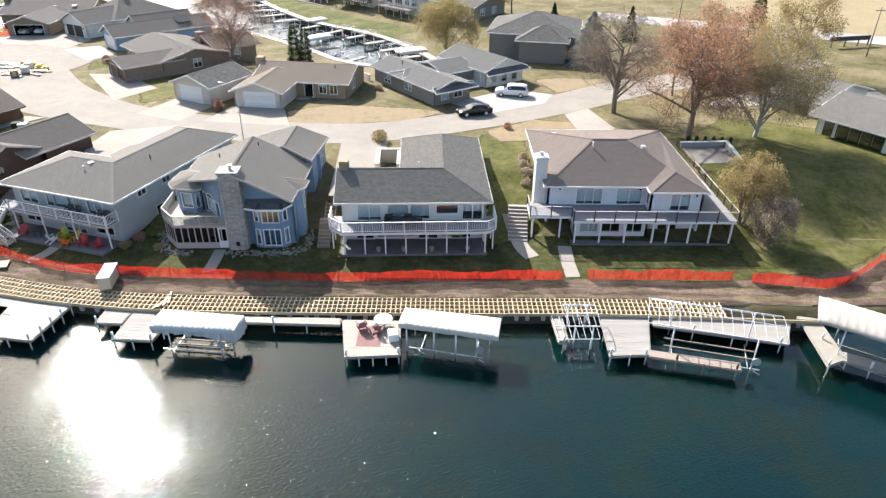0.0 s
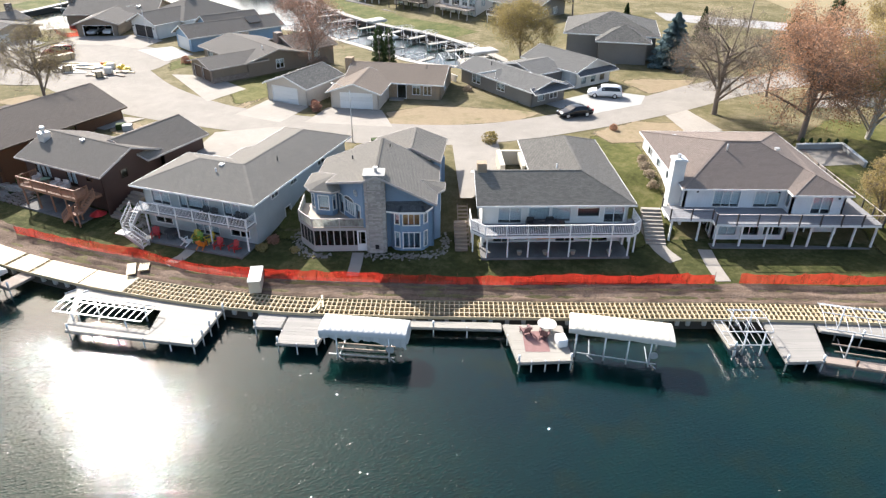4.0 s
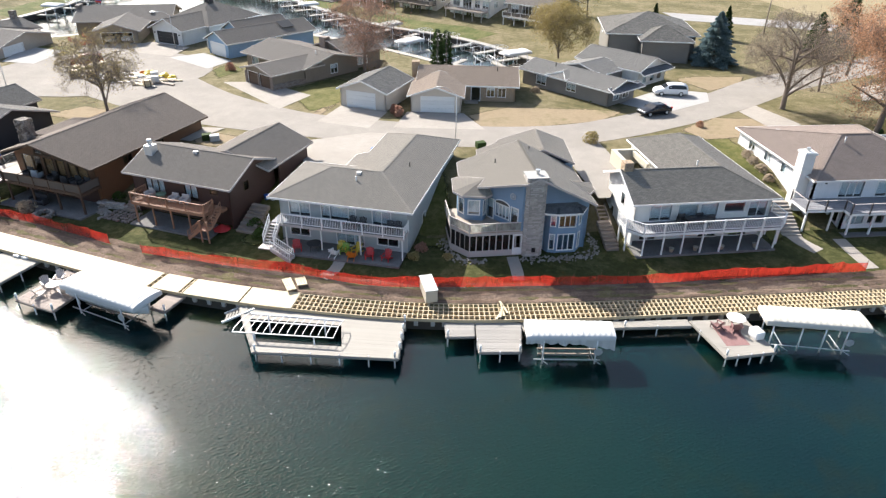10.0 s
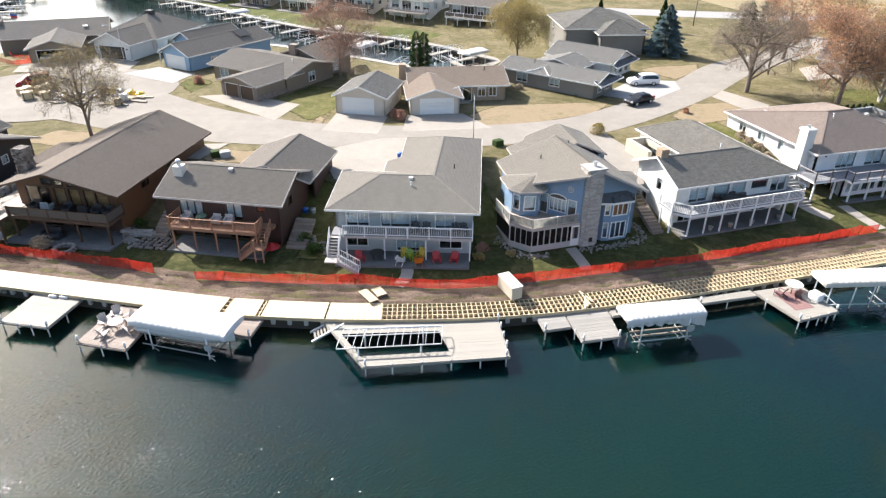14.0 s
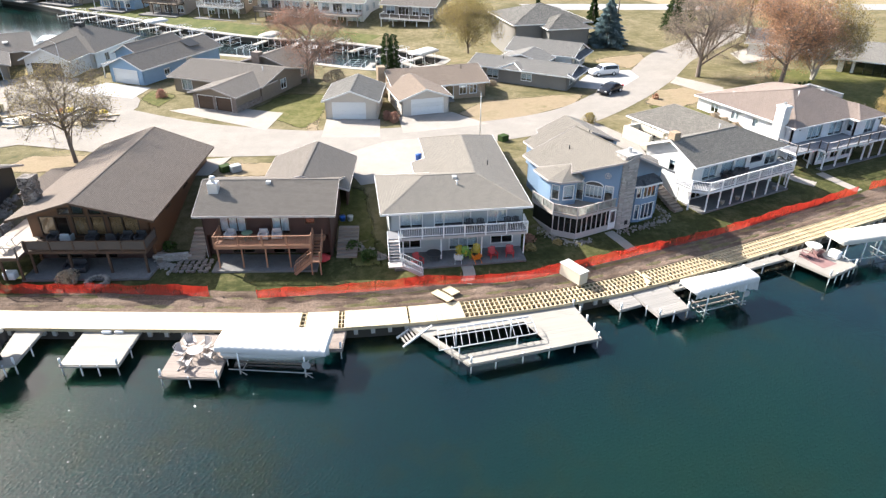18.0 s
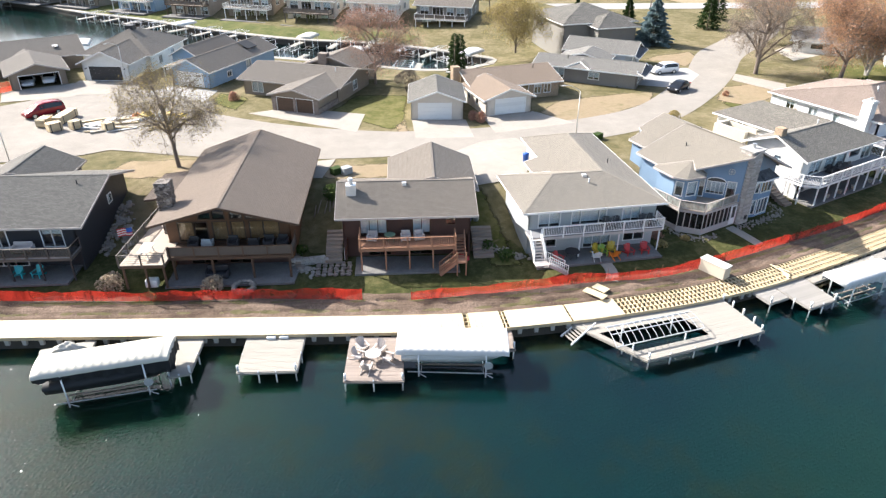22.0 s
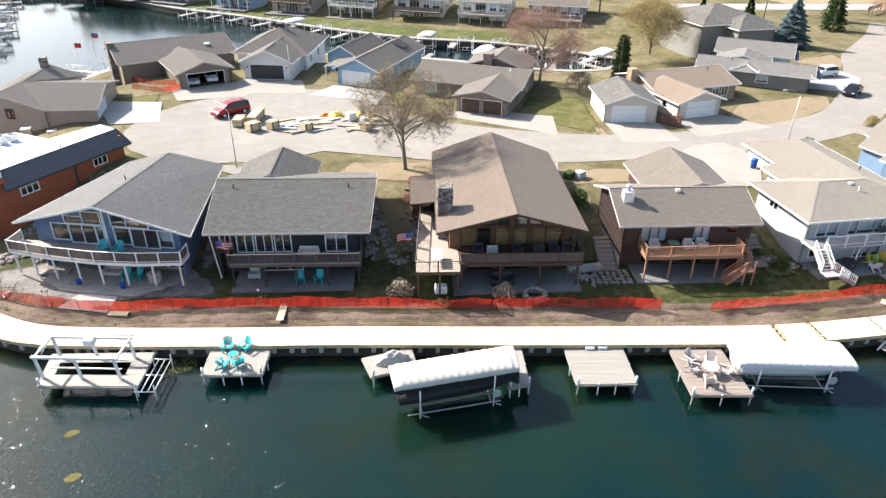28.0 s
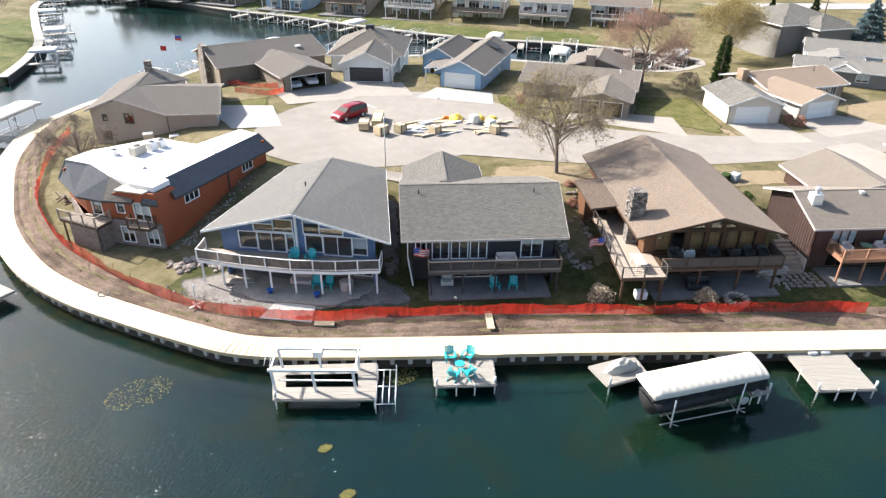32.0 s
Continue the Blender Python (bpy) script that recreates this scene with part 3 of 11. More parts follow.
# the landward edge of the boardwalk, from the east end round the point
INNER = [(31.5, 46.1), (15, 46.95), (0.7, 46.95), (-13.7, 47.0), (-23.4, 47.3), (-28.3, 47.75), (-33.5, 48.6), (-39, 49.9), (-44, 51.3), (-52, 54.2), (-61, 58.6), (-72, 64.2), (-82.2, 69.5), (-91.3, 74),
         (-99.4, 78.2), (-103.9, 81), (-107, 84.4), (-110.6, 89), (-114.4, 94.4), (-117.5, 101), (-119.6, 110.4), (-119.9, 119.9), (-119.6, 129.2), (-117.7, 138.4), (-114.7, 146.3)]
BAY = [(-108, 153), (-98, 158.5), (-91, 165), (-80, 169.5), (-68, 169.5), (-58, 160.5), (-46, 155), (-36, 146), (-27, 136.5), (-20, 128.5), (-12, 124.5), (-4, 125.5), (-1, 129.5), (-4, 137), (-9, 145.6),
       (-17, 155.6), (-31, 167.8), (-45, 187.4), (-57, 208.4), (-69, 225.6), (-80, 246), (-92, 262), (-108, 270), (-116, 258), (-116.8, 229), (-116.5, 204.6), (-119, 189), (-122.6, 176)]
WALK = smooth_line(INNER, 0.45)
SHORE = np.vstack([[(1500, 30), (200, 42), (60, 44.5), (44, 45.8)], WALK, smooth_line([INNER[-1]] + BAY, 2.0)[1:], [(-132, 168), (-170, 150), (-400, 110), (-1500, 90)]])
LAND = np.vstack([SHORE, [(-1500, 1500), (1500, 1500)]])


def shore_distance(x, y):
    """Metres from the shore line, positive on land."""
    x, y = np.atleast_1d(np.asarray(x, float)), np.atleast_1d(np.asarray(y, float))
    best, inside = np.full(x.shape, 1e9), np.zeros(x.shape, bool)
    a, b = SHORE[:-1], SHORE[1:]
    for (ax, ay), (bx, by) in zip(a, b):
        dx, dy = bx - ax, by - ay
        k = np.clip(((x - ax) * dx + (y - ay) * dy) / (dx * dx + dy * dy + 1e-12), 0, 1)
        best = np.minimum(best, (x - ax - k * dx) ** 2 + (y - ay - k * dy) ** 2)
    for (ax, ay), (bx, by) in zip(LAND, np.roll(LAND, -1, 0)):
        if ay != by:
            hit = ((ay > y) != (by > y)) & (x < (bx - ax) * (y - ay) / (by - ay) + ax)
            inside ^= hit
    return np.where(inside, 1, -1) * np.sqrt(best)


def lie(x, y):
    """The ground's height."""
    s = shore_distance(x, y)
    return np.interp(s, [-3.2, -1.6, -0.9, 0, 2.5, 8.5, 10.5, 20, 23], [-2.6, -2.4, 1.12, 1.28, 1.5, 1.8, 2.0, 4.62, 4.7])


def ground_sheet():
    fine_x, fine_y = np.arange(-140, 75, 1.5), np.arange(38, 285, 1.5)
    xs = np.concatenate([[-1500, -600, -300, -190], fine_x, [90, 130, 220, 400, 1500]])
    ys = np.concatenate([[-900, -300, -60, 0], fine_y, [300, 360, 500, 900, 1500]])
    X, Y = np.meshgrid(xs, ys)
    Z = lie(X.ravel(), Y.ravel())
    far = (np.abs(X.ravel()) > 60) & (Y.ravel() > 60) & (Z > 3)
    Z = Z + np.where(Z > 1.0, -0.03 + 0.03 * np.sin(X.ravel() * 0.7) * np.cos(Y.ravel() * 0.53), 0) * far
    nx = len(xs)
    faces = [(j * nx + i, j * nx + i + 1, (j + 1) * nx + i + 1, (j + 1) * nx + i) for j in range(len(ys) - 1) for i in range(nx - 1)]
    me = bpy.data.meshes.new("ground")
    me.from_pydata(np.stack([X.ravel(), Y.ravel(), Z], 1).tolist(), [], faces)
    me.shade_smooth()
    me.materials.append(M["lawn"])
    return tagged(new("ground", me), "olive autumn lawn ground falling gently to the lake", "ground", kind="structure")


ground_sheet()


def lake_sheet():
    xs = np.concatenate([[-1500, -500, -220], np.arange(-150, 64, 3.0), [90, 200, 1500]])
    ys = np.concatenate([[-1500, -300, -60], np.arange(-24, 120, 3.0), [150, 200, 280, 1500]])
    X, Y = np.meshgrid(xs, ys)
    x, y = X.ravel(), Y.ravel()
    nx = len(xs)
    me = bpy.data.meshes.new("water")
    me.from_pydata(np.stack([x, y, 0 * x], 1).tolist(), [], [(j * nx + i, j * nx + i + 1, (j + 1) * nx + i + 1, (j + 1) * nx + i) for j in range(len(ys) - 1) for i in range(nx - 1)])
    wind = me.attributes.new("wind", "FLOAT", "POINT")
    wind.data.foreach_set("value", np.interp(-shore_distance(x, y), [3.5, 7.0, 14.0], [0.10, 0.35, 1.0]).astype(np.float32))
    me.materials.append(M["water"])
    tagged(new("water", me), "dark green rippled lake water with sun glitter", "water", kind="structure")


lake_sheet()


def draped(name, poly, mat, off, label, category="", res=1.5, kind="structure", flat=None, thick=0.0):
    """A sheet cut to a convex outline, laid on the ground off metres above it."""
    p = np.array(poly, float)
    lo, hi = p.min(0) - 0.01, p.max(0) + 0.01
    nx, ny = max(1, int((hi[0] - lo[0]) / res)), max(1, int((hi[1] - lo[1]) / res))
    bm = bmesh.new()
    grid = [[bm.verts.new((x, y, 0)) for x in np.linspace(lo[0], hi[0], nx + 1)] for y in np.linspace(lo[1], hi[1], ny + 1)]
    for j in range(ny):
        for i in range(nx):
            bm.faces.new((grid[j][i], grid[j][i + 1], grid[j + 1][i + 1], grid[j + 1][i]))
    area = 0.5 * np.sum(p[:, 0] * np.roll(p[:, 1], -1) - np.roll(p[:, 0], -1) * p[:, 1])
    if area < 0:
        p = p[::-1]
    for a, b in zip(p, np.roll(p, -1, 0)):
        d = b - a
        bmesh.ops.bisect_plane(bm, geom=bm.verts[:] + bm.edges[:] + bm.faces[:], plane_co=(a[0], a[1], 0), plane_no=(d[1], -d[0], 0), clear_outer=True)
    vs = list(bm.verts)
    if flat is None:
        z = lie([v.co.x for v in vs], [v.co.y for v in vs])
        for v, h in zip(vs, z):
            v.co.z = h + off
    else:
        for v in vs:
            v.co.z = flat + off
    if thick:
        r = bmesh.ops.extrude_face_region(bm, geom=bm.faces[:])
        for v in r["geom"]:
            if isinstance(v, bmesh.types.BMVert):
                v.co.z -= thick
        bmesh.ops.recalc_face_normals(bm, faces=bm.faces[:])
    ob = part(name, bm, mat, None, "", True if flat is None and not thick else False)
    if mat.endswith("_p"):
        rim = ob.data.attributes.new("rim", "FLOAT", "POINT")
        for i, v in enumerate(ob.data.vertices):
            q = np.array(v.co[:2])
            rim.data[i].value = min(1.0, min(abs((b - a)[0] * (q - a)[1] - (b - a)[1] * (q - a)[0]) / max(np.linalg.norm(b - a), 1e-6) for a, b in zip(p, np.roll(p, -1, 0))) / 1.8)
    return tagged(ob, label, category or name.replace("_", " "), kind=kind)


def ribbon(name, a, b, za, zb, mat, label, category, kind="structure", thick=0.0):
    """A strip between two lines of equal length."""
    bm = bmesh.new()
    za, zb = np.broadcast_to(za, len(a)), np.broadcast_to(zb, len(b))
    va = [bm.verts.new((x, y, z)) for (x, y), z in zip(a, za)]
    vb = [bm.verts.new((x, y, z)) for (x, y), z in zip(b, zb)]
    for i in range(len(a) - 1):
        bm.faces.new((va[i], va[i + 1], vb[i + 1], vb[i]))
    if thick:
        r = bmesh.ops.extrude_face_region(bm, geom=bm.faces[:])
        for v in r["geom"]:
            if isinstance(v, bmesh.types.BMVert):
                v.co.z -= thick
    bmesh.ops.recalc_face_normals(bm, faces=bm.faces[:])
    return tagged(part(name, bm, mat), label, category, kind=kind)


# graded dirt between the boardwalk and the fence
def dirt_strip():
    line = smooth_line([(75, 46.5), (50, 46.6), (40, 46.2)] + INNER, 0.6)
    cols = 15
    bm = bmesh.new()
    rows = []
    widths = np.interp(np.arange(len(line)), [0, 40, 70, 90, 130, 260, 330, len(line)], [14, 9, 4, 2.55, 2.6, 3.1, 2.6, 2.3])
    for j in range(cols):
        f = j / (cols - 1)
        t = np.gradient(line, axis=0)
        t /= np.linalg.norm(t, axis=1)[:, None]
        nrm = np.stack([t[:, 1], -t[:, 0]], 1)      # towards the houses
        pts = line + nrm * (widths * f + 0.02)[:, None]
        edge = 0.35 if j == cols - 1 else 0.0
        rows.append([(x + edge * noise.noise((x * 0.5, y * 0.5, 3)), y + edge * noise.noise((x * 0.5, y * 0.5, 8)),
                      z + 0.06 + (0.10 * noise.noise((x * 0.55, y * 0.55, 0)) + 0.05 * noise.noise((x * 1.9, y * 1.9, 4))) * (0 if j in (0,) else 1) * (0.35 if j == cols - 1 else 1))
                     for (x, y), z in zip(pts, lie(pts[:, 0], pts[:, 1]))])
    grid = [[bm.verts.new((p[0], p[1], p[2] - (0.07 if j in (3, 4, 9, 10) else 0.0))) for p in r] for j, r in enumerate(rows)]
    uv = bm.loops.layers.uv.new("UVMap")
    run = np.concatenate([[0], np.cumsum(np.linalg.norm(np.diff(line, axis=0), axis=1))])
    for j in range(cols - 1):
        a, b = grid[j], grid[j + 1]
        for i in range(len(a) - 1):
            f = bm.faces.new((a[i], b[i], b[i + 1], a[i + 1]))
            for l, (s, q) in zip(f.loops, ((i, j), (i, j + 1), (i + 1, j + 1), (i + 1, j))):
                l[uv].uv = (run[s], q * widths[s] / (cols - 1))
    bmesh.ops.recalc_face_normals(bm, faces=bm.faces[:])
    tagged(part("dirt_strip", bm, "ruts", None, "", True), "graded brown dirt strip beside the boardwalk", "dirt", kind="structure")


dirt_strip()


def clods():
    """Lumps of earth and small stones strewn over the graded strip."""
    line = smooth_line(INNER, 0.3)
    t = np.gradient(line, axis=0)
    t /= np.linalg.norm(t, axis=1)[:, None]
    nrm = np.stack([t[:, 1], -t[:, 0]], 1)
    g = np.random.default_rng(12)
    n = 7000
    i = g.integers(0, len(line), n)
    p = line[i] + nrm[i] * (0.1 + 2.6 * g.beta(1.2, 1.0, n))[:, None] + g.normal(0, 0.15, (n, 2))
    z = lie(p[:, 0], p[:, 1]) + 0.07
    r = 0.025 + 0.10 * g.beta(1.0, 5.0, n)
    a = g.uniform(0, 6.28, n)
    vs = []
    for u, v, w in ((1, 0, 0), (0, 1, 0), (-1, 0, 0), (0, -1, 0), (0.2, 0.1, 0.8)):
        k = r * g.uniform(0.7, 1.3, n)
        vs.append(np.stack([p[:, 0] + k * (u * np.cos(a) - v * np.sin(a)), p[:, 1] + k * (u * np.sin(a) + v * np.cos(a)), z + k * w - 0.02], 1))
    co = np.stack(vs, 1).reshape(-1, 3)
    fs = [[5 * k + q for q in f] for k in range(n) for f in ((0, 1, 4), (1, 2, 4), (2, 3, 4), (3, 0, 4))]
    me = bpy.data.meshes.new("clods")
    me.from_pydata(co.tolist(), [], fs)
    me.materials.append(M["clod"])
    tagged(new("clods", me), "loose clods and stones on the graded dirt", "clods", kind="stuff")


clods()


def shore_lawn():
    """Greener turf between the fence and the houses, its colour darkened for the shade there."""
    line = smooth_line([(31, 46.1)] + INNER[1:18], 0.9)
    t = np.gradient(line, axis=0)
    t /= np.linalg.norm(t, axis=1)[:, None]
    nrm = np.stack([t[:, 1], -t[:, 0]], 1)
    bm = bmesh.new()
    grid = []
    for j in range(7):
        p = line + nrm * (2.2 + j * 1.45)
        if j == 6:
            p = p + np.array([[noise.noise((x * 0.4, y * 0.4, 1)), noise.noise((x * 0.4, y * 0.4, 5))] for x, y in p])
        grid.append([bm.verts.new((x, y, z + 0.012 - 0.04 * (j == 6))) for (x, y), z in zip(p, lie(p[:, 0], p[:, 1]))])
    for a, b in zip(grid, grid[1:]):
        for i in range(len(a) - 1):
            bm.faces.new((a[i], b[i], b[i + 1], a[i + 1]))
    bmesh.ops.recalc_face_normals(bm, faces=bm.faces[:])
    tagged(part("shore_lawn", bm, "turf", None, "", True), "green lawn with shade darkened into its colour, between the fence and the houses", "lawn", kind="structure")


shore_lawn()

# ---- street, turning circle and drives ----
STREET = smooth_line([(66, 118), (52, 110), (40, 104.5), (29, 99.5), (17, 91.2), (4, 83.8), (-8, 79.0), (-20, 78.6), (-33, 81.4), (-46, 86.2), (-58, 94), (-68, 104), (-74, 110)], 1.0)
k = np.linspace(0, 1, len(STREET))
half = np.interp(k, [0, 0.25, 0.5, 0.75, 1], [3.6, 4.0, 3.4, 4.2, 9.0])
t_ = np.gradient(STREET, axis=0)
t_ /= np.linalg.norm(t_, axis=1)[:, None]
n_ = np.stack([-t_[:, 1], t_[:, 0]], 1)
ribbon("road", STREET + n_ * half[:, None], STREET - n_ * half[:, None], 4.74, 4.74, "asphalt", "pale grey residential street curving behind the lake houses", "road")
draped("road", [(-77 + 17.5 * math.cos(a), 112.5 + 14 * math.sin(a)) for a in np.linspace(0, 2 * math.pi, 25)[:-1]], "asphalt", 0.044, "pale asphalt turning circle with a pile of building material", "road", 3, flat=4.7)
draped("road", [(36, 153), (200, 76), (200, 86), (36, 163)], "highway", 0.05, "pale grey highway beyond the houses", "road", 8, flat=4.7)
draped("road", [(37.5, 90.3), (66, 92.5), (66, 98), (50.4, 100.0), (41.8, 97.5)], "paver", 0.03, "pale gravel drive under the autumn trees", "road", 3, flat=4.7)
DRIVES = [
    [(-38.0, 92.2), (-31.6, 89.0), (-34.2, 82.5), (-40.8, 85.5)], [(-29.0, 88.9), (-21.5, 87.8), (-19.5, 81.0), (-31, 82.6)], [(-56.4, 105.2), (-50.5, 105.0), (-42.5, 97.4), (-46.3, 91.1)],
    [(1.0, 91.2), (10.5, 98.0), (16.3, 95.5), (14.6, 91.2), (5.8, 86.2)], [(-63.5, 124.7), (-57.5, 118.5), (-60.5, 113.5), (-68.5, 121.5)], [(-75.5, 134.5), (-67, 129.5), (-68.5, 122.5), (-79, 127)],
    [(-86, 132.4), (-76.2, 133.2), (-76.5, 125.0), (-86, 126.5)], [(-96.5, 131.5), (-95.3, 119.8), (-89.5, 118.0), (-88.0, 127.0)], [(-41.7, 74.4), (-41.2, 70.3), (-36.0, 69.3), (-30.4, 74.2), (-29.8, 79.8), (-34.0, 80.8), (-41.3, 78.5)],
    [(-6.2, 68.0), (-6.5, 75.8), (-12.0, 75.4), (-11.3, 60.0), (-10.1, 60.0)], [(16.6, 86.3), (20.3, 88.8), (22.2, 80.6), (17.6, 77.0)], [(-84.5, 99.0), (-88.5, 101.5), (-83, 93.5), (-81.0, 95.2)], [(-52, 83.5), (-57.5, 84.5), (-58.0, 80.2), (-55.2, 79)]]
for i, d in enumerate(DRIVES):
    draped("driveway", d, "newcrete" if i in (3, 4, 7) else "asphalt" if i in (9, 11) else "concrete", 0.047 + 0.003 * i, "pale concrete driveway beside the street", "driveway", 0.75 if i == 8 else 3, flat=None if i == 8 else 4.7)
PATCHES = [
    ("dry", [(-21.3, 87.3), (-11, 92.5), (-2.5, 88.7), (2.2, 88.0), (-4, 83.0), (-14, 81.2), (-20.5, 81.6)]), ("dry", [(-73, 94.5), (-58, 87.5), (-61, 82.5), (-76.5, 90.0)]), ("dry", [(-54, 82.8), (-44.5, 78.5), (-47, 75.0), (-55.5, 78.5)]),
    ("green", [(-47.0, 100.2), (-40.0, 107.0), (-33, 103), (-38.6, 92.6), (-42.0, 89.0)]), ("dry", [(-40.8, 91.5), (-38.4, 93.0), (-41.0, 86.0), (-42.3, 88.5)]), ("green", [(-57.5, 117.8), (-54, 112.5), (-57.5, 106.5), (-60.0, 112.5)]),
    ("dry", [(14.0, 103.5), (17.6, 105.0), (27, 104.5), (24, 99.8), (17.0, 96.0)]), ("green", [(4.4, 54.0), (10.4, 57.5), (10.4, 76.5), (7.5, 79.5), (4.2, 78.0)]), ("dry", [(5.0, 79.5), (12, 84.5), (20, 83), (22, 77), (7, 75.5)]), ("green", [(-46.6, 58.6), (-43.6, 57.4), (-40.6, 70.0), (-45.0, 72.5)]), ("green", [(-30.0, 56.4), (-25.6, 55.6), (-25.6, 74.6), (-28.4, 74.6)]),
    ("green", [(28.0, 50.4), (36, 50.0), (56, 63), (52, 80), (38, 86), (28.0, 76)]), ("gravel", [(-107.6, 91.5), (-107.0, 87.8), (-103.2, 83.8), (-97.5, 80.9), (-91.0, 78.2), (-90.2, 80.0), (-91.5, 83.5), (-100, 90.5)]), ("gravel", [(-91.6, 83.4), (-90.2, 82.0), (-85.2, 92.0), (-87.8, 94.0)]), ("green", [(-94, 116.5), (-95.5, 131.8), (-87, 131.5), (-88.5, 126.5)]), ("field", [(70, 140), (200, 90), (400, 120), (300, 400), (70, 300)])]
for i, (mname, poly) in enumerate(PATCHES):
    draped("grass_patch", poly, mname if mname == "field" else mname + "_p", 0.024 + 0.0015 * i, {"green": "mown green lawn between the houses", "dry": "dry straw-coloured autumn lawn", "gravel": "grey trodden gravel round the blue house", "field": "dry yellow pasture beyond the highway"}[mname], "lawn", 1.5 if mname == "field" else 0.8)


# ---- boardwalk round the shore ----
Z_WALK = 1.34
tw = np.gradient(WALK, axis=0)
tw /= np.linalg.norm(tw, axis=1)[:, None]
nw = np.stack([-tw[:, 1], tw[:, 0]], 1)          # towards the lake


def on_walk(i, d):
    return WALK[i] + nw[i] * d


def boardwalk():
    walk_ob = thing("boardwalk", -40, 49, Z_WALK, 0, "new pine boardwalk along the lake, part planked and part bare joists", "boardwalk", kind="structure")
    inv = Matrix.Translation((40, -49, -Z_WALK))
    frac = WALK[:, 0]
    arc = np.concatenate([[0], np.cumsum(np.linalg.norm(np.diff(WALK, axis=0), axis=1))])

    def sweep(name, d0, d1, z0, z1, sel, mat, label=""):
        idx = np.where(sel)[0]
        bm = bmesh.new()
        rings = []
        for i in idx:
            a, b = on_walk(i, d0), on_walk(i, d1)
            rings.append([bm.verts.new(inv @ Vector(p)) for p in ((*a, z0), (*b, z0), (*b, z1), (*a, z1))])
        for r, s in zip(rings, rings[1:]):
            for k in range(4):
                bm.faces.new((r[k], r[(k + 1) % 4], s[(k + 1) % 4], s[k]))
        for r in (rings[0][::-1], rings[-1]):
            bm.faces.new(r)
        bmesh.ops.recalc_face_normals(bm, faces=bm.faces[:])
        return part(name, bm, mat, walk_ob, label)

    everywhere = np.ones(len(WALK), bool)
    sweep("seawall", 1.75, 1.95, -2.0, 1.05, everywhere, "wall_sea", "dark corrugated seawall")
    sweep("rim_joist", 2.24, 2.30, 1.02, 1.30, everywhere, "pine", "yellow pine rim board")
    sweep("rim_joist", 0.0, 0.06, 1.02, 1.30, everywhere, "pine")
    open_part = (frac > -53.0) & (frac < 24)
    for d in (0.55, 1.12, 1.68):
        sweep("stringer", d - 0.03, d + 0.03, 1.08, 1.31, open_part, "pine")
    # joists across the bare stretch
    bm = bmesh.new()
    box(bm, -0.032, 0.032, 0.06, 2.24, -0.26, -0.03)
    joist = new_mesh("joist", bm, "pine")
    bm = bmesh.new()
    box(bm, -0.16, 0.16, -0.10, 0.16, -0.86, -0.30, None, 1.08)
    pile = new_mesh("pile", bm, "pile")
    for s in np.arange(0, arc[-1], 0.41):
        x, y = np.interp(s, arc, WALK[:, 0]), np.interp(s, arc, WALK[:, 1])
        if -40.4 < x < 24 or (y < 60 and any(a - 0.3 < x < b + 0.3 for a, b in ((-52.35, -51.9), (-49.55, -49.1)))):
            i = int(np.argmin(abs(arc - s)))
            a = math.degrees(math.atan2(nw[i][1], nw[i][0])) - 90
            piece("joist", joist, walk_ob, inv @ pose(x, y, Z_WALK, 0, 0, a))
    for s in np.arange(0.4, arc[-1] - 12, 1.25):
        i = int(np.argmin(abs(arc - s)))
        x, y = on_walk(i, 2.02)
        a = math.degrees(math.atan2(nw[i][1], nw[i][0])) - 90
        piece("pile", pile, walk_ob, inv @ pose(x, y, Z_WALK, 0, 0, a))
    # planks: runs of boards with open slots between the last panels
    gaps = [(-52.35, -51.9), (-49.55, -49.1), (-44.35, -44.2)]
    runs = [[], []]
    s = 0.0
    while s < arc[-1] - 0.15:
        x, y = np.interp(s, arc, WALK[:, 0]), np.interp(s, arc, WALK[:, 1])
        if (x < -39.9 or y > 80) and not any(a < x < b and y < 60 for a, b in gaps):
            i = int(np.argmin(abs(arc - s)))
            a = math.degrees(math.atan2(nw[i][1], nw[i][0])) - 90
            w = random.uniform(-0.02, 0.02)
            cx, cy = np.array((x, y)) + nw[i] * 1.15
            m = inv @ pose(cx, cy, Z_WALK - 0.01 + random.uniform(-0.004, 0.004), 0, 0, a) @ Matrix.Diagonal((0.142, 2.38 + w, 0.04, 1))
            runs[0 if x > -78 and y < 70 else 1].append(m)
        s += 0.15
    bm = bmesh.new()
    box(bm, -0.5, 0.5, -0.5, 0.5, -0.5, 0.5)
    plank = new_mesh("plank", bm, "newplank")
    for m in runs[0]:
        piece("plank", plank, walk_ob, m)
    many_boxes("planking", runs[1], "newwood", walk_ob)["kind"] = "stuff"
    return walk_ob


boardwalk()


def weedy_shore():
    """The shallow water along the seawall, olive with weed."""
    bm = bmesh.new()
    uv = bm.loops.layers.uv.new("UVMap")
    idx = [i for i in range(0, len(WALK), 3)]
    rows = [[bm.verts.new((*on_walk(i, d), 0.004)) for d in (1.9, 3.0, 5.2)] for i in idx]
    for p, q in zip(rows, rows[1:]):
        for j in range(2):
            f = bm.faces.new((p[j], q[j], q[j + 1], p[j + 1]))
            for l, u in zip(f.loops, (j, j, j + 1, j + 1)):
                l[uv].uv = (u / 2, 0)
    bmesh.ops.recalc_face_normals(bm, faces=bm.faces[:])
    tagged(part("shallows", bm, "shallows"), "olive weedy shallows along the seawall", "water", kind="structure")


weedy_shore()


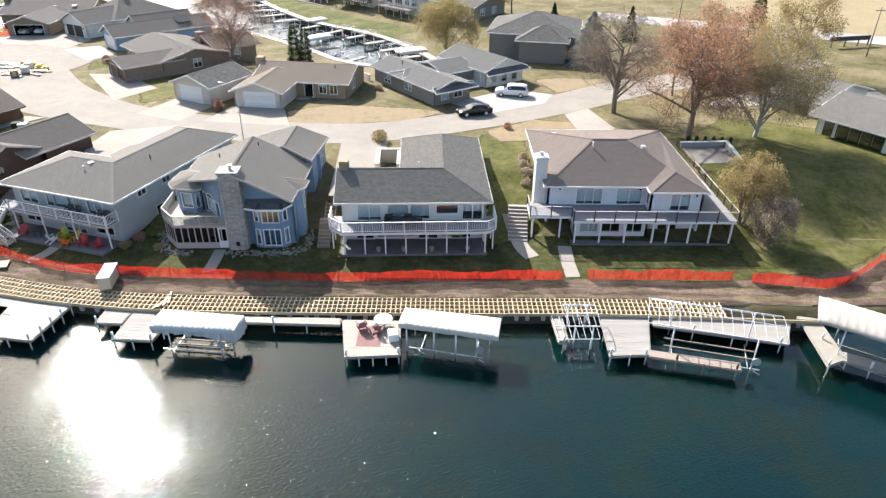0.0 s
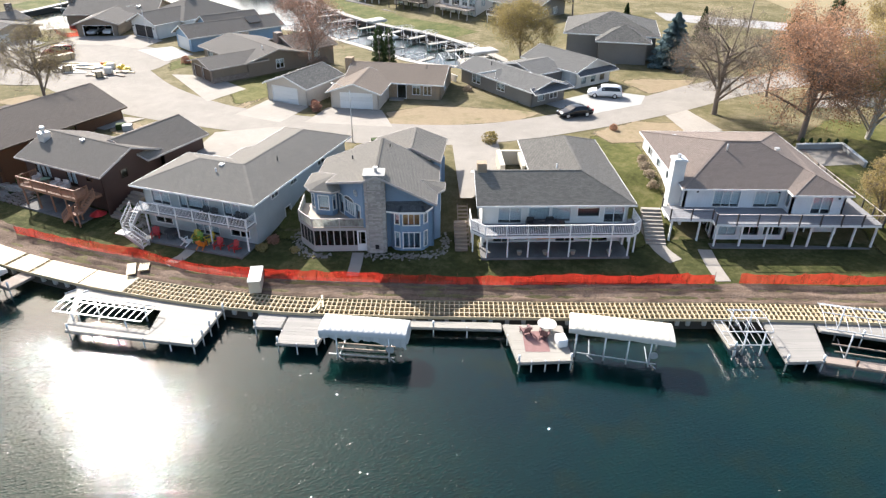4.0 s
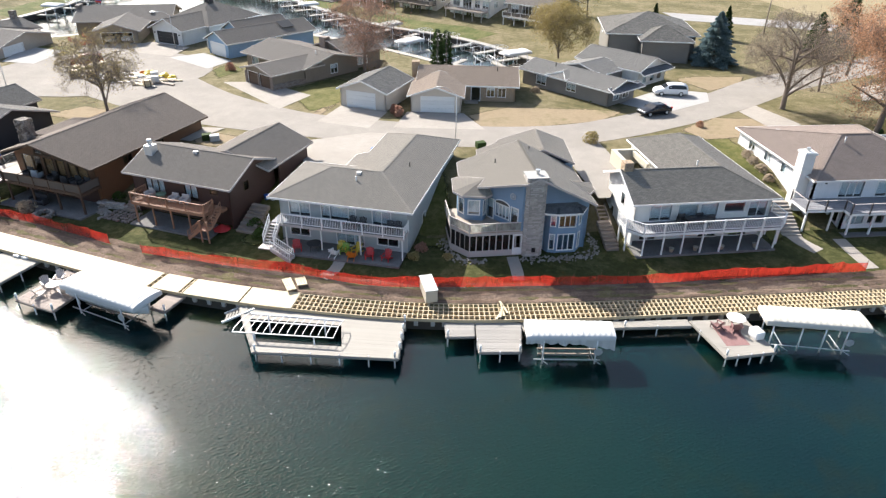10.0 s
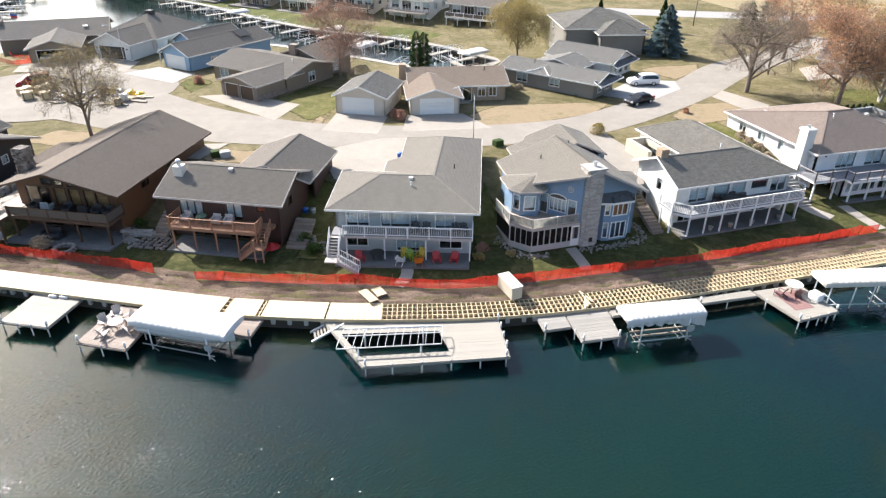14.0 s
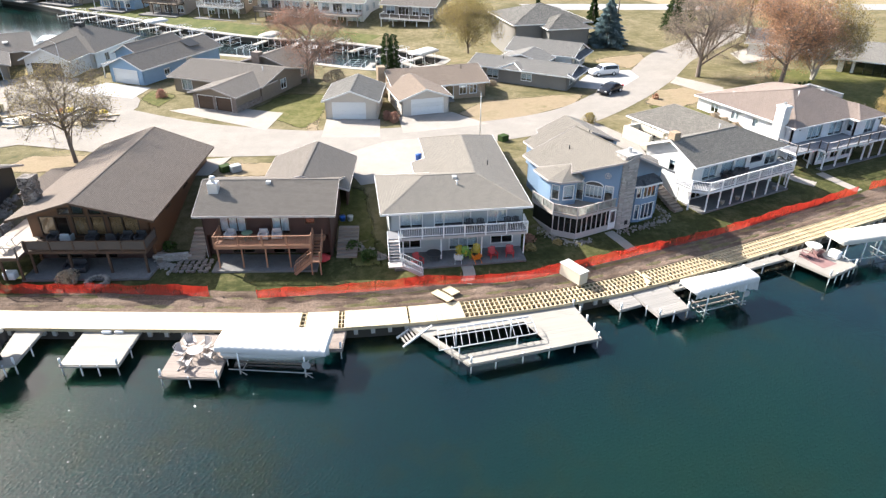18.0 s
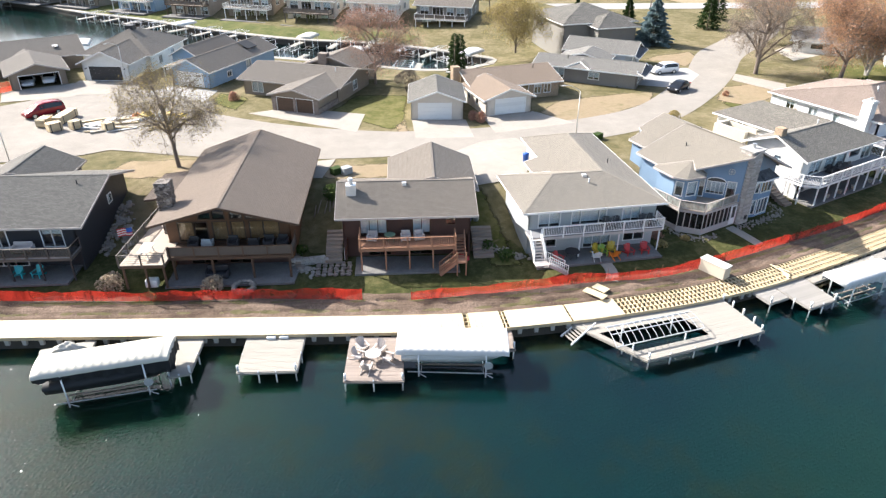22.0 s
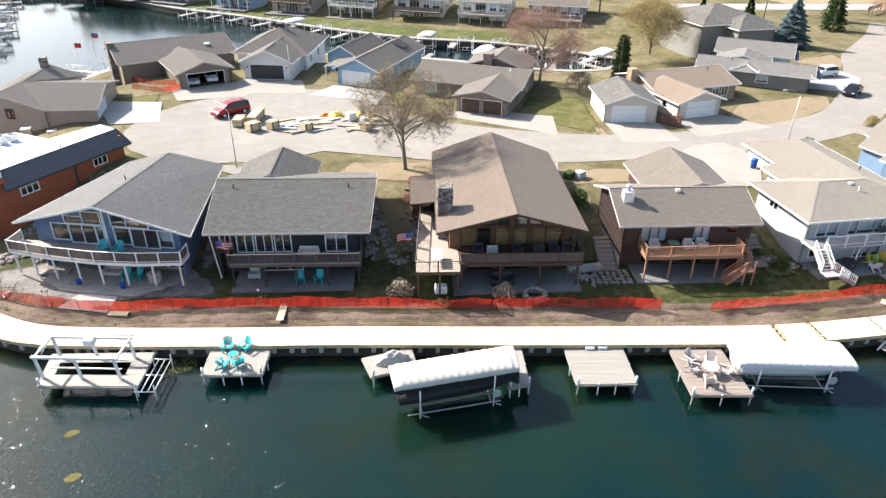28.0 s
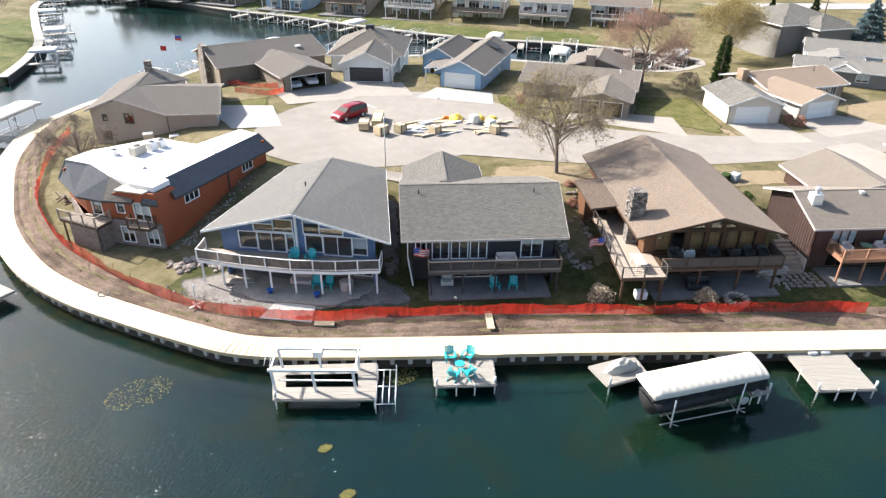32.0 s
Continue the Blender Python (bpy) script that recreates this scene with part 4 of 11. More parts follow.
def wavelets(name, n, x0, x1, y0, y1, far, size, tilt_x, tilt_y, seed, label):
    """Small tilted facets of wind ripples, which flash where they face the sun."""
    g = np.random.default_rng(seed)
    x, y = x0 + (x1 - x0) * g.uniform(0, 1, n) ** 2.3, g.uniform(y0, y1, n)
    d = shore_distance(x, y)
    keep = (d < -2.8) & (d > -far)
    x, y = x[keep], y[keep]
    n = len(x)
    a = g.normal(0.3, 0.5, n)
    l, w = size * g.uniform(0.5, 1.5, n), size * g.uniform(0.25, 0.6, n)
    tx, ty = np.tan(np.radians(g.normal(0.75 * tilt_x, tilt_x, n))), np.tan(np.radians(g.normal(0, tilt_y, n)))
    c, s = np.cos(a), np.sin(a)
    vs = []
    for u, v in ((-1, 0), (0, -1), (1, 0), (0, 1)):
        px, py = u * l * c - v * w * s, u * l * s + v * w * c
        vs.append(np.stack([x + px, y + py, 0.03 + px * tx + py * ty], 1))
    co = np.stack(vs, 1).reshape(-1, 3)
    me = bpy.data.meshes.new(name)
    me.from_pydata(co.tolist(), [], np.arange(4 * n).reshape(-1, 4).tolist())
    me.materials.append(M["wavelet"])
    tagged(new(name, me), label, "ripples", kind="stuff")


wavelets("ripple", 360000, -125, 8, 8, 100, 46, 0.024, 8.0, 4.5, 3, "glinting wind ripples on the lake")


# ---- orange safety fence ----
def fence(name, pts, label, h=1.05):
    line = smooth_line(pts, 0.25)
    z = lie(line[:, 0], line[:, 1]) + 0.05
    ob = thing(name, line[0][0], line[0][1], z[0], 0, label, "fence", "orange site fences")
    inv = Matrix.Translation((-line[0][0], -line[0][1], -z[0]))
    bm = bmesh.new()
    uv = bm.loops.layers.uv.new("UVMap")
    rows, per = [], 3
    n = len(line)
    for i, (x, y) in enumerate(line):
        sag = 0.11 * (0.5 - 0.5 * math.cos(i * 2 * math.pi / 10)) + 0.30 * noise.noise((x * 0.22, y * 0.22, 2.0)) + 0.10 * noise.noise((x * 1.3, y * 1.3, 5.0))
        lean = 0.30 * noise.noise((x * 0.3, y * 0.3, 7)) + 0.08 * math.sin(i * 0.62) + 0.16 * noise.noise((x * 2.6, y * 2.6, 11))
        rows.append([bm.verts.new(inv @ Vector((x + lean * f, y + lean * f * 0.5 - 0.05 * f, z[i] + (h - sag) * f))) for f in (0, 0.33, 0.66, 1.0)])
    for i in range(n - 1):
        for k in range(per):
            f = bm.faces.new((rows[i][k], rows[i + 1][k], rows[i + 1][k + 1], rows[i][k + 1]))
            for l, (a, b) in zip(f.loops, ((i, k), (i + 1, k), (i + 1, k + 1), (i, k + 1))):
                l[uv].uv = (a * 0.25, b * 0.33)
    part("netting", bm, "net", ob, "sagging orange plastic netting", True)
    bm = bmesh.new()
    rod(bm, (0, 0, -0.2), (0, 0, 1.18), 0.022, n=6)
    post = new_mesh("post", bm, "rust")
    for i in range(0, n, 10):
        piece("post", post, ob, inv @ pose(line[i][0], line[i][1] + 0.03, z[i], random.uniform(-5, 5), random.uniform(-5, 5), 0))
    return ob


fence("safety_fence", [(42.5, 53.8), (38, 50.5), (34.7, 48.5), (29.9, 48.9), (27.6, 49.3)], "orange plastic safety fence on thin stakes beside bare dirt")
fence("safety_fence", [(26.0, 49.6), (19, 49.6), (13.1, 49.7)], "orange plastic safety fence on the shaded lawn's edge")
fence("safety_fence", [(10.9, 49.6), (1, 49.35), (-9, 49.15), (-18.9, 49.4), (-28.5, 49.95), (-34.3, 50.75), (-40.0, 52.8), (-47, 54.9), (-55.2, 57.9)], "long orange plastic safety fence sagging between stakes")
fence("safety_fence", [(-58.8, 59.9), (-66.8, 64.3), (-74.3, 68.0), (-83, 72.7), (-92.1, 77.2), (-98.3, 79.9), (-102.9, 83.0), (-106.6, 86.3), (-110.2, 91.6), (-113.2, 97.5), (-115.7, 103.6), (-117.3, 112), (-117.4, 118), (-116.2, 127), (-113.2, 137.5)], "orange plastic safety fence curving round the point")
fence("safety_fence", [(-90.5, 143), (-88.5, 137.5), (-84, 134.2), (-86.8, 132.0), (-91, 136)], "crumpled orange plastic safety fence beside a drive", 0.8)


# ---- houses: walls with openings, roofs, decks ----
def weld(bm):
    """Joins touching blocks into one shell."""
    bmesh.ops.remove_doubles(bm, verts=bm.verts[:], dist=0.0005)
    seen = {}
    for f in bm.faces:
        seen.setdefault(frozenset(f.verts), []).append(f)
    gone = [f for fs in seen.values() if len(fs) > 1 for f in fs]
    bmesh.ops.delete(bm, geom=gone, context="FACES_ONLY")


class House:
    """A house as an Empty at its base; all heights below are heights in the world."""

    def __init__(self, name, x, y, zb, a, label, category="house", group=""):
        self.zb = zb
        self.ob = thing(name, x, y, zb, a, label, category, group)

    def add(self, name, bm, mat, parent=None, label="", smooth=False):
        if parent is None:
            bmesh.ops.translate(bm, verts=bm.verts[:], vec=(0, 0, -self.zb))
        else:
            bmesh.ops.translate(bm, verts=bm.verts[:], vec=(0, 0, -self.zb))
        return part(name, bm, mat, parent or self.ob, label, smooth)

    def wall(self, p, q, z0, top, mat, openings=(), frame_mat="trim", name="wall", label="", thick=0.2):
        """From p to q with the outside on the right; top is a height or a profile of (u, z). Openings: u0, u1, z0, z1, lights across, curtain, kind."""
        p, q = Vector((*p, 0)), Vector((*q, 0))
        e = (q - p).normalized()
        m = Matrix.Translation(p) @ Matrix(((e.x, -e.y, 0, 0), (e.y, e.x, 0, 0), (0, 0, 1, 0), (0, 0, 0, 1)))
        length = (q - p).length
        prof = [(0, top), (length, top)] if not isinstance(top, (list, tuple)) else top
        pu, pz = zip(*prof)
        at = lambda u: float(np.interp(u, pu, pz))
        cuts = sorted({0.0, length, *[u for u in pu if 0 < u < length], *[u for o in openings for u in o[:2]]})
        bm = bmesh.new()
        for a, b in zip(cuts, cuts[1:]):
            if b - a < 1e-4:
                continue
            mid = (a + b) / 2
            holes = sorted((o[2], o[3]) for o in openings if o[0] < mid < o[1])
            z = z0
            for lo, hi in holes + [(None, None)]:
                ta, tb = (lo, lo) if lo is not None else (at(a), at(b))
                if max(ta, tb) > z + 1e-3:
                    hexa(bm, [m @ Vector(c) for c in ((a, 0, z), (b, 0, z), (a, thick, z), (b, thick, z), (a, 0, max(ta, z)), (b, 0, max(tb, z)), (a, thick, max(ta, z)), (b, thick, max(tb, z)))])
                if hi is not None:
                    z = hi
        weld(bm)
        w = self.add(name, bm, mat, None, label)
        for o in openings:
            self.window(m, o, frame_mat)
        return w

    def window(self, m, o, fm):
        u0, u1, z0, z1, n, cur = o[:6]
        kind = o[6] if len(o) > 6 else "window"
        f = 0.09
        bm = bmesh.new()
        ring = [[bm.verts.new(m @ Vector((u, v, z))) for u, z in ((u0 - g, z0 - g), (u1 + g, z0 - g), (u1 + g, z1 + g), (u0 - g, z1 + g))] for g, v in ((f, -0.045), (0, -0.045), (0, 0.09), (f, 0.09))]
        for a, b in zip(ring, ring[1:] + ring[:1]):
            for i in range(4):
                bm.faces.new((a[i], a[(i + 1) % 4], b[(i + 1) % 4], b[i]))
        bmesh.ops.recalc_face_normals(bm, faces=bm.faces[:])
        if kind == "garage":
            fr = self.add("garage_door", bm, "trim" if fm == "trim" else fm, None, "")
            bm = bmesh.new()
            bm.free()
            rows = 4
            for i in range(rows):
                h = (z1 - z0) / rows
                bm = bmesh.new()
                box(bm, u0, u1, 0.03, 0.07, z0 + i * h + 0.014, z0 + (i + 1) * h, m)
                self.add("door_panel", bm, cur or "white", fr, "")
            return
        fr = self.add(kind, bm, fm, None, "")
        if kind == "garage_opening":
            return
        if not cur and fm == "trim" and kind == "window":
            cur = (0.0, 0.45, 1.0, 0.7, 0.3)[int((u0 * 7.3 + z0 * 3.1 + (m @ Vector((u0, 0, 0))).x * 5.7) % 5)]
        for i in range(1, n):
            u = u0 + (u1 - u0) * i / n
            bm = bmesh.new()
            box(bm, u - 0.035, u + 0.035, -0.02, 0.08, z0, z1, m)
            self.add("mullion", bm, fm, fr)
        for i in range(n):
            a, b = u0 + (u1 - u0) * i / n, u0 + (u1 - u0) * (i + 1) / n
            bm = bmesh.new()
            box(bm, a, b, 0.03, 0.045, z0, z1, m)
            self.add("pane", bm, "glass", fr).visible_shadow = False
        if cur:
            bm = bmesh.new()
            k = (cur if isinstance(cur, float) else 1.0)
            steps = max(6, int((u1 - u0) * 6))
            vs = []
            for i in range(steps + 1):
                u = u0 + (u1 - u0) * i / steps
                v = 0.16 + 0.025 * (i % 2)
                vs.append([bm.verts.new(m @ Vector((u, v, z))) for z in (z1 - (z1 - z0) * k, z1)])
            for a, b in zip(vs, vs[1:]):
                bm.faces.new((a[0], b[0], b[1], a[1]))
            self.add("curtain", bm, "amber" if cur == "amber" else "curtain", fr)

    def roof(self, planes, mat, fascia="trim", name="roof", label="", th=0.14, cap=True):
        """Planes of (x, y, z); edges that two planes share become ridges, hips and valleys, the rest get fascia boards."""
        bm = bmesh.new()
        uv = bm.loops.layers.uv.new("UVMap")
        seen = {}
        for pl in planes:
            pts = [Vector(p) for p in pl]
            nrm = Vector()
            for i in range(len(pts)):
                a, b = pts[i], pts[(i + 1) % len(pts)]
                nrm += Vector(((a.y - b.y) * (a.z + b.z), (a.z - b.z) * (a.x + b.x), (a.x - b.x) * (a.y + b.y)))
            if nrm.z < 0:
                pts.reverse()
                nrm = -nrm
            nrm.normalize()
            h = Vector((0, 0, 1)).cross(nrm)
            h = h.normalized() if h.length > 1e-3 else Vector((1, 0, 0))
            s = nrm.cross(h)
            fs = [bm.faces.new([bm.verts.new(p) for p in pts])]
            top = [bm.verts.new(p) for p in pts]
            low = [bm.verts.new(p - Vector((0, 0, th))) for p in pts]
            fs.append(bm.faces.new(low[::-1]))
            for i in range(len(pts)):
                j = (i + 1) % len(pts)
                fs.append(bm.faces.new((low[i], low[j], top[j], top[i])))
                key = frozenset(tuple(round(c, 2) for c in p) for p in (pts[i], pts[j]))
                seen.setdefault(key, []).append((pts[i], pts[j], nrm, sum(pts, Vector()) / len(pts)))
            for f in fs:
                for l in f.loops:
                    l[uv].uv = (l.vert.co.dot(h), l.vert.co.dot(s))
        bmesh.ops.remove_doubles(bm, verts=bm.verts[:], dist=0.004)
        r = self.add(name, bm, mat, None, label)
        for es in seen.values():
            a, b, nrm, c = es[0]
            if len(es) == 1:
                d = (b - a).normalized()
                out = Vector((d.y, -d.x, 0))
                out = out.normalized() * 0.018 if out.length > 1e-3 else Vector()
                drop = Vector((0, 0, -th / 2 - 0.01))
                bm = bmesh.new()
                beam(bm, a + out + drop - d * 0.01, b + out + drop + d * 0.01, 0.03, th + 0.05)
                self.add("fascia", bm, fascia, r)
            elif cap and (es[1][3] - a).dot(nrm) < -0.02:
                bm = bmesh.new()
                uv = bm.loops.layers.uv.new("UVMap")
                beam(bm, a - Vector((0, 0, 0.004)), b - Vector((0, 0, 0.004)), 0.24, 0.024)
                d = (b - a).normalized()
                for f in bm.faces:
                    for l in f.loops:
                        l[uv].uv = (l.vert.co.dot(d), 0.05 + 0.04 * l.vert.co.z)
                self.add("ridge_cap", bm, mat, r)
        return r

    def slab(self, name, poly, z, th, mat, label="", parent=None):
        bm = bmesh.new()
        prism(bm, poly, z - th, z)
        bmesh.ops.recalc_face_normals(bm, faces=bm.faces[:])
        return self.add(name, bm, mat, parent, label)

    def blocks(self, name, boxes, mat, label="", parent=None):
        for b in boxes:
            bm = bmesh.new()
            box(bm, *b)
            ob = self.add(name, bm, mat, parent, label)
        return ob

    def deck(self, poly, z, mat, fascia, posts=(), post_mat="trim", ground=1.8, post_w=0.13, along=0.0):
        """A deck of boards on joists, with posts down to the ground."""
        bm = bmesh.new()
        prism(bm, poly, z - 0.06, z)
        bmesh.ops.recalc_face_normals(bm, faces=bm.faces[:])
        d = self.add("deck", bm, mat)
        bm = bmesh.new()
        n = len(poly)
        for i in range(n):
            a, b = Vector((*poly[i], z - 0.19)), Vector((*poly[(i + 1) % n], z - 0.19))
            beam(bm, a, b, 0.05, 0.24)
        self.add("rim_board", bm, fascia, d)
        for x, y in posts:
            bm = bmesh.new()
            box(bm, x - post_w / 2, x + post_w / 2, y - post_w / 2, y + post_w / 2, ground, z - 0.3)
            self.add("post", bm, post_mat, d)
        return d

    def rail(self, pts, z, h=0.95, post="trim", style="balusters", fill="trim", step=1.8, parent=None, upright=None):
        """A railing along a line of (x, y) at deck height z."""
        rl = None
        bm = bmesh.new()
        rings = []
        for i, p in enumerate(pts):
            d = Vector((*pts[min(i + 1, len(pts) - 1)], 0)) - Vector((*pts[max(i - 1, 0)], 0))
            o = Vector((-d.y, d.x, 0)).normalized() * 0.05
            c = Vector((*p, z + h))
            rings.append([bm.verts.new(c + q) for q in (-o - Vector((0, 0, 0.025)), o - Vector((0, 0, 0.025)), o + Vector((0, 0, 0.025)), -o + Vector((0, 0, 0.025)))])
        for a, b in zip(rings, rings[1:]):
            for k in range(4):
                bm.faces.new((a[k], a[(k + 1) % 4], b[(k + 1) % 4], b[k]))
        bm.faces.new(rings[0][::-1]), bm.faces.new(rings[-1])
        bmesh.ops.recalc_face_normals(bm, faces=bm.faces[:])
        rl = self.add("railing", bm, post, parent)
        if style != "cable":
            for a, b in zip(pts, pts[1:]):
                bm = bmesh.new()
                beam(bm, (*a, z + 0.10), (*b, z + 0.10), 0.05, 0.06)
                self.add("bottom_rail", bm, post, rl)
        for a, b in zip(pts, pts[1:]):
            a, b = Vector((*a, 0)), Vector((*b, 0))
            L = (b - a).length
            n = max(1, round(L / step))
            for i in range(n + 1):
                if i == 0 and a != Vector((*pts[0], 0)):
                    continue
                c = a.lerp(b, i / n)
                bm = bmesh.new()
                box(bm, c.x - 0.055, c.x + 0.055, c.y - 0.055, c.y + 0.055, z - 0.2, z + h + 0.06)
                self.add("rail_post", bm, upright or post, rl)
            bm = bmesh.new()
            if style == "balusters":
                k = int(L / 0.16)
                box(bm, -0.015, 0.015, -0.015, 0.015, 0.1, h)
                me = new_mesh("baluster", bm, fill)
                for i in range(1, k):
                    c = a.lerp(b, i / k)
                    piece("baluster", me, rl, Matrix.Translation((c.x, c.y, z - self.zb)))
            elif style == "panel":
                uv = bm.loops.layers.uv.new("UVMap")
                vs = [bm.verts.new(p) for p in ((a.x, a.y, z + 0.12), (b.x, b.y, z + 0.12), (b.x, b.y, z + h - 0.03), (a.x, a.y, z + h - 0.03))]
                f = bm.faces.new(vs)
                for l, c in zip(f.loops, ((0, 0), (L, 0), (L, h), (0, h))):
                    l[uv].uv = c
                self.add("rail_panel", bm, fill, rl)
            else:
                bm.free()
                for i in range(1, 5):
                    bm = bmesh.new()
                    beam(bm, (a.x, a.y, z + h * i / 5), (b.x, b.y, z + h * i / 5), 0.014)
                    self.add("cable", bm, fill, rl)
        return rl

    def stairs(self, top, bottom, width, mat, rail=None, n=12):
        """Open stairs from top to bottom (x, y, z)."""
        a, b = Vector(top), Vector(bottom)
        d = Vector((b.x - a.x, b.y - a.y, 0)).normalized()
        s = Vector((-d.y, d.x, 0))
        bm = bmesh.new()
        for k in (-1, 1):
            beam(bm, a + s * k * width / 2, b + s * k * width / 2, 0.06, 0.26)
        st = self.add("stairs", bm, mat)
        for i in range(n):
            c = a.lerp(b, (i + 0.5) / n)
            bm = bmesh.new()
            beam(bm, c - s * width / 2, c + s * width / 2, 0.28, 0.045)
            self.add("tread", bm, mat, st)
        if rail:
            for k in (-1, 1):
                bm = bmesh.new()
                up = Vector((0, 0, 0.9))
                o = s * k * width / 2
                beam(bm, a + o + up, b + o + up, 0.06, 0.05)
                self.add("stair_rail", bm, rail, st)
                bm = bmesh.new()
                beam(bm, a + o + up * 0.35, b + o + up * 0.35, 0.05, 0.05)
                self.add("lower_rail", bm, rail, st)
                m = 9
                for i in range(m + 1):
                    c = a.lerp(b, i / m) + o
                    bm = bmesh.new()
                    beam(bm, c, c + up, 0.06 if i % m == 0 else 0.028)
                    self.add("stair_baluster", bm, rail, st)
        return st

    def bulk(self, x0, x1, y0, y1, z0, z1, mat, inner=True, floors=(), name="wall", open_front=()):
        """Three plain walls (right, back, left) and floors of a block; the front wall is laid on its own."""
        self.wall((x1, y0), (x1, y1), z0, z1, mat)
        self.wall((x1, y1), (x0, y1), z0, z1, mat)
        self.wall((x0, y1), (x0, y0), z0, z1, mat)

    def floors(self, poly, zs):
        for z in zs:
            self.slab("floor_slab", poly, z, 0.15, "inside")


def vent(H, x, y, z, kind="pipe"):
    bm = bmesh.new()
    if kind == "pipe":
        rod(bm, (x, y, z - 0.3), (x, y, z + 0.45), 0.07, n=10)
        rod(bm, (x, y, z + 0.45), (x, y, z + 0.55), 0.11, 0.09, 10)
        H.add("roof_vent", bm, "metal", None, "galvanised vent pipe", True)
    elif kind == "black":
        rod(bm, (x, y, z - 0.3), (x, y, z + 0.4), 0.06, n=8)
        H.add("roof_vent", bm, "black", None, "black vent pipe", True)
    else:
        box(bm, x - 0.2, x + 0.2, y - 0.2, y + 0.2, z - 0.1, z + 0.15)
        H.add("roof_vent", bm, "alum", None, "low metal box vent")


# ---- the lake row, from east to west ----
def house_white_hip():
    H = House("house", 10.0, 58.5, 1.8, 0, "white two-storey lake house with a mauve-brown hip roof and grey deck")
    e, r = 6.6, 9.35
    H.roof([[(0, 0, e), (10, 0, e), (12.45, 2.5, 7.8), (9.0, 5.8, r), (5.6, 5.8, r)], [(0, 16.4, e), (0, 0, e), (5.6, 5.8, r)], [(15.8, 16.4, e), (0, 16.4, e), (5.6, 5.8, r), (9.0, 5.8, r)],
            [(15.8, -1.3, e), (15.8, 16.4, e), (9.0, 5.8, r), (12.45, 2.5, 7.8), (12.9, 1.2, 7.75)], [(10, -1.3, e), (15.8, -1.3, e), (12.9, 1.2, 7.75)], [(10, 0, e), (10, -1.3, e), (12.9, 1.2, 7.75), (12.45, 2.5, 7.8)]], "s_brown", label="mauve-brown shingle hip roof")
    H.wall((0.5, 0.6), (10.3, 0.6), 4.4, 6.55, "w_h1", [(2.9, 5.4, 4.5, 6.3, 3, 0.9, "sliding_door"), (6.9, 9.3, 4.5, 6.3, 2, 0.9, "sliding_door")])
    H.wall((10.3, 0.6), (10.3, -0.8), 4.4, 6.55, "w_h1", [(0.4, 1.0, 4.9, 6.2, 1, 0)])
    H.wall((10.3, -0.8), (15.4, -0.8), 4.4, 6.55, "w_h1", [(2.0, 3.8, 4.5, 6.3, 2, 0.8, "sliding_door")])
    H.wall((15.4, -0.8), (15.4, 16), 1.8, 6.55, "w_h1")
    H.wall((15.4, 16), (0.5, 16), 1.8, 6.55, "w_h1")
    H.wall((0.5, 16), (0.5, 0.6), 1.8, 6.55, "w_h1", [(2.5, 3.7, 5.0, 6.0, 2, 0), (6.0, 7.2, 5.0, 6.0, 2, 0), (9.5, 10.3, 5.0, 6.0, 1, 0)])
    H.floors([(0.7, 0.8), (15.2, 0.8), (15.2, 15.8), (0.7, 15.8)], (4.35, 1.95))
    H.wall((-0.4, 1.4), (3.0, 1.4), 1.8, 4.3, "w_h1", [(0.9, 2.7, 2.0, 3.9, 2, 0.5, "sliding_door")])
    H.wall((3.0, 1.4), (3.0, -1.5), 1.8, 4.3, "w_h1", [(0.7, 2.2, 2.3, 3.8, 2, 0)])
    H.wall((3.0, -1.5), (10.2, -1.5), 1.8, 4.3, "w_h1", [(0.6, 2.3, 2.5, 3.9, 2, 0), (2.75, 4.45, 2.5, 3.9, 2, 0), (4.95, 6.65, 2.5, 3.9, 2, 0)])
    H.wall((10.2, -1.5), (10.2, -0.4), 1.8, 4.3, "w_h1")
    H.wall((10.2, -0.4), (15.4, -0.4), 1.8, 4.3, "w_h1", [(1.4, 3.2, 2.0, 3.9, 2, 0.7, "sliding_door")])
    d = H.deck([(-1.4, -1.9), (2.6, -1.9), (2.6, -2.9), (18.2, -2.9), (18.2, 10.0), (15.6, 10.0), (15.6, 0.4), (-0.6, 0.8), (-1.4, 0.8)], 4.4, "deckgrey", "white",
               [(-1.1, -1.7), (1.6, -1.7), (2.9, -2.7), (5.3, -2.7), (7.7, -2.7), (10.4, -2.7), (11.8, -2.7), (13.9, -2.7), (15.9, -2.7), (17.9, -2.7), (17.9, 1.5), (17.9, 6.0)], "white", 1.85, 0.16)
    H.rail([(-1.4, 0.8), (-1.4, -1.9), (2.6, -1.9), (2.6, -2.9), (18.2, -2.9), (18.2, 10.0)], 4.4, 0.95, "taupe", "cable", "dark", 1.9, d, "dark")
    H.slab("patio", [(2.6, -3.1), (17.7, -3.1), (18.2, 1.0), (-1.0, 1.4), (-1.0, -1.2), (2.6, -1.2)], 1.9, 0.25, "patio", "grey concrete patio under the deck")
    bm = bmesh.new()
    box(bm, -0.7, 0.45, 1.5, 2.7, 1.8, 9.0)
    box(bm, -0.8, 0.55, 1.4, 2.8, 8.75, 8.9)
    ch = H.add("chimney", bm, "w_white", None, "white boarded chimney")
    bm = bmesh.new()
    rod(bm, (-0.15, 2.1, 9.0), (-0.15, 2.1, 9.35), 0.2, n=12)
    H.add("flue", bm, "metal", ch)
    vent(H, 5.4, 4.6, 8.9)
    vent(H, 10.6, 5.0, 8.8, "box")
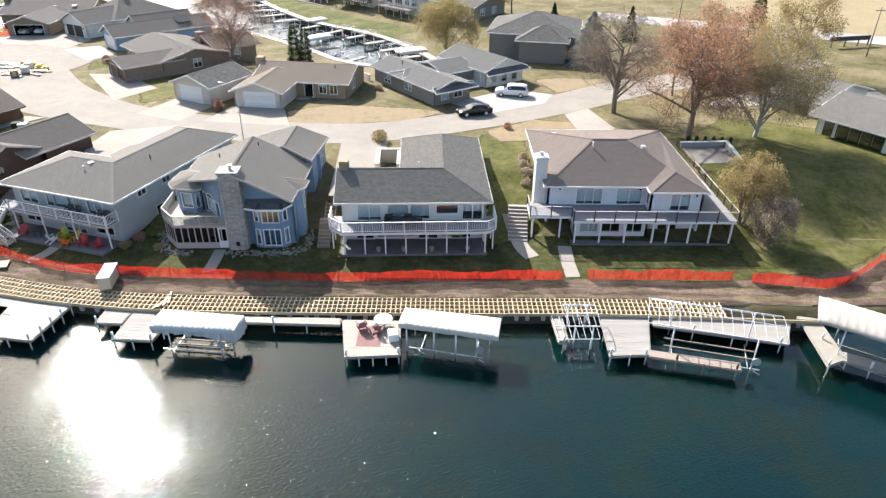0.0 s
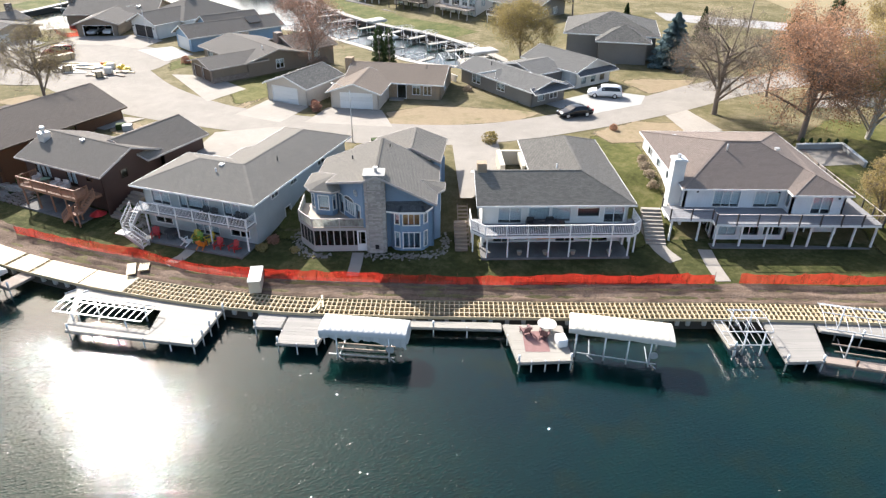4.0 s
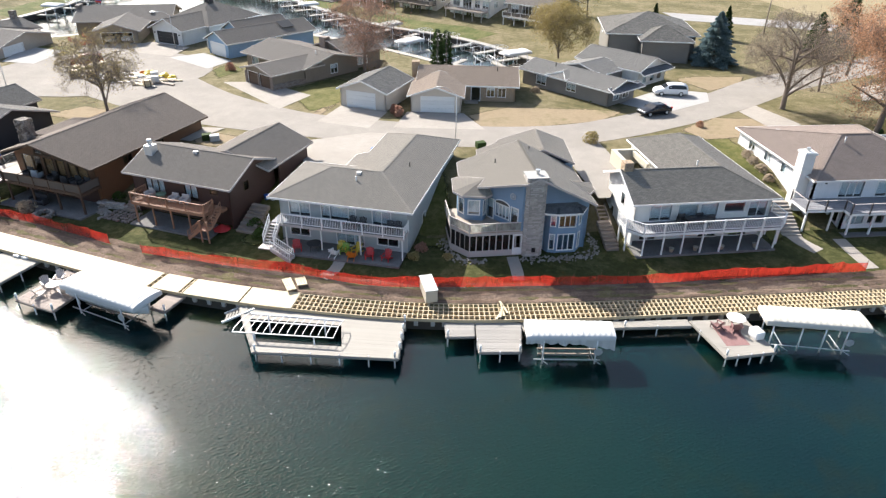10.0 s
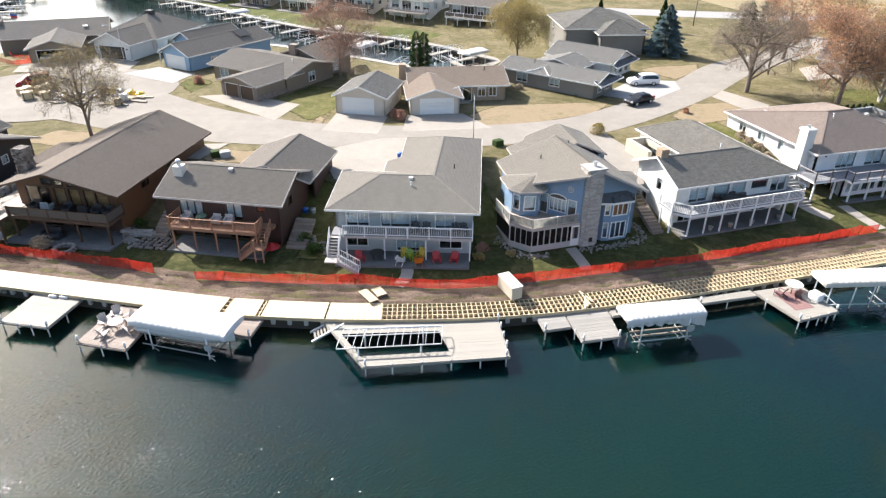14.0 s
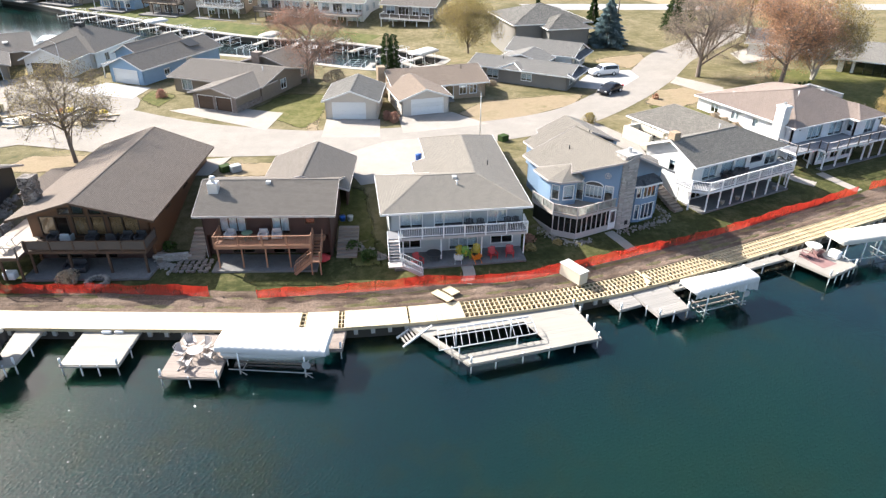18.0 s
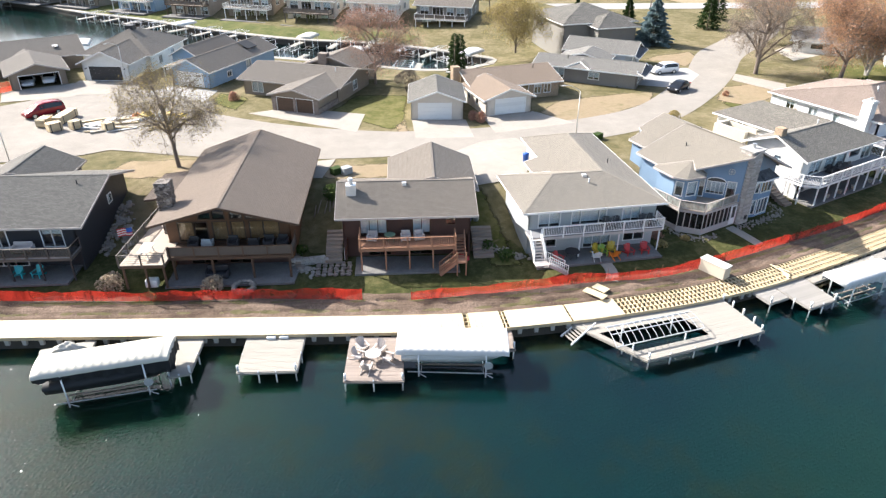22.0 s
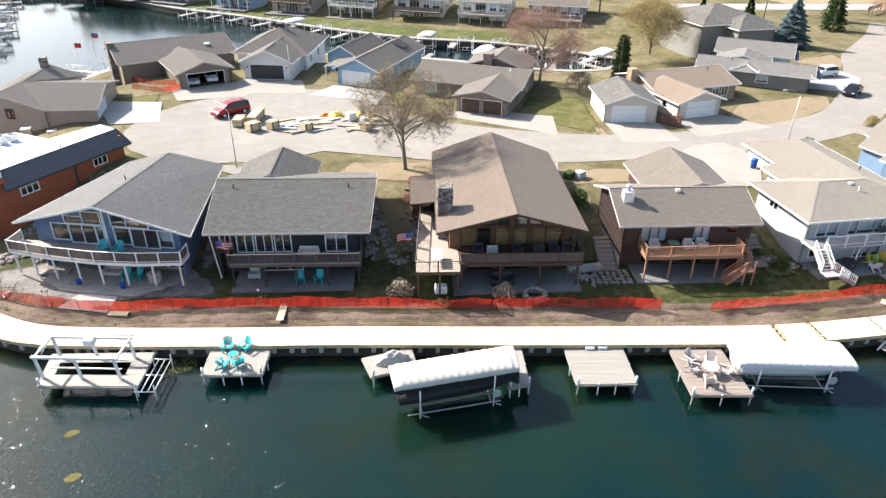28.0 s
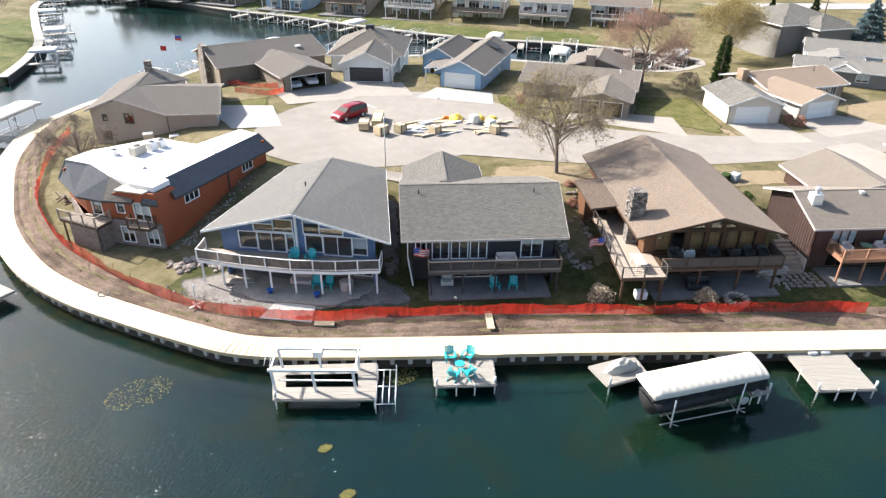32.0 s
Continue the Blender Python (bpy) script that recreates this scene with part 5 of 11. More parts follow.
    vent(H, 2.6, 12.0, 7.6, "box")
    for x in (1.7, 9.6, 14.7):
        y = -0.85 if x > 11 else 0.55
        bm = bmesh.new()
        lathe(bm, [(0.06, 0), (0.11, 0.06), (0.09, 0.25), (0.03, 0.3)], 10, (x, y, 6.0))
        H.add("wall_lamp", bm, "black", None, "black wall lantern")
    return H


def house_white_deck():
    H = House("house", -9.3, 55.2, 1.8, 2, "white lake house with dark grey shingles and a wide white balcony")
    e, r = 6.5, 8.3
    H.roof([[(-0.6, -0.6, e), (6.9, -0.6, e), (14.1, -0.6, e), (9.6, 3.5, r), (-0.6, 3.5, r)], [(14.1, -0.6, e), (14.1, 16.5, e), (9.7, 13.0, r), (9.6, 3.5, r)], [(14.1, 16.5, e), (5.3, 16.5, e), (9.7, 13.0, r)],
            [(5.3, 16.5, e), (5.3, 7.6, e), (9.6, 3.5, r), (9.7, 13.0, r)], [(-0.6, 3.5, r), (9.6, 3.5, r), (5.3, 7.6, e), (-0.6, 7.6, e)]], "s_dark", label="dark grey shingle roof")
    H.wall((0, 0.2), (13.6, 0.2), 4.3, 6.4, "w_white", [(1.5, 3.6, 4.4, 6.2, 2, 0.9, "sliding_door"), (4.3, 6.2, 4.5, 6.2, 1, 0.9), (6.5, 8.2, 4.5, 6.2, 1, 0.9), (8.9, 10.9, 5.0, 6.2, 1, 0.4), (11.4, 13.2, 4.4, 6.2, 2, 0.6, "sliding_door")])
    H.wall((0, 0.9), (13.6, 0.9), 1.8, 4.25, "w_white", [(1.2, 2.8, 2.0, 3.8, 2, 0, "sliding_door"), (3.2, 5.2, 2.2, 3.8, 2, 0.8), (7.2, 9.0, 2.0, 3.8, 2, 0.8, "sliding_door"), (10.4, 12.2, 2.0, 3.8, 2, 0, "sliding_door")])
    H.wall((13.6, 0.2), (13.6, 16), 1.8, 6.4, "w_white")
    H.wall((13.6, 16), (5.8, 16), 1.8, 6.4, "w_white")
    H.wall((5.8, 16), (5.8, 7.2), 1.8, 6.4, "w_white", [(3, 4.4, 4.9, 6.2, 2, 0)])
    H.wall((5.8, 7.2), (0, 7.2), 1.8, 6.4, "w_white")
    H.wall((0, 7.2), (0, 0.2), 1.8, [(0, 6.4), (3.6, 8.1), (7.0, 6.4)], "w_white", [(1.2, 2.2, 2.3, 3.6, 1, 0), (3.6, 4.4, 4.8, 6.0, 1, 0)])
    H.floors([(0.2, 0.5), (13.4, 0.5), (13.4, 15.8), (6, 15.8), (6, 7), (0.2, 7)], (4.25, 1.9))
    poly = [(-1.1, 1.2), (-1.1, -0.9), (0.1, -2.2), (13.6, -2.1), (14.4, -1.3), (14.4, 1.0), (13.6, 1.0), (13.6, 0.2), (0, 0.2), (0, 1.2)]
    d = H.deck(poly, 4.3, "deckgrey", "trim", [(-0.9, -0.7), (-0.9, 1.0), (0.3, -2.0), (2.2, -2.0), (4.1, -2.0), (6.0, -2.0), (7.9, -2.0), (9.8, -2.0), (11.7, -2.0), (13.4, -1.9), (14.2, -1.1), (14.2, 0.8)], "trim", 1.85)
    H.rail([(-1.1, 1.2), (-1.1, -0.9), (0.1, -2.2), (13.6, -2.1), (14.4, -1.3), (14.4, 1.0)], 4.3, 1.0, "trim", "balusters", "trim", 1.9, d)
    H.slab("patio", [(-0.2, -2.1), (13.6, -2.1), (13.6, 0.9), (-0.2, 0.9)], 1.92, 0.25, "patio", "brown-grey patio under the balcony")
    bm = bmesh.new()
    box(bm, -0.35, 0.55, 3.2, 4.1, 7.8, 9.05)
    H.add("chimney", bm, "brick", None, "short square tan chimney")
    vent(H, 7.3, 3.9, 8.2, "pipe")
    for b in ((2.6, 3.1, 9.5, 14.0, 4.4, 6.3), (3.1, 5.8, 13.6, 14.0, 4.4, 6.3), (4.9, 5.25, 9.6, 14.0, 5.6, 6.2)):
        bm = bmesh.new()
        box(bm, *b)
        H.add("porch_wall", bm, "cream", None, "cream entry court wall")
    H.stairs((-1.6, 5.0, 4.0), (-1.6, 0.2, 1.9), 1.0, "timber", None, 11)
    for x, c in ((5.9, "orange"), (10.4, "lime")):
        bm = bmesh.new()
        bmesh.ops.create_uvsphere(bm, u_segments=16, v_segments=8, radius=1.0, matrix=pose(x, 0.55, 2.6) @ Matrix.Diagonal((1.6, 0.28, 0.16, 1)))
        tagged(place(H, part("kayak", bm, c, None, "", True)), ("yellow-orange" if c == "orange" else "green") + " kayak on a rack under the balcony", "kayak")
    for x in (3.4, 5.8, 8.4, 11.8):
        bm = bmesh.new()
        lathe(bm, [(0.16, 1.92), (0.25, 2.3), (0.27, 2.33), (0.22, 2.3)], 14, (x, -1.55, 0))
        tagged(place(H, part("planter", bm, "cream", None, "", True)), "round pale planter pot on the patio", "planter", "planter pots")
    return H


def place(H, ob):
    """Sets an object given in a house's own coordinates (heights in the world) into the world, as a thing of its own."""
    z = H.ob.matrix_world.translation.z
    c = np.zeros(len(ob.data.vertices) * 3)
    ob.data.vertices.foreach_get("co", c)
    c = c.reshape(-1, 3)
    mid = Vector(((c[:, 0].min() + c[:, 0].max()) / 2, (c[:, 1].min() + c[:, 1].max()) / 2, c[:, 2].min()))
    ob.data.transform(Matrix.Translation(-mid))
    ob.matrix_world = Matrix.Translation((0, 0, -z)) @ H.ob.matrix_world @ Matrix.Translation(mid)
    return ob


def house_blue_chimney():
    H = House("house", -25.0, 55.0, 1.8, 2, "blue lake house with a tall stone chimney and an angled deck")
    rl = lambda x: 9.68 - 0.425 * (6.1 - x)          # the two slopes of the main roof
    rr = lambda x: 9.68 - 0.51 * (x - 6.1)
    H.roof([[(6.0, -1.25, 9.66), (11.43, -1.45, rr(11.43)), (11.55, 0.9, rr(11.55)), (11.75, 3.1, rr(11.75)), (11.95, 8.0, rr(11.95)), (9.0, 8.55, rr(9.0)), (6.2, 8.3, 9.7)],
            [(6.0, -1.25, 9.66), (6.2, 8.3, 9.7), (0.25, 9.25, rl(0.25)), (-0.05, 5.9, rl(-0.05)), (2.0, 3.3, rl(2.0)), (1.12, 2.16, rl(1.12)), (4.9, -1.25, rl(4.9))]], "s_lt", "taupe", label="taupe-grey shingle roof")
    H.roof([[(9.0, 8.6, 8.5), (12.0, 7.43, 7.37), (12.9, 14.35, 7.35), (9.5, 14.3, 8.75)], [(9.5, 14.3, 8.75), (5.4, 14.0, 7.7), (5.0, 13.2, 7.6), (2.9, 13.0, 7.05), (2.5, 9.6, 7.0), (6.4, 8.9, 7.9), (9.0, 8.6, 8.5)]], "s_lt", "taupe", name="garage_roof")
    H.roof([[(10.0, 2.4, rr(10.0) + 0.03), (12.35, 3.15, 7.05), (11.8, 3.2, 6.9)], [(10.0, 2.4, rr(10.0) + 0.03), (11.5, 0.9, 6.97), (12.25, 1.75, 7.0), (12.35, 3.15, 7.05)]], "s_lt", "taupe", name="side_gablet")
    e = 6.95
    tp = [(-0.75, 5.8), (-1.05, 2.9), (-0.4, 1.75), (1.75, 1.25), (2.45, 1.75)]
    apex = (2.0, 3.3, rl(2.0) + 0.01)
    H.roof([[(*tp[0], e), (*tp[1], e), apex, (-0.05, 5.9, rl(-0.05) + 0.01)], [(*tp[1], e), (*tp[2], e), apex], [(*tp[2], e), (*tp[3], e), apex], [(*tp[3], e), (*tp[4], e), apex]], "s_lt", "taupe", name="turret_roof", cap=False)
    H.wall((7.2, 0.0), (7.5, -0.5), 1.8, 6.0, "w_blue")
    H.wall((7.5, -0.5), (8.1, -0.7), 1.8, 6.0, "w_blue", [(0.12, 0.5, 2.2, 3.7, 1, 0), (0.12, 0.5, 4.6, 5.7, 1, 0)])
    H.wall((8.1, -0.7), (10.1, -0.7), 1.8, 6.0, "w_blue", [(0.25, 1.75, 2.1, 3.7, 3, 0), (0.25, 1.75, 4.5, 5.6, 3, "amber")])
    H.wall((10.1, -0.7), (10.7, 0.0), 1.8, 6.0, "w_blue", [(0.25, 0.65, 2.2, 3.7, 1, 0), (0.25, 0.65, 4.6, 5.7, 1, 0)])
    H.roof([[(6.8, -0.7, 6.0), (8.0, -1.1, 6.0), (8.4, 0.15, 6.6), (6.8, 0.15, 6.6)], [(8.0, -1.1, 6.0), (10.3, -1.1, 6.0), (10.0, 0.15, 6.6), (8.4, 0.15, 6.6)], [(10.3, -1.1, 6.0), (11.1, 0.1, 6.0), (10.0, 0.15, 6.6)]], "s_slate", name="bay_roof", label="slate-blue bay roof")
    H.wall((6.2, 0.1), (11.2, 0.1), 1.8, [(0, rr(6.2) - 0.16), (5.0, rr(11.2) - 0.16)], "w_blue")
    H.wall((11.2, 0.1), (11.2, 9.9), 1.8, rr(11.2) - 0.18, "w_blue", [(3.9, 5.3, 4.8, 6.0, 2, 0)])
    H.wall((11.25, 1.2), (11.85, 1.6), 1.8, 6.75, "w_blue")
    H.wall((11.85, 1.6), (11.85, 3.0), 1.8, 6.75, "w_blue", [(0.3, 1.1, 4.8, 6.2, 1, 0)])
    H.wall((11.85, 3.0), (11.25, 3.3), 1.8, 6.75, "w_blue")
    H.wall((11.2, 9.9), (12.5, 9.9), 1.8, 7.0, "w_blue")
    H.wall((11.2, 7.9), (12.0, 7.9), 1.8, 7.2, "w_blue")
    H.wall((12.0, 7.9), (12.5, 13.9), 1.8, 7.2, "w_blue", [(3.0, 4.2, 5.2, 6.1, 2, 0)])
    H.wall((12.5, 13.9), (5.2, 13.7), 1.8, [(0, 7.2), (3.0, 8.5), (7.3, 7.5)], "w_blue", [(1.2, 6.0, 4.75, 6.4, 1, "white", "garage")])
    H.wall((5.2, 13.7), (5.2, 12.9), 1.8, 7.4, "w_blue")
    H.wall((5.2, 12.7), (3.2, 12.7), 1.8, 6.9, "w_blue")
    H.wall((3.2, 12.7), (3.0, 9.2), 1.8, 6.9, "w_blue")
    H.wall((3.0, 8.9), (0.75, 8.9), 1.8, [(0, 7.9), (2.25, rl(0.75) - 0.16)], "w_blue")
    H.wall((0.75, 8.9), (0.75, 5.6), 1.8, rl(0.75) - 0.17, "w_blue")
    # the angled wall between turret and chimney, with its doors and arched window
    ang = [(1.95, 2.95), (4.75, -0.75)]
    H.wall(*ang, 4.3, [(0, rl(1.95) - 0.2), (4.64, rl(4.75) - 0.2)], "w_blue", [(0.45, 1.2, 4.4, 6.3, 1, 0.5, "sliding_door"), (1.5, 3.1, 4.9, 6.1, 4, 0.9), (3.4, 4.15, 4.4, 6.3, 1, 0.4, "sliding_door")], name="gable_wall", label="blue gable wall with arched window")
    a, b = Vector((*ang[0], 0)), Vector((*ang[1], 0))
    d = (b - a).normalized()
    out = Vector((d.y, -d.x, 0))
    bm = bmesh.new()
    arc = [a + d * (2.3 - 0.9 * math.cos(g)) + out * 0.05 + Vector((0, 0, 6.19 + 0.42 * math.sin(g))) for g in [math.pi * i / 12 for i in range(13)]]
    for p, q in zip(arc, arc[1:]):
        beam(bm, p, q, 0.07, 0.08)
    H.add("arch_trim", bm, "trim", None, "white arched window head")
    bm = bmesh.new()
    bm.faces.new([bm.verts.new(p - out * 0.03) for p in arc])
    r = bmesh.ops.extrude_face_region(bm, geom=bm.faces[:])
    bmesh.ops.translate(bm, verts=[v for v in r["geom"] if isinstance(v, bmesh.types.BMVert)], vec=-out * 0.012)
    bmesh.ops.recalc_face_normals(bm, faces=bm.faces[:])
    H.add("arch_light", bm, "umber", None, "dark arched window light")
    bm = bmesh.new()
    c = a + d * 3.5 + out * 0.04 + Vector((0, 0, 7.4))
    ring = [c + d * 0.3 * math.cos(g) + Vector((0, 0, 0.3 * math.sin(g))) for g in [math.pi * i / 8 for i in range(17)]]
    for p, q in zip(ring, ring[1:]):
        beam(bm, p, q, 0.04)
    for i in range(0, 8, 2):
        beam(bm, ring[i], ring[i + 8], 0.03)
    H.add("wall_medallion", bm, "alum", None, "round metal wall ornament")
    H.wall((4.75, -0.75), (4.95, -0.75), 4.3, 8.8, "w_blue")
    tw_ = [(-0.25, 5.55), (-0.55, 3.1), (0.0, 2.15), (1.6, 1.75), (2.0, 2.25), (1.95, 2.95)]
    for i, (p, q) in enumerate(zip(tw_, tw_[1:])):
        L = math.dist(p, q)
        H.wall(p, q, 1.8 if i == 0 else 4.3, 6.86, "w_blue", [(L * 0.2, L * 0.8, 4.9, 6.3, 1, 0.9 if i == 2 else 0.4)] if i in (1, 2, 3) and L > 0.5 else [], name="turret_wall")
    H.wall((0.75, 5.6), (-0.25, 5.55), 1.8, 6.86, "w_blue")
    H.floors([(0.8, 5.6), (4.9, 0.6), (11.0, 0.6), (11.0, 9), (0.8, 8.8)], (4.25, 1.9))
    dp = [(-1.5, 4.6), (-1.5, 1.2), (0.0, -0.7), (5.0, -0.7), (5.0, 0.6), (6.0, 0.6), (6.0, 4.4), (3.0, 4.4), (0.6, 4.6)]
    d = H.deck(dp, 4.3, "decktan", "taupe")
    H.rail([(-1.5, 4.6), (-1.5, 1.2), (0.0, -0.7), (5.0, -0.7)], 4.3, 0.9, "taupe", "panel", "parapet", 2.2, d)
    # screened porch below the deck
    H.blocks("porch_wall", [(0.0, 5.0, -0.7, -0.55, 1.8, 2.4), (-1.5, -1.35, 1.2, 4.6, 1.8, 2.4)], "taupe", "taupe panelled porch wall")
    bm = bmesh.new()
    beam(bm, (-1.45, 1.2, 2.1), (0.05, -0.65, 2.1), 0.15, 0.6)
    H.add("porch_wall", bm, "taupe")
    for i in range(9):
        x = 0.05 + 4.9 * i / 8
        bm = bmesh.new()
        box(bm, x - 0.045, x + 0.045, -0.69, -0.57, 2.4, 4.1)
        H.add("porch_post", bm, "taupe")
    for i in range(4):
        c = Vector((-1.42, 1.2, 0)).lerp(Vector((0.05, -0.63, 0)), i / 4)
        bm = bmesh.new()
        box(bm, c.x - 0.045, c.x + 0.045, c.y - 0.045, c.y + 0.045, 2.4, 4.1)
        H.add("porch_post", bm, "taupe")
    bm = bmesh.new()
    for p, q in (((0.0, -0.62), (4.05, -0.62)), ((-1.42, 1.2), (0.0, -0.62)), ((-1.42, 4.5), (-1.42, 1.2))):
        bm.faces.new([bm.verts.new(c) for c in ((*p, 2.4), (*q, 2.4), (*q, 4.05), (*p, 4.05))])
    H.add("porch_screen", bm, "screen", None, "dark insect screen")
    H.blocks("porch_door", [(4.05, 4.95, -0.74, -0.68, 1.9, 2.6), (4.05, 4.2, -0.74, -0.68, 2.6, 4.0), (4.8, 4.95, -0.74, -0.68, 2.6, 4.0), (4.05, 4.95, -0.74, -0.68, 3.85, 4.0)], "trim", "white screen door")
    bm = bmesh.new()
    prism(bm, [(4.98, 0.4), (4.98, -0.95), (5.25, -1.15), (6.45, -1.15), (6.75, -0.95), (6.75, 0.4)], 1.8, 9.58)
    bmesh.ops.recalc_face_normals(bm, faces=bm.faces[:])
    ch = H.add("chimney", bm, "ledge", None, "tall ledge-stone chimney")
    # courses of ledge stones proud of the core
    rng = random.Random(31)
    mats, z = [], 1.85
    while z < 9.45:
        h = rng.uniform(0.09, 0.2)
        for p, q in (((4.98, 0.3), (4.98, -0.95)), ((4.98, -0.95), (5.25, -1.15)), ((5.25, -1.15), (6.45, -1.15)), ((6.45, -1.15), (6.75, -0.95)), ((6.75, -0.95), (6.75, 0.3))):
            p, q = Vector(p), Vector(q)
            L, u = (q - p).length, 0.0
            e_ = (q - p).normalized()
            while u < L - 0.05:
                w = min(L - u, rng.uniform(0.16, 0.55))
                c = p + e_ * (u + w / 2)
                mats.append(Matrix.Translation((c.x, c.y, z + h / 2 - 1.8)) @ Matrix.Rotation(math.atan2(e_.y, e_.x), 4, "Z") @ Matrix.Diagonal((w - 0.02, rng.uniform(0.05, 0.13), h - 0.018, 1)))
                u += w
        z += h
    many_boxes("stone_facing", mats, "ledgestone", ch)["kind"] = "stuff"
    H.blocks("chimney_cap", [(4.88, 6.85, -1.25, 0.5, 9.58, 9.7)], "newcrete", "pale stone cap", ch)
    bm = bmesh.new()
    rod(bm, (6.0, -0.3, 9.7), (6.0, -0.3, 10.0), 0.15, n=12)
    rod(bm, (6.0, -0.3, 10.05), (6.0, -0.3, 10.13), 0.22, n=12)
    H.add("flue", bm, "metal", ch)
    bm = bmesh.new()
    box(bm, 5.75, 6.1, -1.26, -1.2, 2.3, 2.75)
    H.add("cleanout_door", bm, "black", ch, "small dark hearth door")
    vent(H, 7.0, 6.9, 9.2, "black")
    vent(H, 3.4, 5.6, 8.5, "black")
    return H


def house_grey():
    H = House("house", -42.8, 58.2, 1.8, -18.5, "grey-blue lake house with a low grey hip roof and white rails")
    e, r = 6.4, 7.75
    H.roof([[(-0.8, 0.5, e), (13.2, 0.5, e), (8.7, 5.9, r), (3.6, 5.9, r)], [(-0.9, 9.6, e), (-0.8, 0.5, e), (3.6, 5.9, r)], [(13.2, 0.5, e), (13.4, 20.2, e), (9.1, 17.0, r), (8.7, 5.9, r)],
            [(13.4, 20.2, e), (4.7, 20.2, e), (9.1, 17.0, r)], [(4.7, 20.2, e), (4.7, 13.8, e), (4.7, 9.7, e), (8.7, 5.9, r), (9.1, 17.0, r)], [(-0.9, 9.6, e), (3.6, 5.9, r), (8.7, 5.9, r), (4.7, 9.7, e)], [(4.7, 13.8, e), (3.2, 13.8, e - 0.45), (3.2, 9.7, e - 0.45), (4.7, 9.7, e)]], "s_lt", label="taupe-grey low hip roof")
    H.wall((0, 1.3), (12.5, 1.3), 4.3, 6.35, "w_grey", [(1.0, 3.0, 4.5, 6.2, 2, 0.9), (4.2, 5.0, 4.5, 6.2, 1, 0.9), (5.1, 6.8, 4.5, 6.2, 1, 0.9), (6.9, 7.5, 4.5, 6.2, 1, 0.9), (9.2, 10.9, 4.4, 6.2, 2, 0.9, "sliding_door")])
    H.wall((0, 1.3), (12.5, 1.3), 1.8, 4.25, "w_grey", [(0.9, 2.8, 2.4, 3.8, 2, 0), (5.6, 8.2, 2.0, 3.8, 3, 0.9, "sliding_door"), (9.6, 11.6, 2.4, 3.8, 2, 0.6)], name="lower_wall")
    H.wall((12.5, 1.3), (12.8, 19.6), 1.8, 6.35, "w_grey", [(3, 4.1, 5.3, 6.1, 2, 0), (6.5, 7.6, 5.3, 6.1, 2, 0), (12, 13.4, 5.2, 6.1, 2, 0), (5, 6, 2.4, 3.4, 1, 0)])
    H.wall((12.8, 19.6), (5.3, 19.6), 1.8, 6.35, "w_grey", [(1.0, 5.8, 4.75, 6.0, 1, "white", "garage")])
    H.wall((5.3, 19.6), (5.3, 13.6), 1.8, 6.35, "w_grey")
    H.wall((5.3, 13.4), (3.8, 13.4), 1.8, 6.0, "w_grey")
    H.wall((3.8, 13.4), (3.8, 9.2), 1.8, 5.95, "w_grey")
    H.wall((3.8, 9.2), (0, 9.0), 1.8, 6.35, "w_grey")
    H.wall((0, 9.0), (0, 1.3), 1.8, 6.35, "w_grey", [(2, 3.2, 5.0, 6.0, 2, 0)])
    H.floors([(0.2, 1.5), (12.3, 1.5), (12.5, 19), (5.5, 19), (5.5, 9), (0.2, 8.8)], (4.25, 1.9))
    d = H.deck([(0.9, -0.3), (12.6, -0.3), (12.6, 1.3), (-0.2, 1.3), (-0.2, -0.3)], 4.3, "deckgrey", "taupe", [(1.1, -0.15), (4.6, -0.15), (8.4, -0.15), (12.4, -0.15)], "trim", 1.85, 0.11)
    H.rail([(0.9, -0.3), (12.6, -0.3), (12.6, 1.2)], 4.3, 0.95, "trim", "balusters", "trim", 1.95, d)
    H.stairs((0.2, -0.4, 4.25), (0.2, -2.0, 2.9), 1.0, "taupe", "trim", 7)
    H.slab("landing", [(-0.4, -2.9), (0.8, -2.9), (0.8, -2.0), (-0.4, -2.0)], 2.9, 0.1, "taupe", "taupe stair landing")
    H.stairs((0.8, -2.45, 2.85), (2.6, -2.45, 1.75), 0.9, "taupe", "trim", 6)
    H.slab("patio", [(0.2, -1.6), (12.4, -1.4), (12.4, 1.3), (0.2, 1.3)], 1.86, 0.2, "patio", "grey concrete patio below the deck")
    vent(H, 6.7, 4.2, 7.2, "pipe")
    vent(H, 6.6, 5.3, 7.6, "box")
    vent(H, 10.6, 9.0, 7.3, "black")
    return H


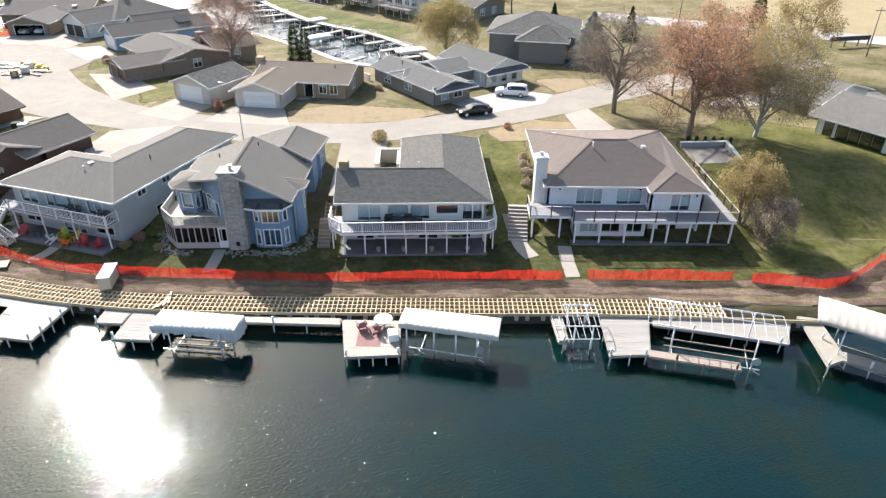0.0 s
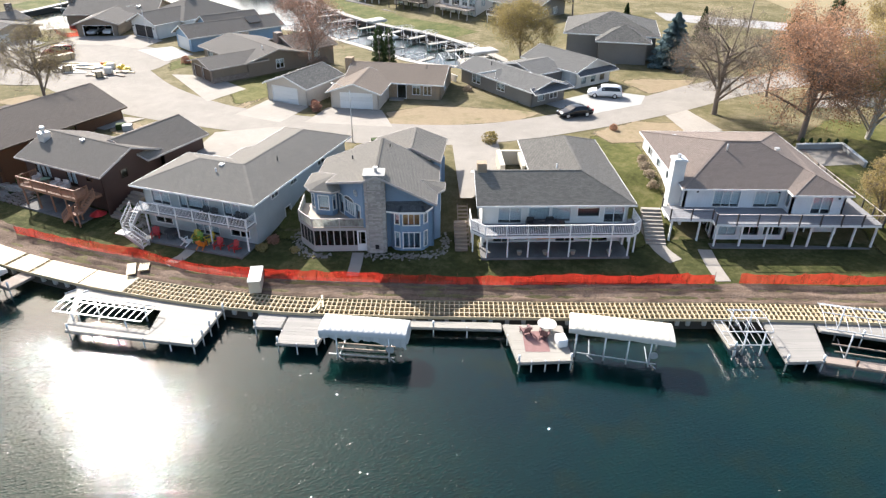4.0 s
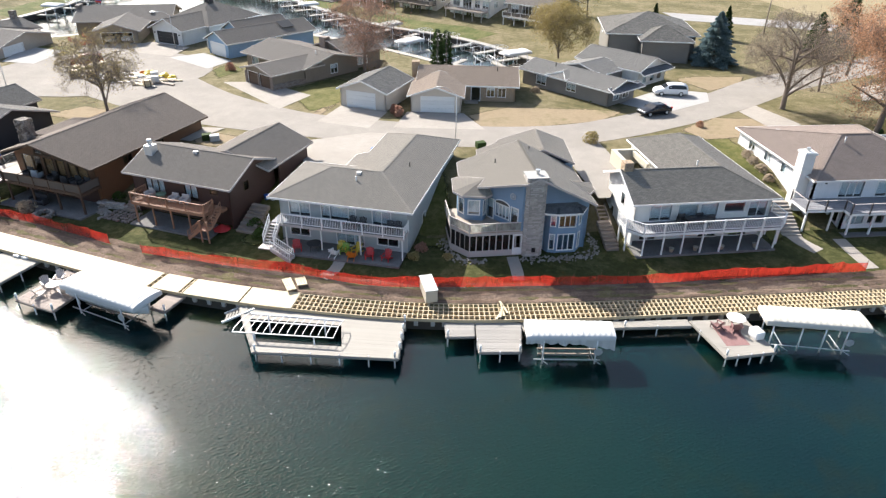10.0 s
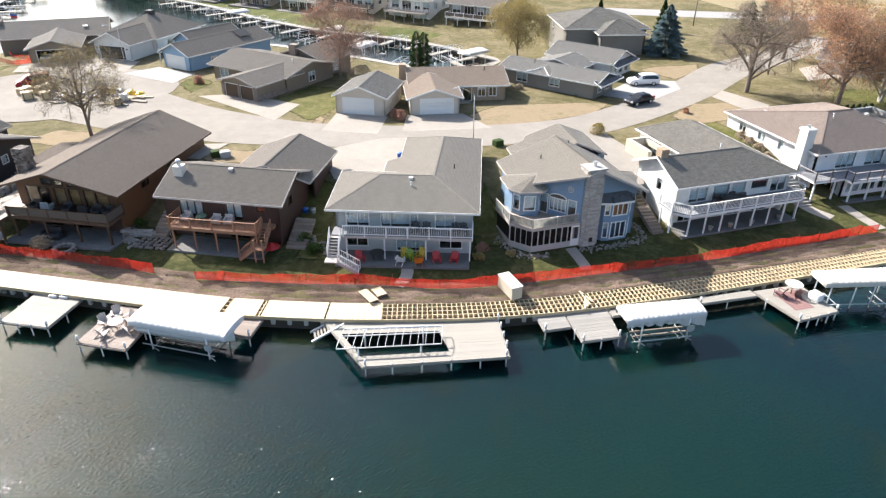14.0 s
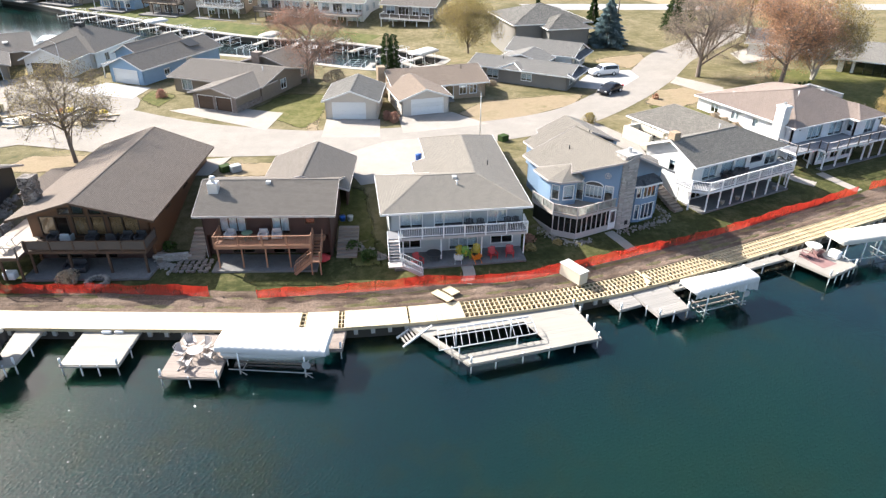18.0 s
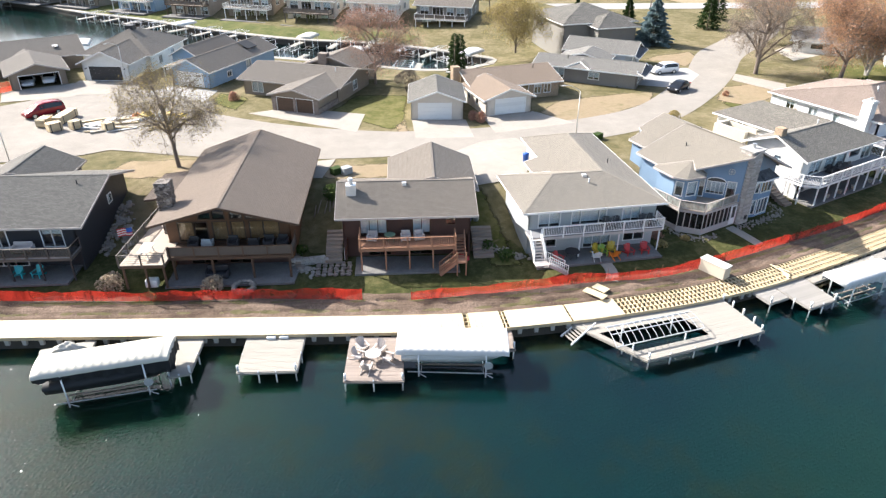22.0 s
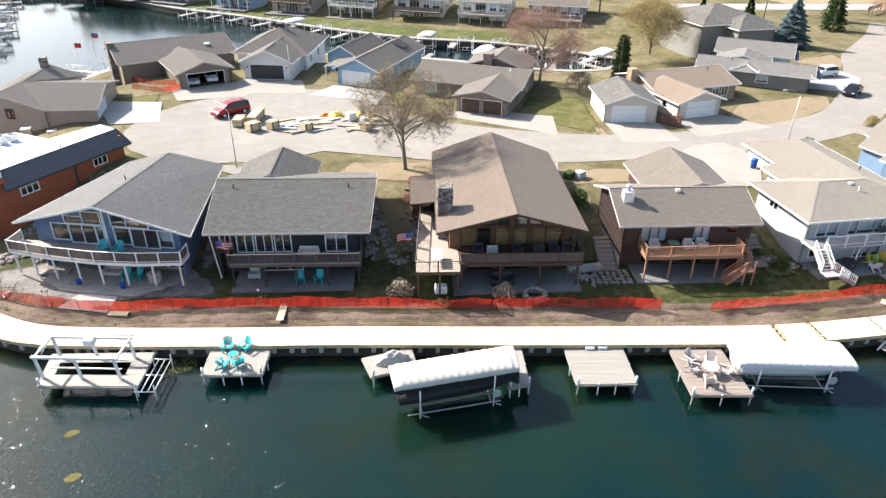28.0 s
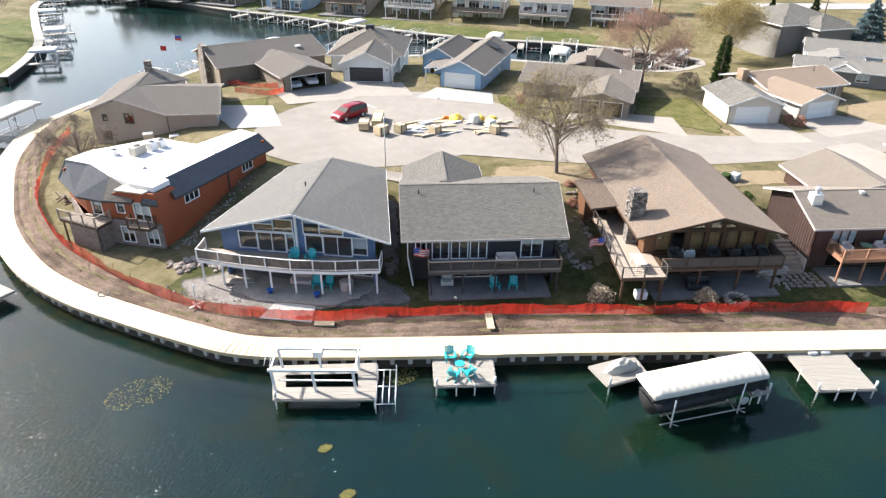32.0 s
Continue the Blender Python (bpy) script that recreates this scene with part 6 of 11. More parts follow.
def house_dark_brown():
    H = House("house", -57.8, 66.3, 1.8, -25, "dark brown lake house with grey roof and red-stained balcony")
    e, r = 6.35, 8.05
    H.roof([[(-0.6, -0.6, e), (12.1, -0.6, e), (12.1, 3.8, r), (-0.6, 3.8, r)], [(-0.6, 3.8, r), (12.1, 3.8, r), (12.1, 8.4, e), (-0.6, 8.4, e)]], "s_dusk", "taupe", label="grey-brown shingle gable roof")
    H.roof([[(8.4, 4.4, 8.1), (12.8, 5.0, e), (12.8, 14.0, e), (8.6, 14.0, 8.1)], [(8.6, 14.0, 8.1), (4.0, 14.0, e), (4.0, 6.0, e), (8.4, 4.4, 8.1)]], "s_dusk", "taupe", name="garage_roof")
    H.wall((0, 0), (11.5, 0), 4.2, 6.3, "w_brown", [(1.6, 3.9, 4.3, 6.1, 3, 0.9, "sliding_door"), (6.3, 7.8, 4.3, 6.1, 2, 0.9, "sliding_door"), (9.3, 10.1, 5.3, 6.0, 1, 0)], "brown")
    H.wall((0, 0.6), (11.5, 0.6), 1.8, 4.2, "w_brown", [(2.2, 4.2, 2.0, 3.8, 2, 0, "sliding_door"), (6, 8, 2.0, 3.8, 2, 0, "sliding_door")], "brown", name="lower_wall")
    H.wall((11.5, 0), (11.5, 7.8), 1.8, [(0, 6.3), (3.8, 7.9), (7.8, 6.3)], "w_brown", [(2.4, 3.2, 5.0, 5.9, 1, 0)], "brown")
    H.wall((11.5, 7.8), (0, 7.8), 1.8, 6.3, "w_brown")
    H.wall((0, 7.8), (0, 0), 1.8, [(0, 6.3), (4.0, 7.9), (7.8, 6.3)], "w_brown")
    H.blocks("batten", [(-0.05, -0.003, 0.2 + 0.36 * i, 0.27 + 0.36 * i, 3.0, 6.18 + 1.5 * (1 - abs(0.23 + 0.36 * i - 3.8) / 3.9)) for i in range(21)], "umber")
    H.blocks("footing", [(-0.07, -0.003, 0.02, 7.7, 1.8, 2.98)], "taupe", "pale concrete footing")
    H.wall((12.3, 7.6), (12.3, 13.4), 1.8, 6.3, "w_brown")
    H.wall((12.3, 13.4), (4.6, 13.4), 1.8, [(0, 6.3), (3.8, 7.8), (7.7, 6.3)], "w_brown", [(1.3, 5.6, 4.7, 6.0, 1, "brown", "garage")])
    H.wall((4.6, 13.4), (4.6, 7.8), 1.8, 6.3, "w_brown")
    H.floors([(0.2, 0.8), (11.3, 0.8), (11.3, 7.6), (0.2, 7.6)], (4.15, 1.9))
    d = H.deck([(1.5, -2.25), (10.0, -2.15), (10.0, -0.7), (11.0, -0.7), (11.0, 0), (1.5, 0)], 4.2, "redwood", "redwood", [(1.65, -2.05), (3.8, -2.05), (5.9, -2.0), (8.0, -2.0), (9.85, -1.95)], "redwood", 1.85)
    H.rail([(1.5, 0), (1.5, -2.25), (10.0, -2.15), (10.0, -0.75)], 4.2, 0.95, "redwood", "balusters", "redwood", 2.0, d)
    H.stairs((10.45, -0.7, 4.15), (10.45, -2.3, 3.1), 0.8, "redwood", "redwood", 6)
    H.slab("landing", [(10.0, -3.2), (10.95, -3.2), (10.95, -2.3), (10.0, -2.3)], 3.1, 0.12, "redwood", "red-stained stair landing")
    H.blocks("landing_post", [(10.02, 10.14, -3.15, -3.03, 1.7, 4.0), (10.8, 10.92, -3.15, -3.03, 1.7, 4.0)], "redwood")
    H.stairs((10.0, -2.75, 3.05), (8.55, -2.75, 1.8), 0.85, "redwood", "redwood", 7)
    H.slab("patio", [(1.0, -2.6), (10.4, -2.6), (10.4, 0.6), (1.0, 0.6)], 1.86, 0.2, "patio", "grey patio under the balcony")
    bm = bmesh.new()
    box(bm, 0.3, 1.2, 2.0, 2.9, 6.8, 8.35)
    ch = H.add("chimney", bm, "alum", None, "pale metal-clad chimney")
    bm = bmesh.new()
    rod(bm, (0.75, 2.45, 8.35), (0.75, 2.45, 8.8), 0.2, n=12)
    rod(bm, (0.75, 2.45, 8.8), (0.75, 2.45, 8.95), 0.28, 0.2, 12)
    H.add("flue", bm, "metal", ch)
    vent(H, 5.6, 3.3, 7.9, "box")
    return H


def house_lodge():
    H = House("house", -72.0, 71.6, 1.8, -25.4, "brown timber lodge with a broad gable roof and fieldstone chimney")
    e, r = 6.45, 8.65
    H.roof([[(-1.4, -0.3, e), (5.1, -1.3, r), (5.1, 18.6, r), (-1.2, 18.6, e)], [(5.1, -1.3, r), (11.5, -0.3, e), (11.5, 18.2, e), (5.1, 18.6, r)]], "s_lodge", "brown", label="warm brown shingle gable roof")
    H.roof([[(-3.6, 5.8, 6.25), (0.2, 5.8, 6.66), (0.2, 12.2, 6.66), (-3.6, 12.2, 6.25)]], "s_umber", "brown", name="wing_roof", label="dark brown low wing roof")
    prof = [(0, 6.35), (5.1, 8.4), (10.7, 6.35)]
    H.wall((-0.2, 1.0), (10.5, 1.0), 4.2, prof, "w_cedar", [(1.0, 2.3, 4.4, 6.2, 1, "amber"), (2.4, 3.5, 4.4, 6.2, 1, 0), (4.0, 5.2, 4.4, 6.2, 1, "amber"), (5.6, 6.7, 4.4, 6.2, 1, "amber"), (7.2, 8.3, 4.4, 6.2, 1, "amber"), (8.4, 9.7, 4.4, 6.2, 1, "amber"),
                                                               (2.9, 3.9, 6.5, 7.1, 1, 0), (4.1, 5.1, 6.5, 7.7, 1, 0), (5.6, 6.6, 6.5, 7.5, 1, 0), (6.9, 7.8, 6.5, 7.0, 1, 0)], "brown")
    H.wall((-0.2, 1.2), (10.5, 1.2), 1.8, 4.2, "w_brown", [(1.6, 3.8, 2.0, 3.8, 2, 0, "sliding_door"), (5, 7, 2.0, 3.8, 2, 0, "sliding_door")], "brown", name="lower_wall")
    H.wall((10.5, 1.0), (10.5, 18), 1.8, 6.35, "w_cedar", [(4, 5.2, 5, 6, 2, 0), (9, 10.2, 5, 6, 2, 0)], "brown")
    H.wall((10.5, 18), (-0.4, 18), 1.8, [(0, 6.35), (5.4, 8.4), (10.9, 6.35)], "w_cedar", [(1.2, 5.6, 4.75, 6.0, 1, "brown", "garage")], "brown")
    H.wall((-0.4, 18), (-0.2, 1.0), 1.8, 6.35, "w_cedar", [(14.3, 15.6, 4.4, 6.2, 2, 0)], "brown")
    H.wall((-3.4, 11.2), (-3.4, 8.6), 1.8, 5.9, "w_cedar")
    H.wall((-0.4, 11.2), (-3.4, 11.2), 1.8, 6.1, "w_cedar")
    H.wall((-3.4, 8.6), (-0.4, 8.6), 1.8, 6.1, "w_cedar", [(1.0, 2.2, 4.3, 5.7, 1, 0)], "brown")
    H.floors([(0, 1.4), (10.3, 1.4), (10.3, 17.8), (-0.2, 17.8)], (4.15, 1.9))
    d = H.deck([(0.4, -1.6), (10.9, -1.6), (10.9, 1.0), (0.4, 1.0)], 4.2, "brown", "brown", [(0.7, -1.4), (4.0, -1.4), (7.4, -1.4), (10.6, -1.4)], "brown", 1.85, 0.18)
    H.rail([(0.6, -1.6), (10.9, -1.6), (10.9, 0.9)], 4.2, 0.95, "brown", "panel", "umber", 1.9, d)
    d2 = H.deck([(-3.2, -2.9), (0.5, -2.9), (0.5, 1.0), (-0.3, 1.0), (-0.3, 8.4), (-2.6, 8.4), (-3.0, 1.2)], 4.25, "decktan", "brown", [(-3.0, -2.7), (-1.2, -2.7), (0.3, -2.7), (-2.8, 1.0)], "brown", 1.85, 0.16)
    H.rail([(-2.6, 8.0), (-3.0, 1.2), (-3.2, -2.9), (0.5, -2.9), (0.5, -1.7)], 4.25, 0.95, "umber", "cable", "dark", 1.7, d2)
    bm = bmesh.new()
    prism(bm, [(-1.15, 2.75), (0.0, 2.7), (0.05, 3.8), (-1.1, 3.85)], 1.8, 9.2)
    bmesh.ops.recalc_face_normals(bm, faces=bm.faces[:])
    H.add("chimney", bm, "cobble", None, "massive fieldstone chimney")
    bm = bmesh.new()
    for i in range(240):
        a = random.uniform(0, 6.28)
        z = random.uniform(6.2, 9.12)
        x, y = -0.55 + max(-0.56, min(0.56, 1.1 * math.cos(a))), 3.28 + max(-0.53, min(0.53, 1.1 * math.sin(a)))
        bmesh.ops.create_icosphere(bm, subdivisions=2, radius=random.uniform(0.10, 0.16), matrix=pose(x, y, z, 0, 0, random.uniform(0, 180)) @ Matrix.Diagonal((1, 1, 0.7, 1)))
    H.add("stone_facing", bm, "cobble", None, "", False)["kind"] = "stuff"
    H.slab("patio", [(0, -2.6), (10.9, -2.4), (11.2, 1.2), (0, 1.2)], 1.87, 0.2, "patio", "grey patio under the deck")
    return H


def house_charcoal():
    H = House("house", -89.8, 81.0, 1.8, -25.5, "charcoal lake house with grey shingles, white windows and a long deck")
    e, r = 6.35, 8.5
    H.roof([[(-0.8, -0.6, e), (13.1, -0.6, e), (13.5, 6.0, r), (-0.9, 6.0, r)], [(-0.9, 6.0, r), (13.5, 6.0, r), (13.1, 12.4, e), (-0.8, 12.4, e)]], "s_dark", "taupe", label="dark grey shingle gable roof")
    H.roof([[(3.4, 7.6, 8.2), (7.3, 9.0, 6.5), (7.3, 15.0, 6.5), (3.4, 15.0, 8.2)], [(3.4, 15.0, 8.2), (-0.6, 15.0, 6.5), (-0.6, 9.0, 6.5), (3.4, 7.6, 8.2)]], "s_dark", "taupe", name="garage_roof")
    H.wall((0, 0), (12.2, 0), 4.2, 6.3, "w_char", [(0.4, 1.2, 5.0, 6.1, 2, 0), (1.8, 3.1, 4.3, 6.1, 2, 0.0, "french_door"), (3.4, 4.7, 4.3, 6.1, 2, 0.0, "french_door"), (5.0, 6.3, 4.3, 6.1, 2, 0.0, "french_door"), (9.3, 11.0, 4.3, 6.1, 2, 0.4, "sliding_door")])
    H.wall((0, 0.8), (12.2, 0.8), 1.8, 4.2, "w_char", [(3.6, 6.9, 2.0, 3.7, 3, 0, "french_door")], name="lower_wall")
    H.wall((12.2, 0), (12.2, 11.8), 1.8, [(0, 6.3), (6.0, 8.3), (11.8, 6.3)], "w_char", [(7.2, 8.0, 5.0, 5.8, 1, 0)])
    H.wall((12.2, 11.8), (0, 11.8), 1.8, 6.3, "w_char")
    H.wall((0, 11.8), (0, 0), 1.8, [(0, 6.3), (5.8, 8.3), (11.8, 6.3)], "w_char")
    H.wall((6.8, 11.8), (6.8, 14.6), 1.8, 6.4, "w_char")
    H.wall((6.8, 14.6), (0, 14.6), 1.8, [(0, 6.4), (3.4, 8.0), (6.8, 6.4)], "w_char", [(1.0, 5.6, 4.75, 6.0, 1, "white", "garage")])
    H.wall((0, 14.6), (0, 11.8), 1.8, 6.4, "w_char")
    H.floors([(0.2, 1.0), (12, 1.0), (12, 11.6), (0.2, 11.6)], (4.15, 1.9))
    d = H.deck([(1.4, -2.0), (12.3, -2.0), (12.3, 0), (1.4, 0)], 4.2, "deckgrey", "umber", [(1.6, -1.85), (4.2, -1.85), (6.9, -1.85), (9.5, -1.85), (12.1, -1.85)], "dark", 1.85)
    H.rail([(1.4, 0), (1.4, -2.0), (12.3, -2.0), (12.3, 0)], 4.2, 0.9, "umber", "panel", "screen", 1.8, d)
    H.slab("patio", [(1.4, -2.6), (11.6, -2.4), (11.6, 0.8), (1.4, 0.8)], 1.88, 0.2, "patio", "grey-blue concrete patio")
    bm = bmesh.new()
    beam(bm, (-0.3, -0.5, 6.2), (-0.3, -0.1, 4.6), 0.09)
    beam(bm, (-0.3, -0.1, 4.6), (0.1, -0.4, 1.9), 0.09)
    H.add("downpipe", bm, "trim", None, "white downpipe")
    vent(H, 0.8, 4.8, 8.1, "black")
    vent(H, 11.0, 4.8, 8.1, "black")
    return H


def house_blue_gable():
    H = House("house", -103.2, 90.3, 1.8, -36, "slate-blue lake house with a wide glazed gable and white deck")
    e, r = 6.35, 8.6
    H.roof([[(-1.3, -0.9, e), (6.8, -1.2, r), (6.5, 12.0, 8.3), (1.89, 12.5, 6.86)], [(6.8, -1.2, r), (14.8, -0.8, e), (11.76, 12.75, 7.03), (6.5, 12.0, 8.3)], [(11.76, 12.75, 7.03), (1.89, 12.5, 6.86), (6.5, 12.0, 8.3)]], "s_grey", label="grey shingle gable roof")
    prof = [(0, 6.2), (6.8, 8.4), (13.3, 6.3)]
    H.wall((0, 0), (13.3, 0), 4.2, prof, "w_dblue", [(1.6, 3.1, 4.6, 6.1, 1, 0), (3.25, 5.6, 4.4, 6.1, 2, 0, "sliding_door"), (5.75, 6.35, 4.6, 6.1, 1, 0), (7.4, 8.8, 4.6, 6.1, 1, 0), (8.95, 11.3, 4.4, 6.1, 2, 0, "sliding_door"), (11.45, 12.6, 4.6, 6.1, 1, 0),
                                                       (3.0, 4.6, 6.3, 6.9, 1, "amber"), (4.7, 6.3, 6.3, 7.4, 1, "amber"), (7.3, 8.6, 6.3, 7.5, 1, 0), (8.7, 10.6, 6.3, 6.8, 1, "amber")], label="slate-blue boarded gable wall")
    H.wall((0, 0.6), (13.3, 0.6), 1.8, 4.2, "facing", [(2.4, 3.9, 2.4, 3.8, 1, 0), (4.4, 7.2, 2.0, 3.8, 3, 0, "sliding_door"), (7.6, 9.2, 2.4, 3.8, 2, 0.5), (11.3, 12.8, 2.2, 3.8, 2, 0)], name="lower_wall", label="brown stone-faced lower wall")
    H.wall((13.3, 0), (10.4, 13.2), 1.8, 6.25, "w_dblue")
    H.wall((10.4, 13.2), (1.8, 12.8), 1.8, 6.25, "w_dblue", [(2.0, 6.6, 4.75, 6.0, 1, "white", "garage")])
    H.wall((1.8, 12.8), (0, 0), 1.8, 6.25, "w_dblue")
    H.floors([(0.2, 0.8), (13, 0.8), (10.3, 13), (2, 12.6)], (4.15, 1.9))
    poly = [(-1.6, 0.0), (-1.5, -1.9), (2.5, -2.4), (6.8, -2.6), (10.5, -2.3), (14.0, -1.6), (13.9, 0), (0, 0)]
    d = H.deck(poly, 4.2, "decktan", "trim", [(-1.3, -1.7), (0.6, -2.0), (2.6, -2.2), (4.9, -2.35), (7.0, -2.4), (9.2, -2.25), (11.5, -1.95), (13.7, -1.5)], "trim", 1.85)
    H.rail([(-1.6, 0.0), (-1.5, -1.9), (2.5, -2.4), (6.8, -2.6), (10.5, -2.3), (14.0, -1.6), (13.9, -0.2)], 4.2, 0.95, "trim", "panel", "panel", 2.0, d)
    H.slab("patio", [(1.5, -2.4), (4.0, -3.7), (10.5, -3.7), (13.0, -1.2), (13.3, 0.6), (0.5, 0.6)], 1.80, 0.2, "paver", "grey-brown paved terrace beside bare earth")
    vent(H, 6.1, 5.0, 8.35, "black")
    bm = bmesh.new()
    box(bm, 6.55, 6.75, -0.12, 0.0, 4.2, 8.2)
    H.add("gable_trim", bm, "trim", None, "white centre post of the gable")
    return H


def house_red_flat():
    H = House("house", -107.2, 97.6, 1.8, 37, "red-stained timber house with a white flat roof and dark mansard edge")
    top = [(0.3, 0.35), (2.3, 0.35), (2.4, 1.05), (16.0, 1.0), (16.4, 3.6), (10.6, 4.6), (10.4, 9.6), (4.6, 13.0), (1.8, 13.2), (2.0, 10.0), (0.6, 6.0), (0.1, 3.0)]
    H.slab("flat_roof", top, 7.75, 0.5, "membrane", "white membrane flat roof")
    H.roof([[(1.7, -0.6, 6.3), (16.4, -0.7, 6.3), (16.2, 1.0, 7.72), (2.3, 1.05, 7.72)]], "s_slate", "dark", name="mansard", label="dark slate mansard")
    H.roof([[(-1.7, 8.2, 6.2), (-1.4, 4.8, 6.2), (0.6, 6.0, 7.72), (2.0, 10.0, 7.72)], [(0.6, 13.2, 6.2), (-1.7, 8.2, 6.2), (2.0, 10.0, 7.72), (1.8, 13.2, 7.72)]], "s_slate", "dark", name="mansard")
    H.roof([[(-1.5, 5.0, 6.3), (-0.7, 2.3, 6.3), (0.9, 2.4, 7.6), (0.6, 6.0, 7.72)]], "s_dusk", "dark", name="mansard", label="grey shingled hip")
    H.wall((0, 0), (15.8, 0), 1.8, [(0, 7.24), (2.1, 7.24), (2.9, 6.5), (15.8, 6.5)], "w_red", [(3.4, 5.2, 5.0, 6.0, 3, 0.4), (11.8, 13.4, 5.0, 6.0, 3, 0.4)], label="red-stained upright boards")
    H.wall((15.8, 0), (15.8, 4.2), 1.8, 7.2, "w_red")
    H.wall((15.8, 4.2), (10.4, 4.4), 1.8, 7.2, "w_red")
    H.wall((10.4, 4.4), (10.2, 9.4), 1.8, 7.2, "w_red")
    H.wall((10.2, 9.4), (1.0, 12.8), 1.8, 7.2, "w_red")
    H.wall((1.0, 12.8), (-1.0, 8.0), 4.3, 6.4, "w_red")
    H.wall((-1.0, 8.0), (-0.9, 5.0), 4.3, 6.4, "w_red", [(0.8, 1.9, 4.4, 6.0, 1, 0.5, "sliding_door")])
    H.wall((-0.9, 5.0), (0, 0), 4.3, [(0, 6.5), (1.4, 7.24), (5.08, 7.24)], "w_red", [(0.8, 1.5, 5.0, 6.0, 1, 0.5), (2.6, 4.2, 4.4, 6.1, 2, 0.7, "sliding_door")])
    H.wall((1.0, 12.8), (-1.6, 8.2), 1.8, 4.3, "facing", name="lower_wall")
    H.wall((-1.6, 8.2), (-1.2, 4.6), 1.8, 4.3, "facing", name="lower_wall")
    H.wall((-1.2, 4.6), (-0.2, -0.2), 1.8, 4.35, "facing", [(0.7, 1.9, 2.2, 3.7, 2, 0.5), (3.3, 4.4, 2.2, 3.7, 2, 0.7)], name="lower_wall", label="brown stone-faced lower wall")
    H.floors([(0.2, 0.3), (15.5, 0.3), (10, 9), (1, 12), (-0.6, 6)], (4.25,))
    H.slab("canopy", [(-0.95, 3.9), (-0.45, 1.0), (0.35, 0.9), (0.2, 4.0)], 7.36, 0.13, "cream", "flat cream canopy over the balcony")
    H.roof([[(-0.55, 1.3, 6.3), (-0.2, -0.35, 6.3), (0.35, 0.4, 7.3), (0.2, 1.2, 7.3)]], "s_slate", "dark", name="corner_hip")
    d = H.deck([(-1.0, 2.4), (-1.7, 2.2), (-1.2, 0.2), (-0.3, 0.3)], 4.3, "timber", "brown")
    H.rail([(-0.95, 2.5), (-1.75, 2.2), (-1.2, 0.1), (-0.3, 0.25)], 4.3, 0.9, "brown", "cable", "brown", 1.0, d)
    d = H.deck([(-1.0, 8.0), (-1.0, 4.9), (-2.9, 4.9), (-2.9, 9.6)], 4.2, "decktan", "brown", [(-2.8, 9.3)], "brown", 1.6)
    H.rail([(-1.2, 4.9), (-2.9, 4.9), (-2.9, 9.6)], 4.2, 0.95, "decktan", "balusters", "decktan", 1.4, d)
    H.wall((-2.8, 5.0), (-1.2, 5.0), 1.6, 3.9, "facing", name="lower_wall")
    H.wall((-2.8, 8.6), (-2.8, 5.0), 1.6, 3.9, "facing", name="lower_wall")
    for i, (x, y, w, dd, h) in enumerate(((5.2, 7.4, 1.5, 0.9, 0.9), (7.0, 7.0, 0.8, 0.8, 0.9), (8.0, 6.8, 0.9, 0.8, 0.8), (4.4, 9.4, 0.7, 0.7, 0.6))):
        bm = soft_box(x, x + w, y, y + dd, 7.75, 7.75 + h, 0.05)
        u = H.add("roof_unit", bm, "alum" if i else "cream", None, "boxy roof-top air unit")
        bm = bmesh.new()
        rod(bm, (x + w / 2, y + dd / 2, 7.75 + h), (x + w / 2, y + dd / 2, 7.8 + h), min(w, dd) * 0.36, n=16)
        H.add("fan_grille", bm, "black", u)
    vent(H, 9.3, 1.0, 7.8, "pipe")
    vent(H, 3.4, 4.6, 7.8, "box")
    bm = bmesh.new()
    box(bm, 9.4, 9.6, -0.06, 0.0, 1.8, 6.3)
    H.add("corner_trim", bm, "dark", None, "dark joint board")
    return H


